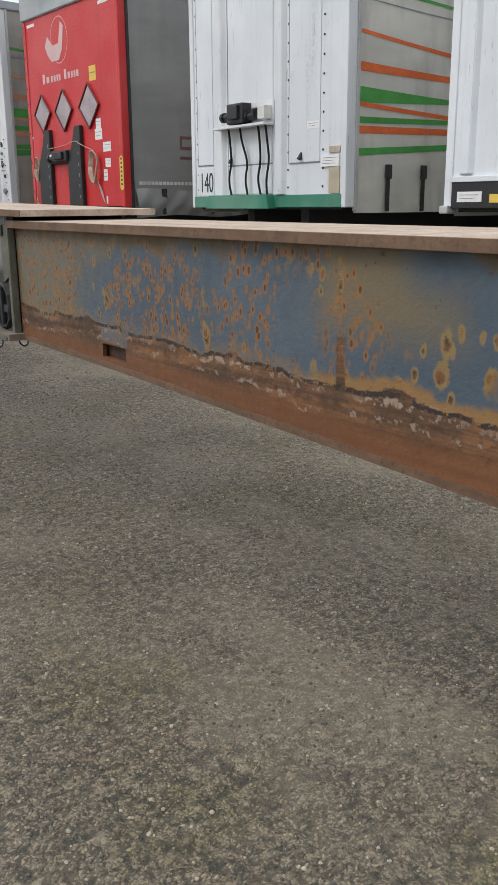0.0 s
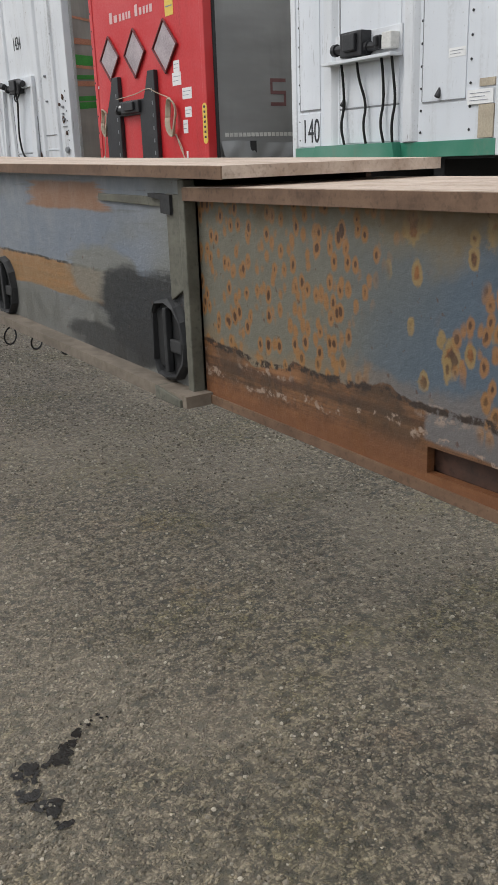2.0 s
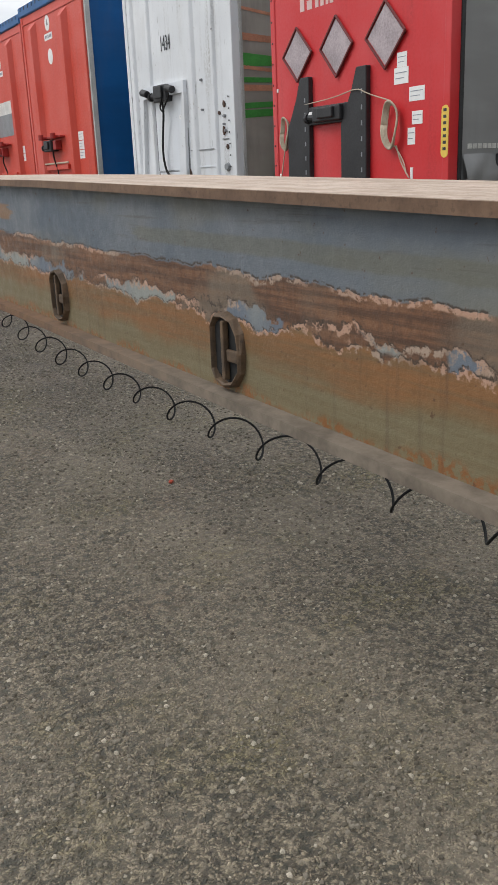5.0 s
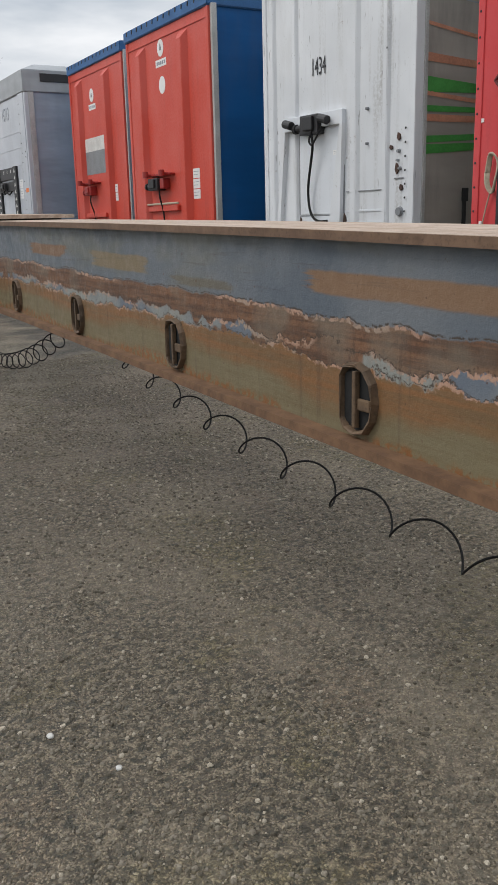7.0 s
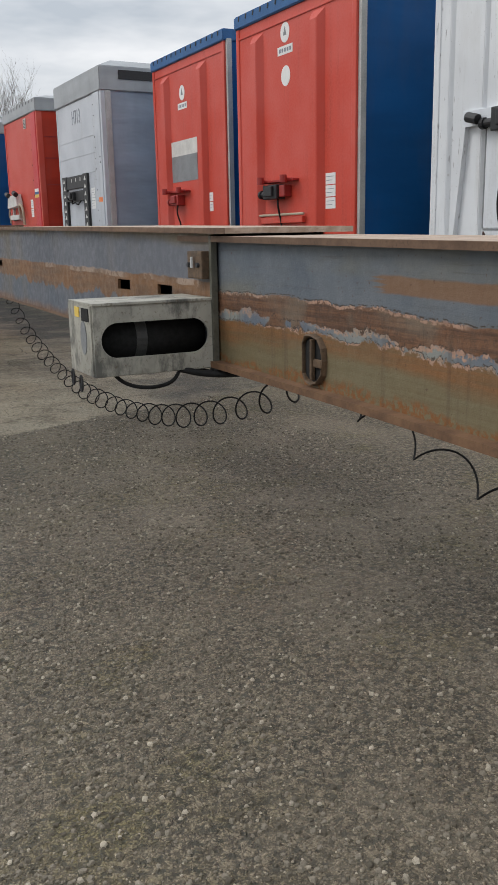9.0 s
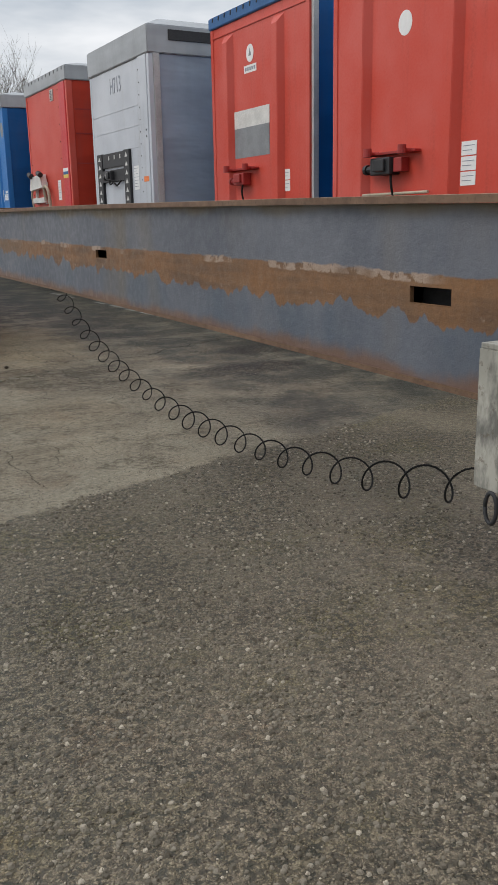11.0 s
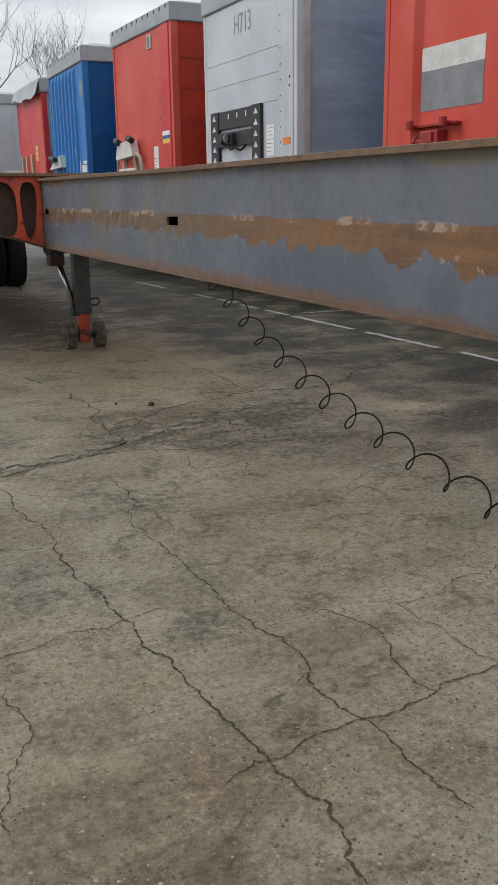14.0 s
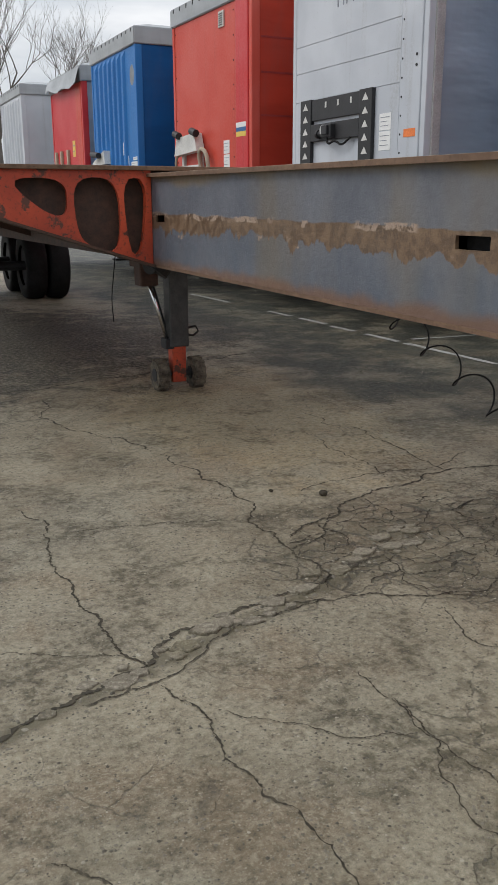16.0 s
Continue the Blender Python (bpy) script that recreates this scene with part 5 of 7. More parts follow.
disc(t_a, "cap", 1.77, 1.83, 0.028, M_LABEL, 0.075)


def rope_coil(t, y, z, ry, rz, turns=5):
    rng = random.Random(int(y * 100))
    for k in range(turns):
        pts = [(-0.03 - 0.008 * k + 0.01 * math.sin(3 * a), y + (ry * (0.75 + 0.09 * k)) * math.cos(a) * (1.0 + 0.15 * math.sin(a)), z + rz * (0.9 + 0.03 * k) * math.sin(a)) for a in [2 * math.pi * i / 26 + rng.random() * 0.05 for i in range(27)]]
        bm = bmesh.new()
        tube(bm, pts, 0.009, 6)
        part("rope_turn", bm, M_ROPE, t, smooth=True)


rope_coil(t_a, 0.66, 1.665, 0.085, 0.185)
rope_coil(t_a, 2.245, 1.69, 0.06, 0.155, 4)
cable(t_a, [(-0.03, 0.68, 1.86), (-0.06, 0.95, 1.94), (-0.07, 1.07, 2.0), (-0.06, 1.4, 1.95), (-0.05, 1.9, 1.93)], 0.005, M_ROPE, "rope")
cable(t_a, [(-0.03, 0.62, 1.50), (-0.02, 0.52, 1.38), (-0.03, 0.47, 1.27)], 0.006, M_ROPE, "rope")
cable(t_a, [(-0.03, 0.60, 1.50), (-0.02, 0.55, 1.36), (-0.03, 0.44, 1.24)], 0.006, M_ROPE, "rope")
cable(t_a, [(-0.03, 2.27, 1.55), (-0.02, 2.33, 1.40), (-0.03, 2.36, 1.22)], 0.006, M_ROPE, "rope")
for y in (2.38, 0.42):
    patch(t_a, "reflector", y, y + 0.03, 1.23, 1.32, M_LABEL, 0.006)
patch(t_a, "reflector", 2.40, 2.45, 2.09, 2.12, M_LABEL, 0.006)
for k, (xa, wl) in enumerate(((0.80, 0.20), (1.10, 0.30), (1.5, 0.22), (1.8, 0.22), (2.1, 0.2), (2.4, 0.2))):  # faded name on the curtain as bars
    z = 1.745
    for dz0, dz1, dx0, dx1 in (((0, 0.035, 0, wl), (0.235, 0.27, 0, wl), (0.115, 0.15, 0, wl), (0.13, 0.25, 0, 0.03), (0.02, 0.13, wl - 0.03, wl)) if k == 0 else ((0, 0.15, 0, 0.03), (0, 0.15, wl * 0.45, wl * 0.45 + 0.03), (0, 0.15, wl * 0.8, wl * 0.8 + 0.03), (0.13, 0.155, 0, wl * 0.8))):
        stripe(t_a, xa + dx0, z + dz1, z + dz0, xa + dx1, z + dz1, z + dz0, 1.20, 3.56, M_BROWN_FADE)
for k in range(26):
    stripe(t_a, 0.20 + k * 0.055, 1.482, 1.443, 0.245 + k * 0.055, 1.482, 1.443, 1.20, 3.56, M_HOOK)
straps(t_a, (0.53, 1.25), 1.10, 1.40)
# loose hem of the curtain, bunched up above the rave
bm = bmesh.new()
hem = []
for i in range(90):
    x = 0.14 + 0.03 * i
    hem.append([bm.verts.new((x, -0.004 - 0.055 * math.sin(math.pi * k / 7) * (0.7 + 0.3 * math.sin(x * 7.0)) - 0.012 * math.sin(x * 23 + k), 1.39 - 0.045 * k + 0.015 * math.sin(x * 5.0 + 0.6 * k))) for k in range(8)])
for p, q in zip(hem, hem[1:]):
    for k in range(7):
        bm.faces.new((p[k], q[k], q[k + 1], p[k + 1]))
part("curtain_hem", bm, M_GREY_CLOTH, t_a, "bunched grey curtain hem", smooth=True)
rivets(t_a, 2.47, 1.4, 3.5, 0.19, -0.013)
bm = bmesh.new()
box(bm, 0.085, 0.12, -0.016, 0.02, 1.15, 3.56, 0.004)
part("curtain_pole", bm, M_DARK, t_a)

# ---- scuffed white trailer 1434
t_w = semi_trailer("semi_trailer", 5.26, 12.80, 15.18, 5.09, 1.22, 3.85, 0.15, M_WHITE_B, M_DIRTY_CLOTH, M_ROOF_GREY, "scuffed white semi-trailer with a hanging black supply cable on its front")
for y, wide in ((2.20, 0.13), (1.79, 0.10), (0.835, 0.16), (0.38, 0.10)):
    rib(t_w, y, wide, 1.24, 3.84, 0.03, M_WHITE_B)
bm = bmesh.new()
box(bm, -0.05, 0.0, 0.97, 1.97, 2.265, 2.40, 0.006)
part("socket_hood", bm, M_WHITE, t_w)
patch(t_w, "hatch", 1.02, 1.72, 1.42, 2.24, M_WHITE, 0.008, 0.003)
patch(t_w, "hatch", 1.02, 1.72, 1.25, 1.40, M_WHITE, 0.008, 0.003)
for y, lean in ((0.99, 0.13), (1.95, 0.13)):
    bm = bmesh.new()
    prism(bm, [(y - 0.02, 2.27), (y + 0.02, 2.27), (y + (0.16 if y > 1.5 else 0.20), 1.24), (y + (0.10 if y > 1.5 else 0.02), 1.24)], -0.05, 0.0)
    part("fin", bm, M_WHITE_B, t_w)
s_w = socket(t_w, 1.30, 1.60, 2.20, 2.39, 0.10, M_BLACK)
for y in (1.20, 1.80):
    bm = bmesh.new()
    rod(bm, (-0.10, y - 0.06, 2.31), (-0.10, y + 0.06, 2.34), 0.042, 12)
    rod(bm, (-0.10, y + 0.04, 2.335), (-0.04, y + 0.04, 2.335), 0.03, 10)
    part("coupling_head", bm, M_BLACK, t_w)
cable(t_w, [(-0.09, 1.42, 2.22), (-0.09, 1.38, 2.10), (-0.07, 1.46, 1.88), (-0.06, 1.52, 1.66), (-0.05, 1.50, 1.45), (-0.06, 1.40, 1.36), (-0.05, 1.30, 1.345), (-0.02, 1.24, 1.35)], 0.013)
cable(t_w, [(-0.10, 1.38, 2.24), (-0.11, 1.44, 2.14), (-0.11, 1.38, 2.08), (-0.10, 1.32, 2.16), (-0.09, 1.24, 2.26)], 0.010)
lettering("fleet_number", "1434", 0.235, Matrix.Translation((-0.006, 1.40, 2.765)) @ FRONT, M_INK, t_w, "black number 1434", 0.52)
sticker(t_w, 1.04, 1.16, 1.985, 2.03, M_LABEL, 2, out=0.01)
for y, z, s in ((0.18, 1.42, 0.036), (0.20, 1.95, 0.014), (0.18, 1.80, 0.012), (0.21, 1.87, 0.010), (0.64, 2.36, 0.013), (0.64, 2.05, 0.011), (0.36, 2.84, 0.010)):
    bm = bmesh.new()
    rod(bm, (-0.03, y, z), (0.0, y, z), s, 10, s * 1.3)
    part("bracket_stub", bm, M_STK_GREY, t_w)
for z in (1.43, 1.32):
    patch(t_w, "seam_strip", 0.42, 0.95, z, z + 0.02, M_WHITE, 0.008, 0.002)
rivets(t_w, 0.11, 1.3, 2.2, 0.12, -0.014)
for ya, yb, za, zb in ((0.985, 1.0, 1.42, 2.26), (1.72, 1.732, 1.42, 2.24), (1.03, 1.72, 1.402, 1.412), (0.42, 0.95, 1.62, 1.628), (0.14, 0.26, 1.71, 1.72)):
    patch(t_w, "panel_seam", ya, yb, za, zb, M_STK_GREY, 0.010)
for y, z, h in ((0.20, 2.06, 0.05), (0.22, 1.78, 0.07), (0.16, 1.62, 0.04), (0.30, 1.98, 0.03), (1.70, 1.30, 0.10), (0.97, 1.30, 0.12)):
    bm = bmesh.new()
    prism(bm, [(y - 0.022, z), (y + 0.006, z - h * 0.4), (y + 0.024, z + h * 0.2), (y + 0.012, z + h), (y - 0.012, z + h * 0.7)], -0.016, 0.0)
    part("rust_spot", bm, M_OXIDE, t_w)
striped_side(t_w, 1.22, 3.85, M_ORANGE_FADED, 0.40)
stripe(t_w, 0.13, 1.995, 1.914, 2.2, 2.10, 2.06, 1.22, 3.85, M_GREEN)
straps(t_w, (0.62, 1.2), 1.2, 1.62)
bm = bmesh.new()
box(bm, 0.085, 0.12, -0.016, 0.02, 1.15, 3.85, 0.004)
part("curtain_pole", bm, M_STEEL, t_w)


# ---- two red trailers with navy curtains
def red_navy(x, y0, y1, x1, label, top=3.80):
    t = semi_trailer("semi_trailer", x, y0, y1, x1, 1.22, top, 0.20, M_RED, M_BLUE_SIDE, M_BLUE_TRIM, label, hooks=14)
    for y in (1.965, 0.685):
        rib(t, y, 0.25, 1.24, top - 0.14, 0.075, M_RED)
    bm = bmesh.new()
    box(bm, -0.012, 0.0, 0.06, 2.44, top - 0.12, top - 0.10)
    part("seam_strip", bm, M_RED, t)
    bm = bmesh.new()
    box(bm, 0.015, 0.085, -0.05, -0.001, 1.16, top + 0.02, 0.006)
    part("curtain_pole", bm, M_STEEL, t, "pale aluminium curtain pole")
    return t


def emblem(t, y, z):
    disc(t, "emblem", y, z, 0.105, M_LABEL, 0.003, 0.9)
    bm = bmesh.new()
    prism(bm, [(y - 0.035, z - 0.03), (y + 0.035, z - 0.03), (y, z + 0.06)], -0.005, -0.002)
    part("emblem_mark", bm, M_STK_GREY, t)
    patch(t, "name_plate", y - 0.16, y + 0.16, z - 0.225, z - 0.135, M_LABEL)
    for k in range(5):
        patch(t, "name_bar", y - 0.13 + 0.055 * k, y - 0.095 + 0.055 * k, z - 0.20, z - 0.16, M_LABEL_PRINT, 0.005)


def brake_heads(t, y, z, mat):
    """Air line couplings on their bar."""
    bm = bmesh.new()
    box(bm, -0.08, 0.0, y - 0.34, y + 0.34, z - 0.012, z + 0.012, 0.004)
    bar = part("coupling_bar", bm, mat, t)
    for dy in (-0.26, 0.26):
        bm = bmesh.new()
        rod(bm, (-0.16, y + dy, z - 0.03), (-0.16, y + dy, z + 0.05), 0.04, 12)
        rod(bm, (-0.16, y + dy, z), (-0.02, y + dy, z), 0.022, 10)
        part("coupling_head", bm, mat, bar)


t_b = red_navy(4.95, 16.20, 18.69, 4.89, "red ribbed semi-trailer with navy curtain and blue roof edge")
emblem(t_b, 1.36, 3.57)
disc(t_b, "round_sticker", 1.35, 3.12, 0.107, M_LABEL, 0.003, 0.9)
for k in range(3):
    sticker(t_b, 0.36, 0.545, 1.66 + 0.125 * k, 1.775 + 0.125 * k, M_LABEL, 2)
brake_heads(t_b, 1.42, 2.0, M_RED_DARK)
socket(t_b, 1.38, 1.68, 1.80, 1.96, 0.13, M_BLACK)
bm = bmesh.new()
box(bm, -0.10, 0.0, 1.24, 1.36, 1.82, 1.95, 0.01)
part("coupling_block", bm, M_RED_DARK, t_b)
cable(t_b, [(-0.08, 1.42, 1.82), (-0.09, 1.40, 1.70), (-0.03, 1.42, 1.55), (-0.02, 1.42, 1.30)], 0.012)
bm = bmesh.new()
rod(bm, (-0.05, 0.91, 1.625), (-0.05, 2.02, 1.625), 0.014, 8)
part("ledge_bar", bm, M_ROPE, t_b, "rust-stained round bar")
bm = bmesh.new()
box(bm, -0.045, 0.0, 0.95, 1.98, 1.53, 1.60, 0.006)
part("ledge", bm, M_RED, t_b)

t_c = red_navy(5.16, 19.59, 22.07, 5.12, "red ribbed semi-trailer with a large grey and white patch", 3.89)
emblem(t_c, 1.40, 3.445)
patch(t_c, "sticker_patch", 0.925, 1.97, 2.575, 2.79, M_HOOK, 0.004, label="white upper part of a large sticker")
patch(t_c, "sticker_patch", 0.93, 1.975, 2.205, 2.575, M_STK_GREY, 0.004, label="grey lower part of a large sticker")
sticker(t_c, 0.45, 0.645, 1.88, 2.0, M_LABEL, 2)
sticker(t_c, 0.45, 0.645, 1.745, 1.87, M_LABEL, 2)
brake_heads(t_c, 1.55, 2.06, M_RED_DARK)
socket(t_c, 1.42, 1.70, 1.86, 2.01, 0.12, M_RED_DARK)
cable(t_c, [(-0.08, 1.5, 1.88), (-0.10, 1.52, 1.75), (-0.03, 1.5, 1.55), (-0.02, 1.5, 1.30)], 0.012)
bm = bmesh.new()
box(bm, -0.045, 0.0, 0.95, 1.98, 1.50, 1.57, 0.006)
part("ledge", bm, M_RED, t_c)

# ---- silver trailer
t_h = semi_trailer("semi_trailer", 4.56, 22.96, 25.46, 4.50, 1.25, 3.74, 0.52, M_SILVER, M_GREY_SIDE, M_ROOF_GREY, "silver-grey semi-trailer with a black perforated bracket and slate curtain")
for za, zb in ((1.27, 2.50), (2.51, 2.805), (2.815, 3.085), (3.095, 3.72)):
    patch(t_h, "panel", 0.42, 2.43, za, zb, M_SILVER, 0.006, 0.002)
bm = bmesh.new()
box(bm, -0.025, 0.06, 0.075, 0.40, 1.25, 3.74, 0.02)
part("corner_column", bm, M_SILVER, t_h)
bm = bmesh.new()
box(bm, 0.06, 0.16, -0.02, 0.02, 1.2, 3.74, 0.01)
part("curtain_pole", bm, M_STEEL, t_h)
lettering("fleet_number", "H713", 0.33, Matrix.Translation((-0.008, 1.345, 3.375)) @ FRONT, M_LABEL_PRINT, t_h, "dark grey number H713", 0.66)
for ya, yb in ((2.02, 2.25), (0.82, 1.05)):
    bm = bmesh.new()
    box(bm, -0.05, 0.0, ya, yb, 1.40, 2.51, 0.006)
    up = part("bracket_rail", bm, M_BLACK, t_h)
    for k in range(8):
        z = 2.44 - k * 0.13
        bm = bmesh.new()
        prism(bm, [(ya + 0.06, z - 0.04), (yb - 0.06, z - 0.04), ((ya + yb) / 2, z + 0.03)], -0.0525, -0.048)
        part("cutout", bm, M_HOOK, up)
bm = bmesh.new()
box(bm, -0.04, 0.0, 1.05, 2.02, 2.28, 2.50, 0.006)
part("bracket_plate", bm, M_BLACK, t_h)
bm = bmesh.new()
box(bm, -0.05, 0.0, 1.05, 2.02, 2.06, 2.24, 0.006)
part("bracket_plate", bm, M_BLACK, t_h)
for k in range(3):
    boxpart("slot", (-0.044, -0.038, 1.2 + 0.25 * k, 1.23 + 0.25 * k, 2.40, 2.46), M_HOOK, t_h)
socket(t_h, 1.50, 1.70, 2.08, 2.22, 0.11, M_BLACK)
disc(t_h, "cap", 1.64, 2.16, 0.05, M_STEEL, 0.13)
cable(t_h, [(-0.08, 1.62, 2.09), (-0.11, 1.55, 2.0), (-0.08, 1.45, 2.05), (-0.06, 1.35, 1.98), (-0.05, 1.2, 2.06)], 0.012)
sticker(t_h, 0.54, 0.735, 2.09, 2.25, M_LABEL, 3, out=0.009)
sticker(t_h, 0.54, 0.735, 1.90, 2.08, M_LABEL, 3, out=0.009)
patch(t_h, "sticker", 0.12, 0.30, 2.00, 2.075, M_ORANGE_STK, 0.028)
for z in (2.63, 2.72):
    disc(t_h, "bolt", 0.14, z, 0.014, M_DARK, 0.03)
bm = bmesh.new()
box(bm, 0.3, 13.0, -0.035, -0.021, 3.92, 4.06, 0.004)
part("rail_cover", bm, M_DARK, t_h)
rivets(t_h, 0.36, 1.35, 3.6, 0.17, -0.026)

# ---- red trailer with the white hose bracket
t_d = semi_trailer("semi_trailer", 4.30, 26.15, 28.65, 4.22, 1.25, 3.82, 0.33, M_RED, M_RED_SIDE, M_ROOF_GREY, "red semi-trailer with grey roof edge and a white hose bracket", hooks=11)
bm = bmesh.new()
box(bm, -0.02, 0.06, 0.10, 0.44, 1.25, 3.82, 0.02)
part("corner_column", bm, M_RED_BRIGHT, t_d)
vent = patch(t_d, "vent", 0.775, 0.935, 3.575, 3.765, M_HOOK, 0.02, 0.004)
for k in range(6):
    boxpart("louvre", (-0.024, -0.016, 0.80, 0.91, 3.595 + k * 0.026, 3.607 + k * 0.026), M_DARK, vent)
patch(t_d, "sticker", 0.15, 0.42, 2.325, 2.385, M_LABEL, 0.023)
patch(t_d, "sticker", 0.15, 0.42, 2.275, 2.325, M_BLUE_TRIM, 0.023)
patch(t_d, "sticker", 0.15, 0.42, 2.215, 2.275, M_YELLOW, 0.023)
sticker(t_d, 0.66, 0.835, 2.03, 2.197, M_LABEL, 3)
sticker(t_d, 0.66, 0.835, 1.85, 2.02, M_LABEL, 3)
bm = bmesh.new()
prism(bm, [(1.42, 2.10), (2.22, 2.06), (2.12, 2.30), (1.50, 2.34)], -0.14, -0.02)
part("hose_bracket", bm, M_HOOK, t_d, "white steel bracket holding couplings")
for y in (1.50, 2.12):
    bm = bmesh.new()
    box(bm, -0.05, 0.0, y - 0.03, y + 0.03, 1.8, 2.2, 0.006)
    part("bracket_leg", bm, M_HOOK, t_d)
bm = bmesh.new()
box(bm, -0.10, 0.0, 1.46, 2.2, 1.82, 1.92, 0.008)
part("bracket_tray", bm, M_HOOK, t_d)
for y in (1.45, 2.05):
    bm = bmesh.new()
    rod(bm, (-0.16, y - 0.07, 2.32), (-0.16, y + 0.08, 2.36), 0.05, 10)
    part("coupling_head", bm, M_BLACK, t_d)
cable(t_d, [(-0.05, 1.46, 1.86), (-0.09, 1.46, 2.06), (-0.10, 1.32, 2.14), (-0.08, 1.18, 2.02), (-0.06, 1.20, 1.70)], 0.03, M_ROPE, "hose")
cable(t_d, [(-0.06, 2.18, 2.10), (-0.10, 2.28, 2.02), (-0.06, 2.30, 1.75)], 0.02, M_ROPE, "hose")
for z in (2.45, 2.95, 3.35):
    stripe(t_d, 0.12, z + 0.012, z - 0.012, 6.0, z + 0.03, z + 0.006, 1.25, 3.82, M_RED_DARK)
rivets(t_d, 0.52, 1.4, 3.8, 0.29, -0.003)
rivets(t_d, 2.40, 1.4, 3.8, 0.29, -0.003)

# ---- blue trailer
t_e = semi_trailer("semi_trailer", 3.95, 29.55, 32.05, 3.95, 1.25, 3.75, 0.34, M_BLUE, M_BLUE_SIDE, M_ROOF_GREY, "bright blue semi-trailer with a corrugated front", hooks=11)
for i in range(7):
    rib(t_e, 0.62 + 0.26 * i, 0.16, 1.30, 3.73, 0.04, M_BLUE)
disc(t_e, "stain", 0.22, 3.33, 0.15, M_STK_GREY, 0.003, 0.7)
bm = bmesh.new()
prism(bm, [(1.45, 2.06), (2.35, 2.04), (2.1, 2.13), (1.5, 2.28)], -0.14, -0.01)
part("hose_bracket", bm, M_HOOK, t_e)
bm = bmesh.new()
rod(bm, (-0.2, 1.6, 2.2), (-0.2, 2.0, 2.24), 0.05, 10)
part("coupling_head", bm, M_BLACK, t_e)
sticker(t_e, 0.74, 0.83, 2.17, 2.37, M_LABEL, 2)
sticker(t_e, 0.52, 0.66, 1.9, 2.15, M_LABEL, 3)
sticker(t_e, 0.06, 0.36, 1.93, 2.05, M_LABEL, 3, out=0.016)
sticker(t_e, 0.06, 0.26, 2.07, 2.12, M_LABEL, 1, out=0.016)

# ---- last two trailers
t_f = semi_trailer("semi_trailer", 3.95, 32.75, 35.25, 3.95, 1.25, 3.60, 0.38, M_RED_BRIGHT, M_GREY_SIDE, M_ROOF_GREY, "red semi-trailer with a sagging grey roof tarpaulin")
bm = bmesh.new()
box(bm, -0.02, 0.05, 0.08, 0.46, 1.25, 3.60, 0.02)
part("corner_column", bm, M_RED, t_f)
bm = bmesh.new()
rows = []
for i in range(15):
    y = 2.55 * i / 14
    drop = 0.03 + 0.035 * math.sin(i * 0.9) + 0.05 * math.sin(i * 0.37)
    rows.append([bm.verts.new((-0.05 - 0.018 * math.sin(i * 1.3) * k / 4 - 0.02 * k, y, 3.84 - k / 4 * (0.24 + drop))) for k in range(5)])
for i in range(14):
    for k in range(4):
        bm.faces.new((rows[i][k], rows[i + 1][k], rows[i + 1][k + 1], rows[i][k + 1]))
part("roof_flap", bm, M_ROOF_GREY, t_f, "crumpled tarpaulin hanging over the front edge", smooth=True)
for y in (2.2, 1.75, 1.2):
    bm = bmesh.new()
    box(bm, -0.05, 0, y - 0.05, y + 0.05, 1.8, 2.45, 0.008)
    part("post", bm, M_ROPE, t_f)
sticker(t_f, 0.7, 0.9, 2.3, 2.6, M_YELLOW, 2)
t_g = semi_trailer("semi_trailer", 3.50, 36.1, 38.6, 3.50, 1.25, 3.70, 0.30, M_SILVER, M_SILVER, M_ROOF_GREY, "pale grey semi-trailer with a ribbed front", ribs=7, hooks=10)
bm = bmesh.new()
box(bm, 0.9, 0.94, -0.012, 0.0, 3.3, 3.62)
box(bm, 0.9, 1.5, -0.012, 0.0, 3.58, 3.62)
part("side_seam", bm, M_LABEL_PRINT, t_g)
boxpart("sticker", (0.25, 0.75, -0.02, -0.008, 1.95, 2.2), M_LABEL, t_g)

# ---------------------------------------------------------------- fittings of the extendable trailer
# grey box that juts out from the mouth of the rear beam, with an oblong opening
air_box = new("tank_box")
air_box.parent = TRAILER
tagged(air_box, "grey steel box with an oblong opening and a black air tank inside")
XA, XB, YA, YB, ZA, ZB = 0.685, 1.140, 11.50, 11.78, 0.925, 1.176
bm = bmesh.new()
cx, cz, hw, r = (XA + XB) / 2 + 0.002, 1.048, 0.142, 0.062
inner = [(cx + (hw if math.cos(a) > 0 else -hw) + r * math.cos(a), cz + r * math.sin(a)) for a in [2 * math.pi * (i + 0.5) / 24 for i in range(24)]]
outer = []
for a in [2 * math.pi * (i + 0.5) / 24 for i in range(24)]:
    k = min(abs((XB - XA) / 2 / math.cos(a)), abs((ZB - ZA) / 2 / math.sin(a)))
    outer.append(((XA + XB) / 2 + k * math.cos(a), (ZA + ZB) / 2 + k * math.sin(a)))
for corner in ((XA, ZA), (XA, ZB), (XB, ZA), (XB, ZB)):
    near = min(range(24), key=lambda i: (outer[i][0] - corner[0]) ** 2 + (outer[i][1] - corner[1]) ** 2)
    outer[near] = corner
for ya, yb in ((YA, YA + 0.012),):
    f = [[bm.verts.new((p[0], y, p[1])) for p in ring_] for ring_ in (inner, outer) for y in (ya, yb)]
    for i in range(24):
        j = (i + 1) % 24
        bm.faces.new((f[0][i], f[0][j], f[2][j], f[2][i]))
        bm.faces.new((f[1][i], f[3][i], f[3][j], f[1][j]))
        bm.faces.new((f[0][i], f[1][i], f[1][j], f[0][j]))
        bm.faces.new((f[2][i], f[2][j], f[3][j], f[3][i]))
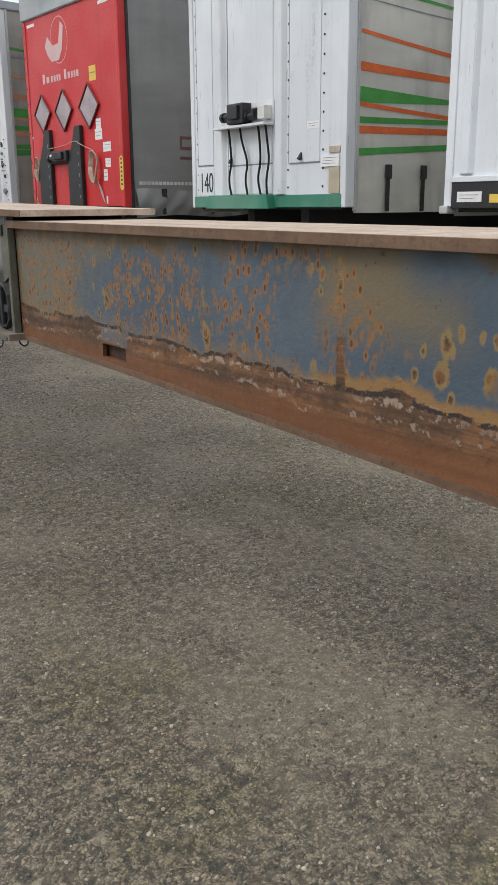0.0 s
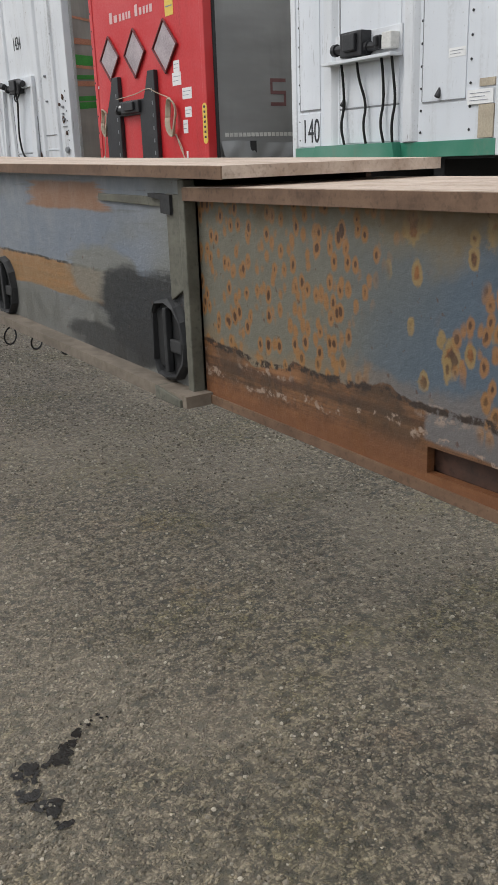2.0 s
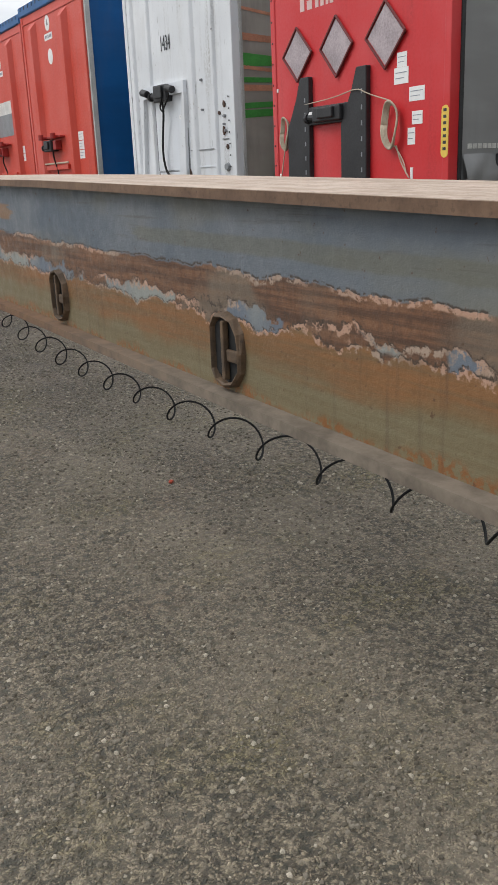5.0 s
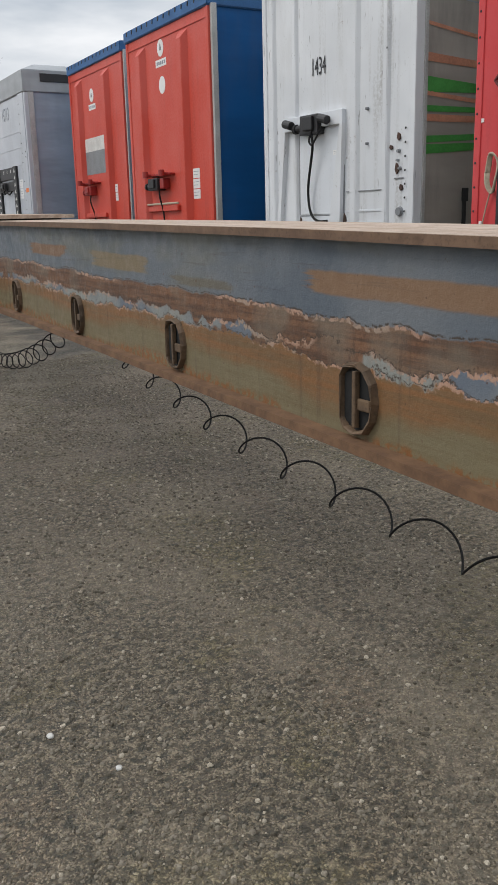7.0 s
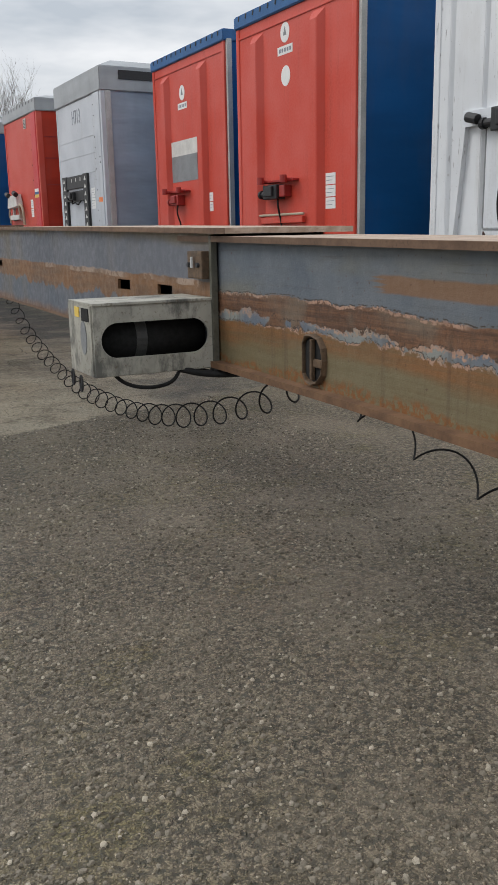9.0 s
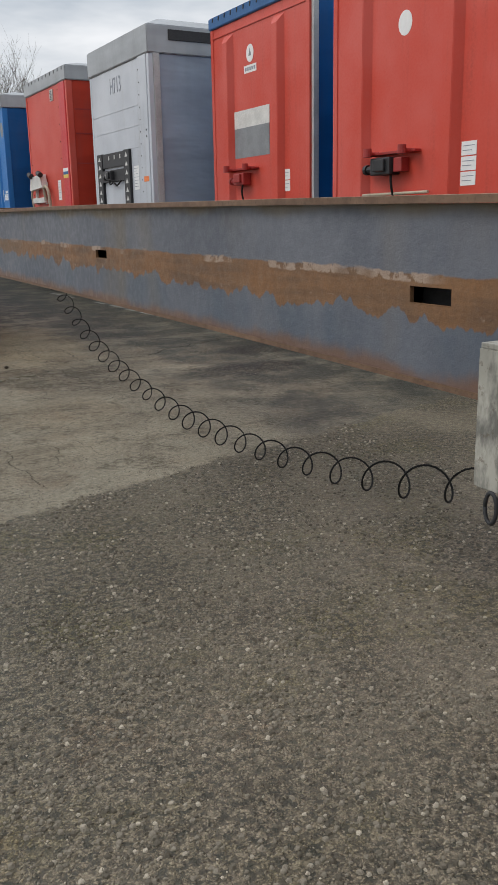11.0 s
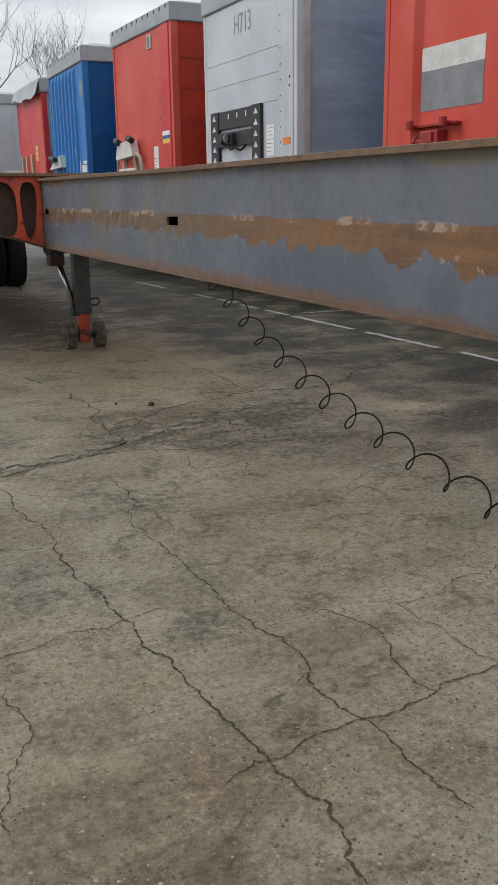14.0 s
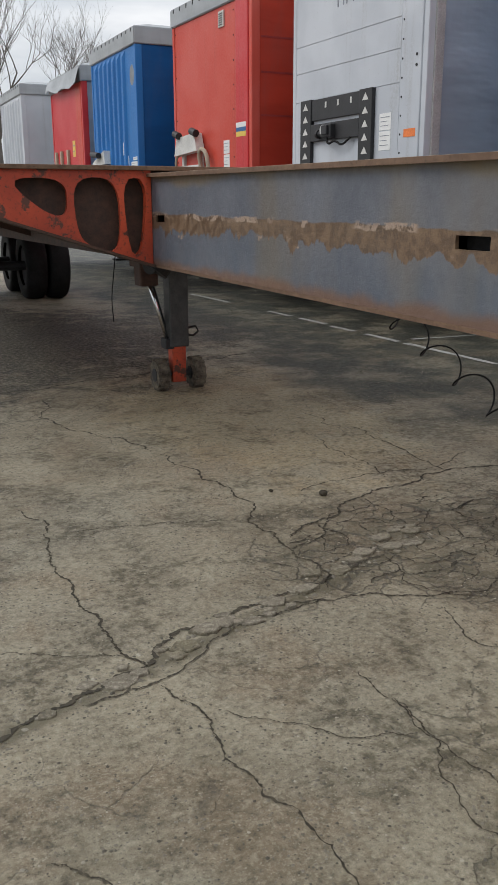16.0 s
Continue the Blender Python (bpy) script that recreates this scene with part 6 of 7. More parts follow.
part("front_plate", bm, M_BOX, air_box)
bm = bmesh.new()
box(bm, XA - 0.004, XB, YA - 0.006, YB, ZB - 0.006, ZB + 0.004, 0.002)
part("top_plate", bm, M_BOX, air_box)
bm = bmesh.new()
box(bm, XA, XB, YA + 0.012, YB, ZA - 0.004, ZA + 0.006)
part("bottom_plate", bm, M_BOX, air_box)
bm = bmesh.new()
box(bm, XA - 0.006, XA + 0.006, YA + 0.012, YB, ZA, ZB - 0.006)
side_plate = part("side_plate", bm, M_BOX, air_box)
for name, y, z, ry, rz, mat in (("opening", YA + 0.10, 1.055, 0.035, 0.06, M_STK_GREY),):
    bm = bmesh.new()
    prism(bm, [(y + ry * math.cos(a), z + rz * math.sin(a)) for a in [2 * math.pi * i / 24 for i in range(24)]], XA - 0.008, XA - 0.005)
    part(name, bm, mat, side_plate)
boxpart("sticker", (XA - 0.009, XA - 0.006, YA + 0.14, YA + 0.19, 1.125, 1.16), M_YELLOW, side_plate)
# flat black plate painted as the dark of a hole
boxpart("notch_shade", (XA - 0.009, XA - 0.006, YA + 0.03, YA + 0.11, 1.115, 1.16), M_HOLLOW_SHADE, side_plate)
bm = bmesh.new()
box(bm, XA + 0.006, XB, YB - 0.012, YB, ZA, ZB)
part("back_plate", bm, M_BOX, air_box)
bm = bmesh.new()
rod(bm, (XA + 0.03, 11.64, 1.045), (XB - 0.01, 11.64, 1.045), 0.085, 24)
tank = part("air_tank", bm, M_RUBBER, air_box, "black air tank", smooth=True)
for x in (0.88,):
    bm = bmesh.new()
    rod(bm, (x - 0.02, 11.64, 1.045), (x + 0.02, 11.64, 1.045), 0.089, 24)
    part("tank_strap", bm, M_GREY_TUBE, tank)
for y, z in ((11.72, 0.90), (11.62, 0.89)):
    bm = bmesh.new()
    tube(bm, [(XA - 0.02, y + 0.014 * math.cos(a), z + 0.028 * math.sin(a)) for a in [2 * math.pi * i / 14 for i in range(15)]], 0.004, 6)
    part("drain_ring", bm, M_DARK, air_box, smooth=True)


def loose_cable(name, pts, r, label=""):
    ob = cable(TRAILER, pts, r, M_RUBBER, name)
    if label:
        tagged(ob, label)
    return ob


loose_cable("air_line", [(0.76, 11.56, 0.93), (0.80, 11.53, 0.885), (0.88, 11.50, 0.868), (0.97, 11.50, 0.88), (1.01, 11.52, 0.925)], 0.007)
loose_cable("air_line", [(1.01, 11.52, 0.925), (1.08, 11.46, 0.908), (1.18, 11.42, 0.903), (1.30, 11.40, 0.912)], 0.012)
loose_cable("air_line", [(1.05, 11.60, 0.92), (1.15, 11.46, 0.900), (1.35, 11.36, 0.905)], 0.010)
bm = bmesh.new()
box(bm, 1.105, 1.145, 11.515, 11.645, 1.245, 1.345, 0.006)
cover = part("junction_cover", bm, M_CAST, TRAILER, "rusty box cover bolted to the beam")
for y in (11.54, 11.62):
    bm = bmesh.new()
    rod(bm, (1.095, y, 1.295), (1.106, y, 1.295), 0.009, 10)
    part("bolt", bm, M_DARK, cover)
bm = bmesh.new()
rod(bm, (1.095, 11.58, 1.285), (1.095, 11.58, 1.325), 0.006, 8)
part("latch", bm, M_STEEL, cover)
bm = bmesh.new()
box(bm, 1.13, 1.60, 11.46, 11.52, 0.90, 0.925, 0.004)
part("mouth_plate", bm, M_DARK, TRAILER)


def coil_hose(name, rail, turns, radius, r, label):
    """A springy coiled line along rail, a list of (x, y, z) points; turns tells how many rounds are done at some y."""
    pts = [Vector(p) for p in rail]
    for _ in range(3):
        q = [pts[0]]
        for a, b in zip(pts, pts[1:]):
            q += [a.lerp(b, 0.25), a.lerp(b, 0.75)]
        pts = q + [pts[-1]]
    rx, ry, rz = ([p[i] for p in pts] for i in range(3))
    ty, tn = [k[0] for k in turns], [k[1] for k in turns]
    count = np.arange(np.interp(ry[0], ty, tn), np.interp(ry[-1], ty, tn), 1 / 22)
    out = []
    for c in count:
        y = float(np.interp(c, tn, ty))
        a = 2 * math.pi * c - math.pi / 2
        rr = radius * (0.96 + 0.06 * math.sin(c * 0.8) + 0.03 * math.sin(c * 2.9))
        slope = (np.interp(y + 0.1, ry, rz) - np.interp(y - 0.1, ry, rz)) / 0.2
        up = Vector((0, -slope, 1)).normalized()
        out.append(Vector((np.interp(y, ry, rx), y, np.interp(y, ry, rz))) + rr * (math.cos(a) * Vector((1, 0, 0)) + math.sin(a) * up))
    bm = bmesh.new()
    tube(bm, out, r, 6)
    return part(name, bm, M_RUBBER, TRAILER, label, smooth=True)


coil_hose("coiled_hose", [(1.85 - 0.4 * max(0.0, 4.4 - y), y, z) for y, z in ((3.3, 0.80), (3.8, 0.70), (4.4, 0.58), (5.1, 0.475), (5.73, 0.42), (6.4, 0.372), (7.2, 0.350), (8.0, 0.340), (8.66, 0.350), (9.38, 0.378), (10.1, 0.442), (10.83, 0.532), (11.2, 0.595), (11.7, 0.72), (12.2, 0.86), (12.5, 0.97))],
          [(3.3, -6.6), (5.73, 0), (7.97, 6), (11.2, 15), (12.5, 18.5)], 0.060, 0.0042, "stretched black coiled air hose under the beam")
coil_hose("coiled_hose", [(1.54 + 0.05 * (y - 8.0), y, z) for y, z in ((11.45, 0.92), (11.75, 0.80), (12.25, 0.61), (12.85, 0.45), (13.45, 0.32), (14.0, 0.23), (14.6, 0.16), (15.2, 0.118), (15.8, 0.092), (16.3, 0.095), (16.8, 0.125), (17.3, 0.172), (17.8, 0.235), (18.3, 0.32), (18.7, 0.415), (19.0, 0.51), (19.25, 0.60), (20.0, 0.86), (20.5, 1.02))],
          [(11.4, -13), (12.25, -10), (13.43, -6), (15.10, 0), (16.24, 4), (17.14, 7), (18.03, 10), (18.97, 13), (19.23, 14), (20.7, 19)], 0.070, 0.0045, "sagging black coiled air hose under the beam")

# red cross beam and deck of the rear bogie
YO = 20.9
bogie = new("rear_bogie")
bogie.parent = TRAILER
tagged(bogie, "worn orange-red rear bogie deck with a pierced cross beam")


def zlow(x):
    return 1.045 + 0.318 * (1.12 - x)


def plate(pts):
    bm = bmesh.new()
    prism(bm, pts, YO, YO + 0.016, "y")
    return bm


XL = 0.10


def along(poly, c, a):
    """Where the ray from c at angle a leaves the polygon."""
    dx, dz = math.cos(a), math.sin(a)
    best = None
    for p, q in zip(poly, poly[1:] + poly[:1]):
        ex, ez = q[0] - p[0], q[1] - p[1]
        den = dx * ez - dz * ex
        if abs(den) < 1e-9:
            continue
        t_ = ((p[0] - c[0]) * ez - (p[1] - c[1]) * ex) / den
        u_ = ((p[0] - c[0]) * dz - (p[1] - c[1]) * dx) / den
        if t_ > 0 and -1e-6 <= u_ <= 1 + 1e-6:
            best = t_ if best is None else max(best, t_)
    return (c[0] + best * dx, c[1] + best * dz)


def rounded(poly, k=3):
    for _ in range(k):
        out = []
        for p, q in zip(poly, poly[1:] + poly[:1]):
            out += [(p[0] * 0.78 + q[0] * 0.22, p[1] * 0.78 + q[1] * 0.22), (p[0] * 0.22 + q[0] * 0.78, p[1] * 0.22 + q[1] * 0.78)]
        poly = out
    return poly


def pierced(nm, outer, hole, rim):
    """A plate with a rounded opening, its edge turned inwards."""
    hole = rounded(hole)
    c = (sum(p[0] for p in hole) / len(hole), sum(p[1] for p in hole) / len(hole))
    angles = sorted([2 * math.pi * i / 40 for i in range(40)] + [math.atan2(p[1] - c[1], p[0] - c[0]) % (2 * math.pi) for p in outer])
    bm = bmesh.new()
    rings = []
    for poly, y in ((outer, YO + 0.016), (outer, YO), (hole, YO), (hole, YO + rim)):
        rings.append([bm.verts.new((p[0], y, p[1])) for p in (along(poly, c, a) for a in angles)])
    n = len(angles)
    for p, q in zip(rings, rings[1:]):
        for i in range(n):
            bm.faces.new((p[i], p[(i + 1) % n], q[(i + 1) % n], q[i]))
    return part(nm, bm, M_ORANGE_RED, bogie)


pierced("pierced_plate", [(XL, zlow(XL)), (0.66, zlow(0.66)), (0.66, 1.57), (XL, 1.57)], [(0.30, 1.525), (0.645, 1.525), (0.645, 1.315), (0.52, 1.335)], 0.03)
pierced("pierced_plate", [(0.66, zlow(0.66)), (0.955, zlow(0.955)), (0.955, 1.57), (0.66, 1.57)], [(0.675, 1.53), (0.948, 1.53), (0.948, 1.115), (0.80, 1.13), (0.695, 1.21)], 0.03)
pierced("pierced_plate", [(0.955, zlow(0.955)), (1.14, zlow(1.14)), (1.14, 1.57), (0.955, 1.57)], [(0.962, 1.53), (1.12, 1.53), (1.08, 1.10), (1.00, 1.085)], 0.05)
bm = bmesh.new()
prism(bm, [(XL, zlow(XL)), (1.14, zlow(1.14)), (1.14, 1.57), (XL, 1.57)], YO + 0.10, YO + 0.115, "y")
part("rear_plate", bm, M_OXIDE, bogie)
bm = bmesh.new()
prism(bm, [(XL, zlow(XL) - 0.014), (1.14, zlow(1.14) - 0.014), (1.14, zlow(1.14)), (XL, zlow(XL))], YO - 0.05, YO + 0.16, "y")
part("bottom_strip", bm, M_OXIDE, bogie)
bm = bmesh.new()
box(bm, XL - 0.03, 2.66, YO - 0.03, 31.5, 1.570, 1.595, 0.004)
part("deck", bm, M_FLANGE_DARK, bogie)
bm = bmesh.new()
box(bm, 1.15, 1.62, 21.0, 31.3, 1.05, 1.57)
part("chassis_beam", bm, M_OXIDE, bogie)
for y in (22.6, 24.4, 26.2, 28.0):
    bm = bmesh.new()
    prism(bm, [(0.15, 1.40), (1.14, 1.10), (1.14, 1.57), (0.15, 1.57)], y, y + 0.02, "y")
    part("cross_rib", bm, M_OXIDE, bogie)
bm = bmesh.new()
box(bm, 0.12, 0.15, YO + 0.12, 31.4, 1.42, 1.57, 0.004)
part("side_rail", bm, M_ORANGE_RED, bogie)


def bogie_wheel(x, y):
    """A tyre on its rim, axle along x."""
    prof = [(0.30, -0.14), (0.40, -0.155), (0.47, -0.145), (0.495, -0.115), (0.50, 0.0), (0.495, 0.115), (0.47, 0.145), (0.40, 0.155), (0.30, 0.14)]
    bm = bmesh.new()
    n = 40
    rings = [[bm.verts.new((x + w, y + rr * math.cos(2 * math.pi * k / n), 0.5 + rr * math.sin(2 * math.pi * k / n))) for k in range(n)] for rr, w in prof]
    for a, b in zip(rings, rings[1:]):
        for k in range(n):
            bm.faces.new((a[k], a[(k + 1) % n], b[(k + 1) % n], b[k]))
    wheel = part("tyre", bm, M_RUBBER, bogie, smooth=True)
    bm = bmesh.new()
    rod(bm, (x - 0.10, y, 0.5), (x + 0.10, y, 0.5), 0.30, 28)
    part("rim", bm, M_DARK, wheel)


for y in (29.5, 30.8):
    for x in (0.32, 0.66, 2.15, 2.49):
        bogie_wheel(x, y)
    bm = bmesh.new()
    rod(bm, (0.3, y, 0.5), (2.5, y, 0.5), 0.07, 14)
    box(bm, 1.2, 1.5, y - 0.2, y + 0.2, 0.5, 1.06, 0.02)
    part("axle", bm, M_DARK, bogie)
loose_cable("brake_line", [(1.0, 21.2, 1.10), (0.995, 21.25, 0.95), (0.99, 21.3, 0.80), (1.0, 21.3, 0.66)], 0.003)
loose_cable("brake_line", [(1.2, 26.5, 1.05), (1.05, 26.8, 0.7), (1.15, 27.4, 0.55), (1.3, 27.9, 1.05)], 0.012)

# landing leg with its pair of small wheels
leg = new("support_leg")
leg.parent = TRAILER
tagged(leg, "grey telescopic support leg with red foot and two small wheels")
LX, LY = 1.74, 22.15
bm = bmesh.new()
box(bm, LX - 0.075, LX + 0.075, LY - 0.07, LY + 0.07, 0.335, 1.10, 0.012)
part("outer_tube", bm, M_GREY_TUBE, leg)
bm = bmesh.new()
box(bm, LX - 0.055, LX + 0.055, LY - 0.05, LY + 0.05, 0.06, 0.36, 0.008)
part("inner_tube", bm, M_ORANGE_RED, leg)
bm = bmesh.new()
rod(bm, (LX - 0.16, LY, 0.12), (LX + 0.17, LY, 0.12), 0.022, 12)
part("axle", bm, M_DARK, leg)
for x in (LX - 0.165, LX + 0.125):
    bm = bmesh.new()
    for rr, a, b in ((0.12, 0.0, 0.085),):
        rod(bm, (x - 0.02, LY, 0.12), (x + 0.07, LY, 0.12), rr, 26)
    bmesh.ops.bevel(bm, geom=[e for e in bm.edges if abs(e.verts[0].co.x - e.verts[1].co.x) < 1e-5], offset=0.014, segments=2, affect="EDGES")
    for k in range(13):
        for side in (0, 1):
            a = 2 * math.pi * (k + 0.5 * side) / 13
            turn = Matrix.Translation((0, LY, 0.12)) @ Matrix.Rotation(a, 4, "X") @ Matrix.Translation((0, -LY, -0.12))
            bmesh.ops.transform(bm, matrix=turn, verts=box(bm, x - 0.018 + 0.044 * side, x + 0.022 + 0.044 * side, LY - 0.014, LY + 0.014, 0.232, 0.246))
    w = part("wheel", bm, M_CLAY, leg, "mud-caked solid wheel", smooth=False)
    bm = bmesh.new()
    rod(bm, (x - 0.025, LY, 0.12), (x + 0.075, LY, 0.12), 0.05, 18)
    part("hub", bm, M_DARK, w)
bm = bmesh.new()
rod(bm, (1.52, LY - 0.02, 0.84), (1.665, LY - 0.02, 0.36), 0.016, 12)
part("ram_rod", bm, M_CHROME, leg, "bright chromed ram rod", smooth=True)
bm = bmesh.new()
rod(bm, (1.555, LY + 0.05, 0.84), (1.69, LY + 0.05, 0.36), 0.020, 12)
part("ram_body", bm, M_DARK, leg, smooth=True)
bm = bmesh.new()
box(bm, 1.44, 1.58, LY - 0.08, LY + 0.08, 0.80, 1.06, 0.02)
part("ram_mount", bm, M_OXIDE, leg)
bm = bmesh.new()
box(bm, 1.63, 1.70, LY - 0.06, LY + 0.06, 0.32, 0.40, 0.012)
part("ram_eye", bm, M_DARK, leg)
bm = bmesh.new()
tube(bm, [(LX + 0.075, LY - 0.02, 0.47), (LX + 0.15, LY - 0.02, 0.48), (LX + 0.17, LY - 0.02, 0.44), (LX + 0.13, LY - 0.02, 0.41), (LX + 0.075, LY - 0.02, 0.42)], 0.009, 8)
part("handle", bm, M_DARK, leg)
bm = bmesh.new()
box(bm, 1.46, 1.98, LY - 0.25, LY + 0.25, 0.93, 1.06, 0.015)
part("mount_plate", bm, M_OXIDE, leg)
bm = bmesh.new()
rod(bm, (1.25, 21.3, 1.0), (1.50, 21.5, 1.0), 0.05, 14)
rod(bm, (1.30, 21.3, 0.96), (1.36, 21.3, 1.04), 0.07, 14)
part("valve", bm, M_DARK, TRAILER)

# ---------------------------------------------------------------- marks on the yard


def worn_line(name, xa, ya, xb, yb, wide, gaps, seed):
    """A painted line on the ground, worn into uneven pieces."""
    rng = random.Random(seed)
    bm = bmesh.new()
    a, b = Vector((xa, ya, 0)), Vector((xb, yb, 0))
    d = (b - a).normalized()
    s = Vector((-d.y, d.x, 0))
    n = int((b - a).length / 0.12)
    rows = []
    for i in range(n + 1):
        p = a.lerp(b, i / n)
        w = wide / 2
        rows.append((bm.verts.new(p + s * w * rng.uniform(0.6, 1.1) + Vector((0, 0, 0.004))), bm.verts.new(p - s * w * rng.uniform(0.6, 1.1) + Vector((0, 0, 0.004)))))
    for i in range(n):
        f = i / n
        if not any(g0 < f < g1 for g0, g1 in gaps):
            bm.faces.new((rows[i][0], rows[i + 1][0], rows[i + 1][1], rows[i][1]))
    bmesh.ops.delete(bm, geom=[v for v in bm.verts if not v.link_faces], context="VERTS")
    ob = part(name, bm, M_LINE)
    tagged(ob, "worn white parking line painted on the concrete", "line marking", kind="structure")


worn_line("line_marking", 4.68, 20.4, 4.62, 24.7, 0.085, [(0.28, 0.33), (0.63, 0.68), (0.80, 0.86)], 1)
worn_line("line_marking", 4.66, 24.9, 4.55, 29.0, 0.085, [(0.12, 0.2), (0.35, 0.62)], 2)
worn_line("line_marking", 4.85, 23.43, 6.4, 23.30, 0.075, [(0.5, 0.56)], 3)
worn_line("line_marking", 4.75, 16.3, 4.70, 20.1, 0.08, [(0.1, 0.3), (0.5, 0.62)], 4)

CRACK_RNG = random.Random(11)


def crack(pts, wide, depth=6):
    """A jagged crack through the concrete, halved again and again between its turning points."""
    pts = [Vector((x, y, 0)) for x, y in pts]
    amp = 0.10
    for _ in range(depth):
        q = [pts[0]]
        for a, b in zip(pts, pts[1:]):
            d = b - a
            q += [(a + b) / 2 + Vector((-d.y, d.x, 0)) * CRACK_RNG.uniform(-amp, amp) * 1.6, b]
        pts = q
    bm = bmesh.new()
    rows = []
    for i, p in enumerate(pts):
        d = (pts[min(i + 1, len(pts) - 1)] - pts[max(i - 1, 0)]).normalized()
        s = Vector((-d.y, d.x, 0))
        w = 0.75 * wide * CRACK_RNG.uniform(0.1, 1.25) * (0.3 + 0.7 * min(1, min(i, len(pts) - 1 - i) / 5))
        rows.append([bm.verts.new(p + s * w * k + Vector((0, 0, 0.0035))) for k in (-0.5, 0.5)])
    for a, b in zip(rows, rows[1:]):
        bm.faces.new((a[0], b[0], b[1], a[1]))
    part("crack", bm, M_CRACK, ground)


# the wide double crack across the slab and its branches towards the line marking
crack([(-1.4, 17.6), (-0.26, 18.09), (0.15, 18.24), (0.58, 18.48), (0.98, 18.56), (1.32, 18.67)], 0.024)
crack([(-0.08, 18.11), (0.12, 18.13), (0.37, 18.26), (0.65, 18.39), (0.90, 18.42)], 0.011)
crack([(0.67, 18.46), (1.18, 18.31), (1.43, 18.22), (1.70, 18.27), (2.12, 18.25)], 0.013)
crack([(1.06, 19.00), (1.25, 19.11), (1.56, 19.30), (2.02, 19.40), (2.60, 19.42)], 0.020)
crack([(2.70, 19.42), (3.25, 19.68), (3.93, 20.03), (4.83, 20.39)], 0.028)
# the long crack towards the asphalt
crack([(0.16, 18.12), (0.20, 17.69), (0.25, 17.10), (0.28, 16.70), (0.33, 16.36)], 0.011)
crack([(0.33, 16.36), (0.36, 16.00), (0.39, 15.67), (0.42, 15.39), (0.40, 15.07)], 0.012)
crack([(-0.5, 16.2), (-0.11, 16.34), (0.14, 16.41), (0.35, 16.42), (0.48, 16.43)], 0.007)
crack([(0.27, 15.49), (0.48, 15.53), (0.71, 15.57), (0.97, 15.59), (1.3, 15.66)], 0.008)
crack([(0.73, 17.93), (0.74, 17.54), (0.65, 16.96), (0.66, 16.68), (0.68, 16.27)], 0.008)
crack([(0.68, 16.27), (0.73, 16.07), (0.69, 15.68), (0.71, 15.37), (0.75, 15.15)], 0.009)
crack([(0.93, 16.19), (1.01, 15.88), (0.96, 15.72), (0.97, 15.59)], 0.007)
crack([(1.19, 16.11), (1.21, 15.82), (1.27, 15.60)], 0.006)
crack([(1.19, 16.11), (1.30, 16.10), (1.48, 16.16), (1.8, 16.2)], 0.005)
crack([(-0.23, 15.54), (-0.15, 15.82), (-0.12, 16.17)], 0.006)
crack([(-0.30, 17.54), (-0.17, 17.34), (0.02, 17.27), (0.22, 17.16)], 0.008)
crack([(0.28, 17.91), (0.40, 17.79), (0.53, 17.65), (0.70, 17.59)], 0.006)
crack([(0.74, 17.77), (0.73, 17.58), (0.75, 17.30), (0.75, 17.11)], 0.007)
# cracks beyond the wide one
crack([(0.07, 19.85), (0.10, 19.35), (0.09, 18.90), (0.11, 18.50), (0.16, 18.23)], 0.014)
crack([(-0.6, 18.65), (-0.19, 18.50), (-0.01, 18.39), (0.11, 18.33)], 0.006)
crack([(0.67, 22.19), (0.75, 21.12), (0.95, 20.61), (1.10, 19.70)], 0.018)
crack([(1.10, 19.70), (0.98, 19.25), (1.00, 18.90), (0.95, 18.49)], 0.016)
crack([(0.23, 19.46), (0.50, 19.43), (0.90, 19.32)], 0.009)
crack([(1.00, 18.88), (1.27, 19.06), (1.60, 19.20)], 0.014)
crack([(1.24, 18.17), (1.18, 17.90), (1.32, 17.86), (1.47, 17.93), (1.42, 17.60)], 0.009)
crack([(1.31, 18.65), (1.24, 18.43), (1.28, 18.31), (1.41, 18.18)], 0.009)
crack([(1.41, 18.18), (1.60, 18.26), (1.85, 18.18), (2.4, 18.1)], 0.008)
crack([(1.98, 20.36), (1.94, 19.91), (1.90, 19.53)], 0.011)
crack([(2.22, 21.00), (2.33, 20.37), (2.30, 20.05), (2.26, 19.49)], 0.012)
crack([(1.40, 19.52), (1.65, 19.59), (2.02, 19.60), (2.6, 19.75)], 0.011)
crack([(1.54, 19.03), (1.74, 19.14), (1.95, 19.11)], 0.007)
crack([(-0.8, 22.3), (0.47, 22.55), (0.90, 22.66), (1.68, 22.80), (2.37, 23.20), (3.0, 23.41)], 0.030)
crack([(0.47, 22.58), (0.67, 22.19), (0.40, 21.90)], 0.008)
crack([(1.70, 17.20), (2.30, 17.50), (3.30, 17.30)], 0.006)

# shattered pieces of slab where the large cracks meet
def slab_piece(pts, high):
    bm = bmesh.new()
    prism(bm, pts, -0.002, high, "z")
    bmesh.ops.bevel(bm, geom=[e for e in bm.edges if min(v.co.z for v in e.verts) > 0.001], offset=0.003, segments=1, affect="EDGES")
    part("slab_piece", bm, M_SLAB, ground)


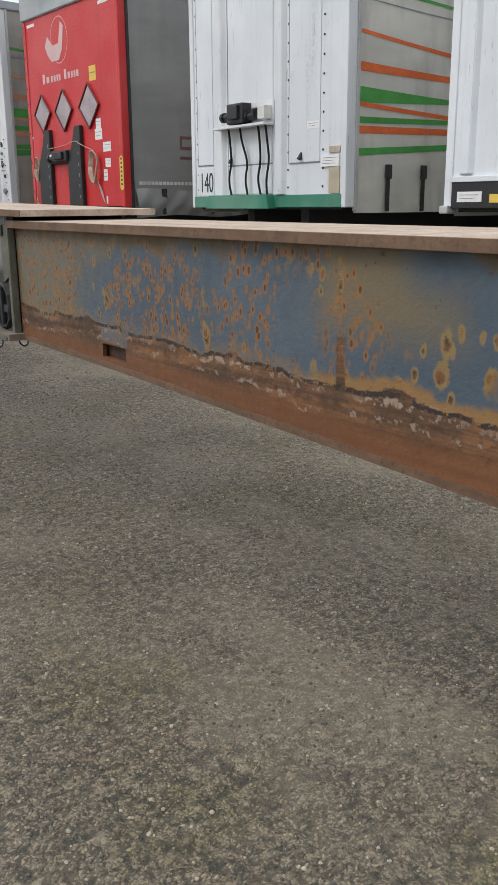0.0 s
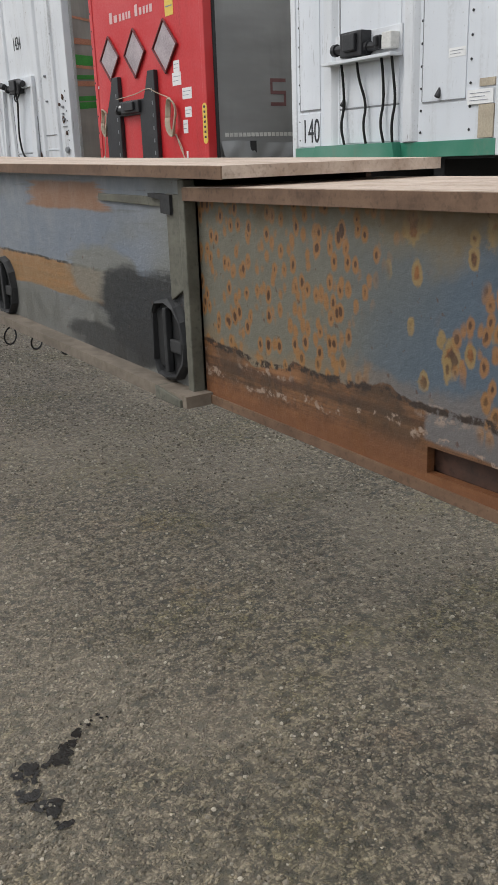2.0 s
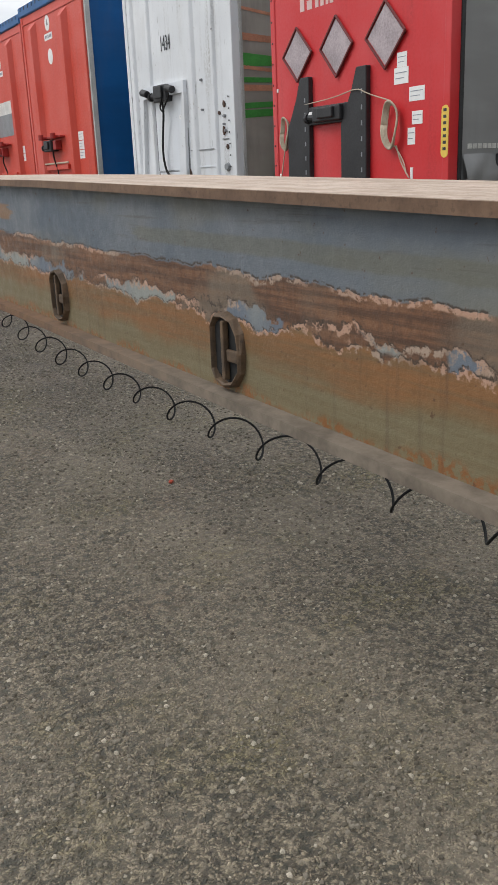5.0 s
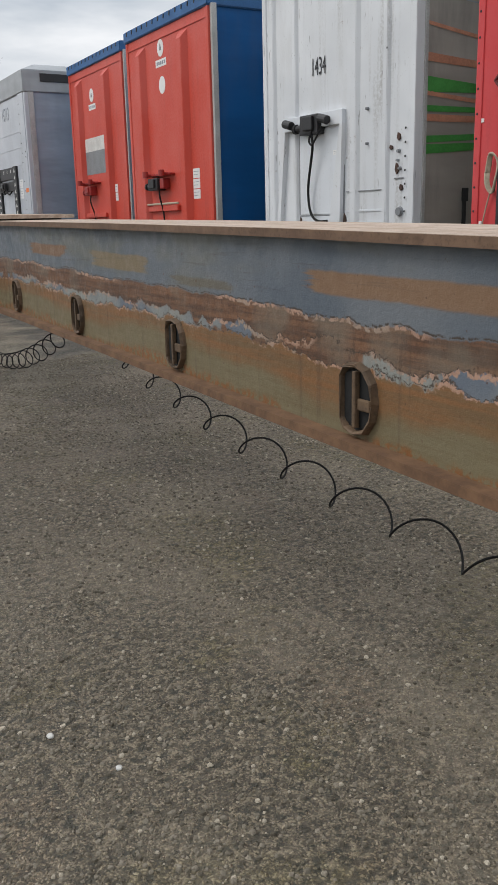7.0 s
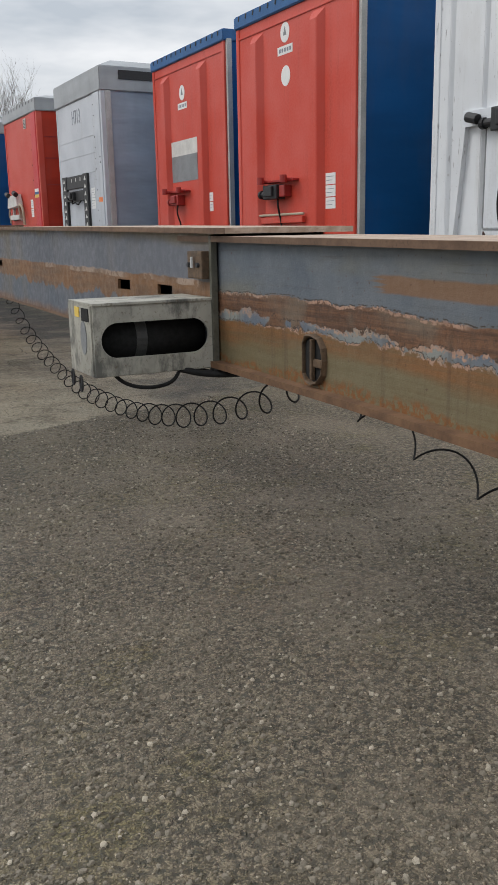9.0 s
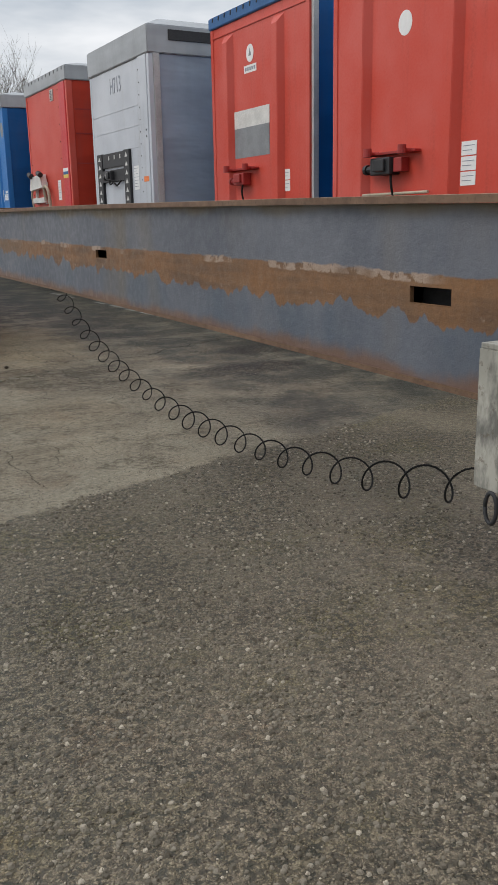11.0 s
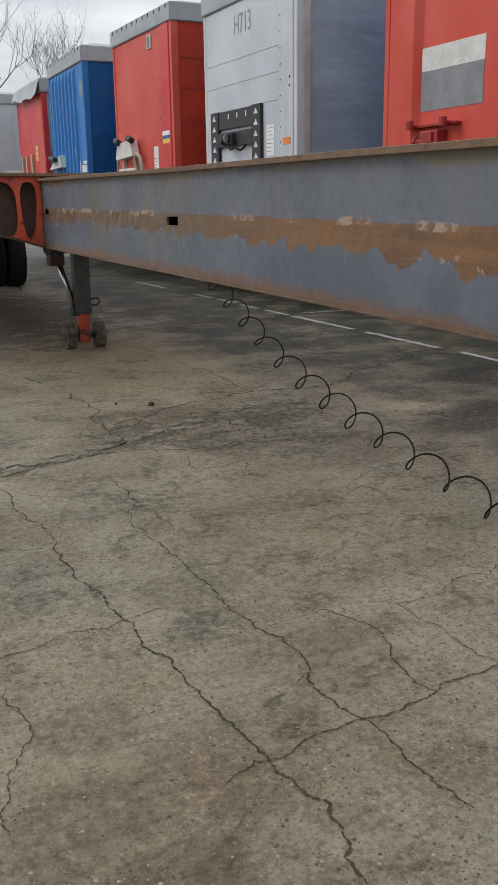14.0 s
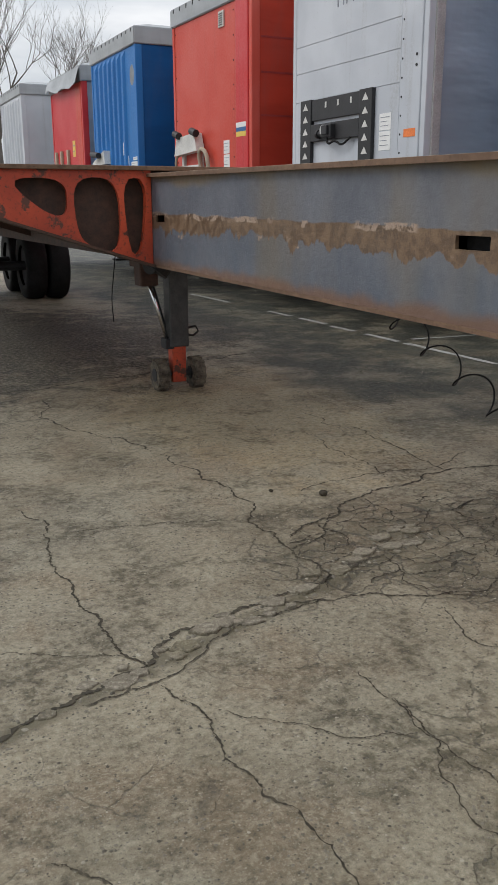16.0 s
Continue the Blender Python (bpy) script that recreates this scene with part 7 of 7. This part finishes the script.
NX, NY = 15, 11
corner = [[(0.85 + 0.125 * (i + 0.5 * (j % 2)) + CRACK_RNG.uniform(-0.055, 0.055), 18.10 + 0.115 * j + 0.02 * i + CRACK_RNG.uniform(-0.05, 0.05)) for j in range(NY)] for i in range(NX)]
for i in range(NX - 1):
    for j in range(NY - 1):
        for k, m in ((i + 1, j), (i, j + 1)):
            (xa, ya), (xb, yb) = corner[i][j], corner[k][m]
            reach = (((xa + xb) / 2 - 1.70) / 0.80) ** 2 + (((ya + yb) / 2 - 18.74) / 0.46) ** 2
            if reach < CRACK_RNG.uniform(0.35, 1.15) and CRACK_RNG.random() < 0.80:
                crack([(xa, ya), (xb, yb)], CRACK_RNG.uniform(0.006, 0.016), 4)

# odd pebbles on the asphalt
for x, y, r, mat, text in ((1.816, 7.575, 0.013, M_ORANGE_RED, "small red brick fragment lying on the asphalt"), (0.587, 8.55, 0.011, M_HOOK, "white pebble lying on the asphalt"), (0.70, 8.32, 0.009, M_HOOK, "white pebble lying on the asphalt")):
    bm = bmesh.new()
    bmesh.ops.create_icosphere(bm, subdivisions=2, radius=r)
    for v in bm.verts:
        v.co *= CRACK_RNG.uniform(0.82, 1.12)
        v.co.z *= 0.7
    stone_ = part("stone", bm, mat)
    stone_.location = (x, y, r * 0.55)
    tagged(stone_, text, "stone", "loose stones")

# broken bits of slab between the two long cracks
for k in range(46):
    f = CRACK_RNG.random() ** 0.8
    x = -0.9 + 2.5 * f
    y = 18.2 + 0.40 * x + CRACK_RNG.uniform(-0.075, 0.05) * (0.6 + f)
    r = CRACK_RNG.uniform(0.020, 0.062)
    m = CRACK_RNG.randint(5, 7)
    spin = CRACK_RNG.random()
    slab_piece([(x + r * CRACK_RNG.uniform(0.65, 1.15) * math.cos(6.283 * (i + spin) / m), y + 0.75 * r * CRACK_RNG.uniform(0.65, 1.15) * math.sin(6.283 * (i + spin) / m)) for i in range(m)], CRACK_RNG.uniform(0.005, 0.013))

# two loose stones on the concrete
for x, y, r in ((1.466, 19.42, 0.022), (1.26, 19.58, 0.012)):
    bm = bmesh.new()
    bmesh.ops.create_icosphere(bm, subdivisions=2, radius=r)
    for v in bm.verts:
        v.co *= CRACK_RNG.uniform(0.82, 1.12)
        v.co.z *= 0.75
    stone_ = part("stone", bm, M_CRACK)
    stone_.location = (x, y, r * 0.62)
    tagged(stone_, "small dark loose stone lying on the cracked concrete", "stone", "loose stones")

# thin trickle of water standing between the stones of the asphalt
trickle = [(1.02, 3.30), (0.95, 3.29), (0.89, 3.235), (0.85, 3.215), (0.80, 3.235), (0.785, 3.16), (0.81, 3.10), (0.80, 3.03)]
wet_rng = random.Random(8)
for k in range(54):
    f = wet_rng.random() * (len(trickle) - 1)
    i = int(f)
    p = Vector(trickle[i]).lerp(Vector(trickle[i + 1]), f - i)
    cx_, cy_ = p.x + wet_rng.gauss(0, 0.008), p.y + wet_rng.gauss(0, 0.010)
    size = wet_rng.uniform(0.006, 0.020) * (0.5 if f < 1.2 else 1.0)
    bm = bmesh.new()
    ring = [bm.verts.new((cx_ + size * wet_rng.uniform(0.4, 1.2) * math.cos(2 * math.pi * j / 13), cy_ + size * wet_rng.uniform(0.4, 1.2) * math.sin(2 * math.pi * j / 13), 0.0028 + 0.00002 * k)) for j in range(13)]
    bm.faces.new(ring)
    part("puddle", bm, M_WET, ground)

# ---------------------------------------------------------------- loose chippings, one object
rng = np.random.default_rng(3)


SIDES = [(math.cos(a), math.sin(a)) for a in (0.0, 1.35, 2.45, 3.75, 5.05)]


def chippings(name, n, xr, yr, rmin, rmax, mat, label, keep, round_=False):
    k = len(SIDES)
    if round_:
        base = np.array([(c, d, 0.0) for c, d in SIDES] + [(0.72 * c, 0.72 * d, 0.75) for c, d in SIDES] + [(0, 0, 0.95)])
        tri = np.array([q for i in range(k) for q in ((i, (i + 1) % k, k + (i + 1) % k), (i, k + (i + 1) % k, k + i), (k + i, k + (i + 1) % k, 2 * k))])
    else:
        base = np.array([(c, d, 0.0) for c, d in SIDES] + [(0, 0, 1.0)])
        tri = np.array([(i, (i + 1) % k, k) for i in range(k)])
    m = len(base)
    x, y = rng.uniform(*xr, n * 3), rng.uniform(*yr, n * 3)
    heap = np.sin(x * 7.3 + 2.1 * np.sin(y * 3.1)) * np.sin(y * 6.1 + 1.7 * np.sin(x * 4.3)) + 0.6 * np.sin(x * 23 + y * 17) * np.sin(y * 21 - x * 11)
    ok = keep(x, y) & (rng.random(n * 3) < 0.55 + 0.45 * heap)
    x, y = x[ok][:n], y[ok][:n]
    n = len(x)
    r = rmin + (rmax - rmin) * rng.random(n) ** 2.8 * np.clip((y + 4.0) / 14.0, 0.45, 1.0)
    a = rng.uniform(0, 6.283, n)
    v = np.repeat(base[None], n, 0) * rng.uniform(0.72, 1.22, (n, m, 3))
    v[:, -1, :2] += rng.uniform(-0.3, 0.3, (n, 2))
    c, s = np.cos(a)[:, None], np.sin(a)[:, None]
    px = (v[:, :, 0] * c - v[:, :, 1] * s) * r[:, None] + x[:, None]
    py = (v[:, :, 0] * s + v[:, :, 1] * c) * r[:, None] + y[:, None]
    pz = v[:, :, 2] * r[:, None] * (0.80 if round_ else 0.55) + 0.0005
    verts = np.stack([px, py, pz], 2).reshape(-1, 3)
    faces = (tri[None] + m * np.arange(n)[:, None, None]).reshape(-1, 3)
    me = bpy.data.meshes.new(name)
    me.from_pydata(verts.tolist(), [], faces.tolist())
    me.materials.append(mat)
    ob = new(name, me)
    tagged(ob, label, "chippings", kind="stuff")


def on_tar(x, y):
    return y < 14.60 + 0.31 * x + 0.05 * np.sin(x * 9.0)


chippings("chippings", 128000, (-0.9, 3.0), (0.6, 16.2), 0.0028, 0.0105, M_CHIP, "mixed grey stone chippings standing out of the worn asphalt", on_tar, True)
chippings("grit", 80000, (-1.0, 4.0), (14.2, 22.5), 0.0018, 0.0060, M_GRIT, "fine grit scattered on the cracked concrete", lambda x, y: ~on_tar(x, y))

chippings("crack_crumbs", 2600, (-0.6, 1.7), (17.7, 19.0), 0.002, 0.011, M_GRIT, "crumbs of broken concrete along the wide crack", lambda x, y: np.abs(y - (18.2 + 0.40 * x)) < 0.05 + 0.09 * rng.random(x.shape) * (x > -0.2))

# ---------------------------------------------------------------- bare trees behind the row


def bare_tree(name, x, y, height, seed, label):
    """Trunk, limbs and twigs without leaves."""
    rng_ = random.Random(seed)
    tree = thing(name, pose(x, y, 0), label, "tree", "bare trees behind the trailers")
    trunk, twigs = bmesh.new(), bmesh.new()

    def grow(bm, p, d, length, r, level):
        pts = [p]
        for k in range(4):
            d = (d + Vector((rng_.uniform(-0.16, 0.16), rng_.uniform(-0.16, 0.16), rng_.uniform(-0.03, 0.12)))).normalized()
            pts.append(pts[-1] + d * length / 4)
        n = 7 if level < 2 else 4
        rings = []
        for i, q in enumerate(pts):
            rr = r * (1 - 0.16 * i)
            s = d.cross(Vector((0.3, 0.2, 0.1))).normalized()
            u = s.cross(d).normalized()
            rings.append([bm.verts.new(q + rr * (math.cos(2 * math.pi * k / n) * s + math.sin(2 * math.pi * k / n) * u)) for k in range(n)])
        for a, b in zip(rings, rings[1:]):
            for k in range(n):
                bm.faces.new((a[k], a[(k + 1) % n], b[(k + 1) % n], b[k]))
        if level < 5:
            for k in range((4, 4, 4, 4, 3)[level]):
                i = rng_.choice((2, 3, 4)) if level else rng_.choice((2, 3, 4, 4))
                out = Vector((rng_.uniform(-1, 1), rng_.uniform(-1, 1), rng_.uniform(0.1, 0.9))).normalized()
                grow(trunk if level < 2 else twigs, pts[i], (d * 0.75 + out * 0.75).normalized(), length * rng_.uniform(0.55, 0.78), r * 0.5, level + 1)

    grow(trunk, Vector((0, 0, 0)), Vector((0, 0, 1)), height * 0.36, height * 0.011, 0)
    part("trunk", trunk, M_BARK, tree)
    part("crown", twigs, M_BARK, tree)


bare_tree("tree", 9.3, 70.0, 19.0, 4, "tall bare grey tree without leaves behind the trailers")
bare_tree("tree", 11.9, 71.0, 15.0, 9, "smaller bare grey tree without leaves")
bare_tree("tree", 6.8, 74.0, 13.0, 15, "tall bare grey tree without leaves behind the trailers")
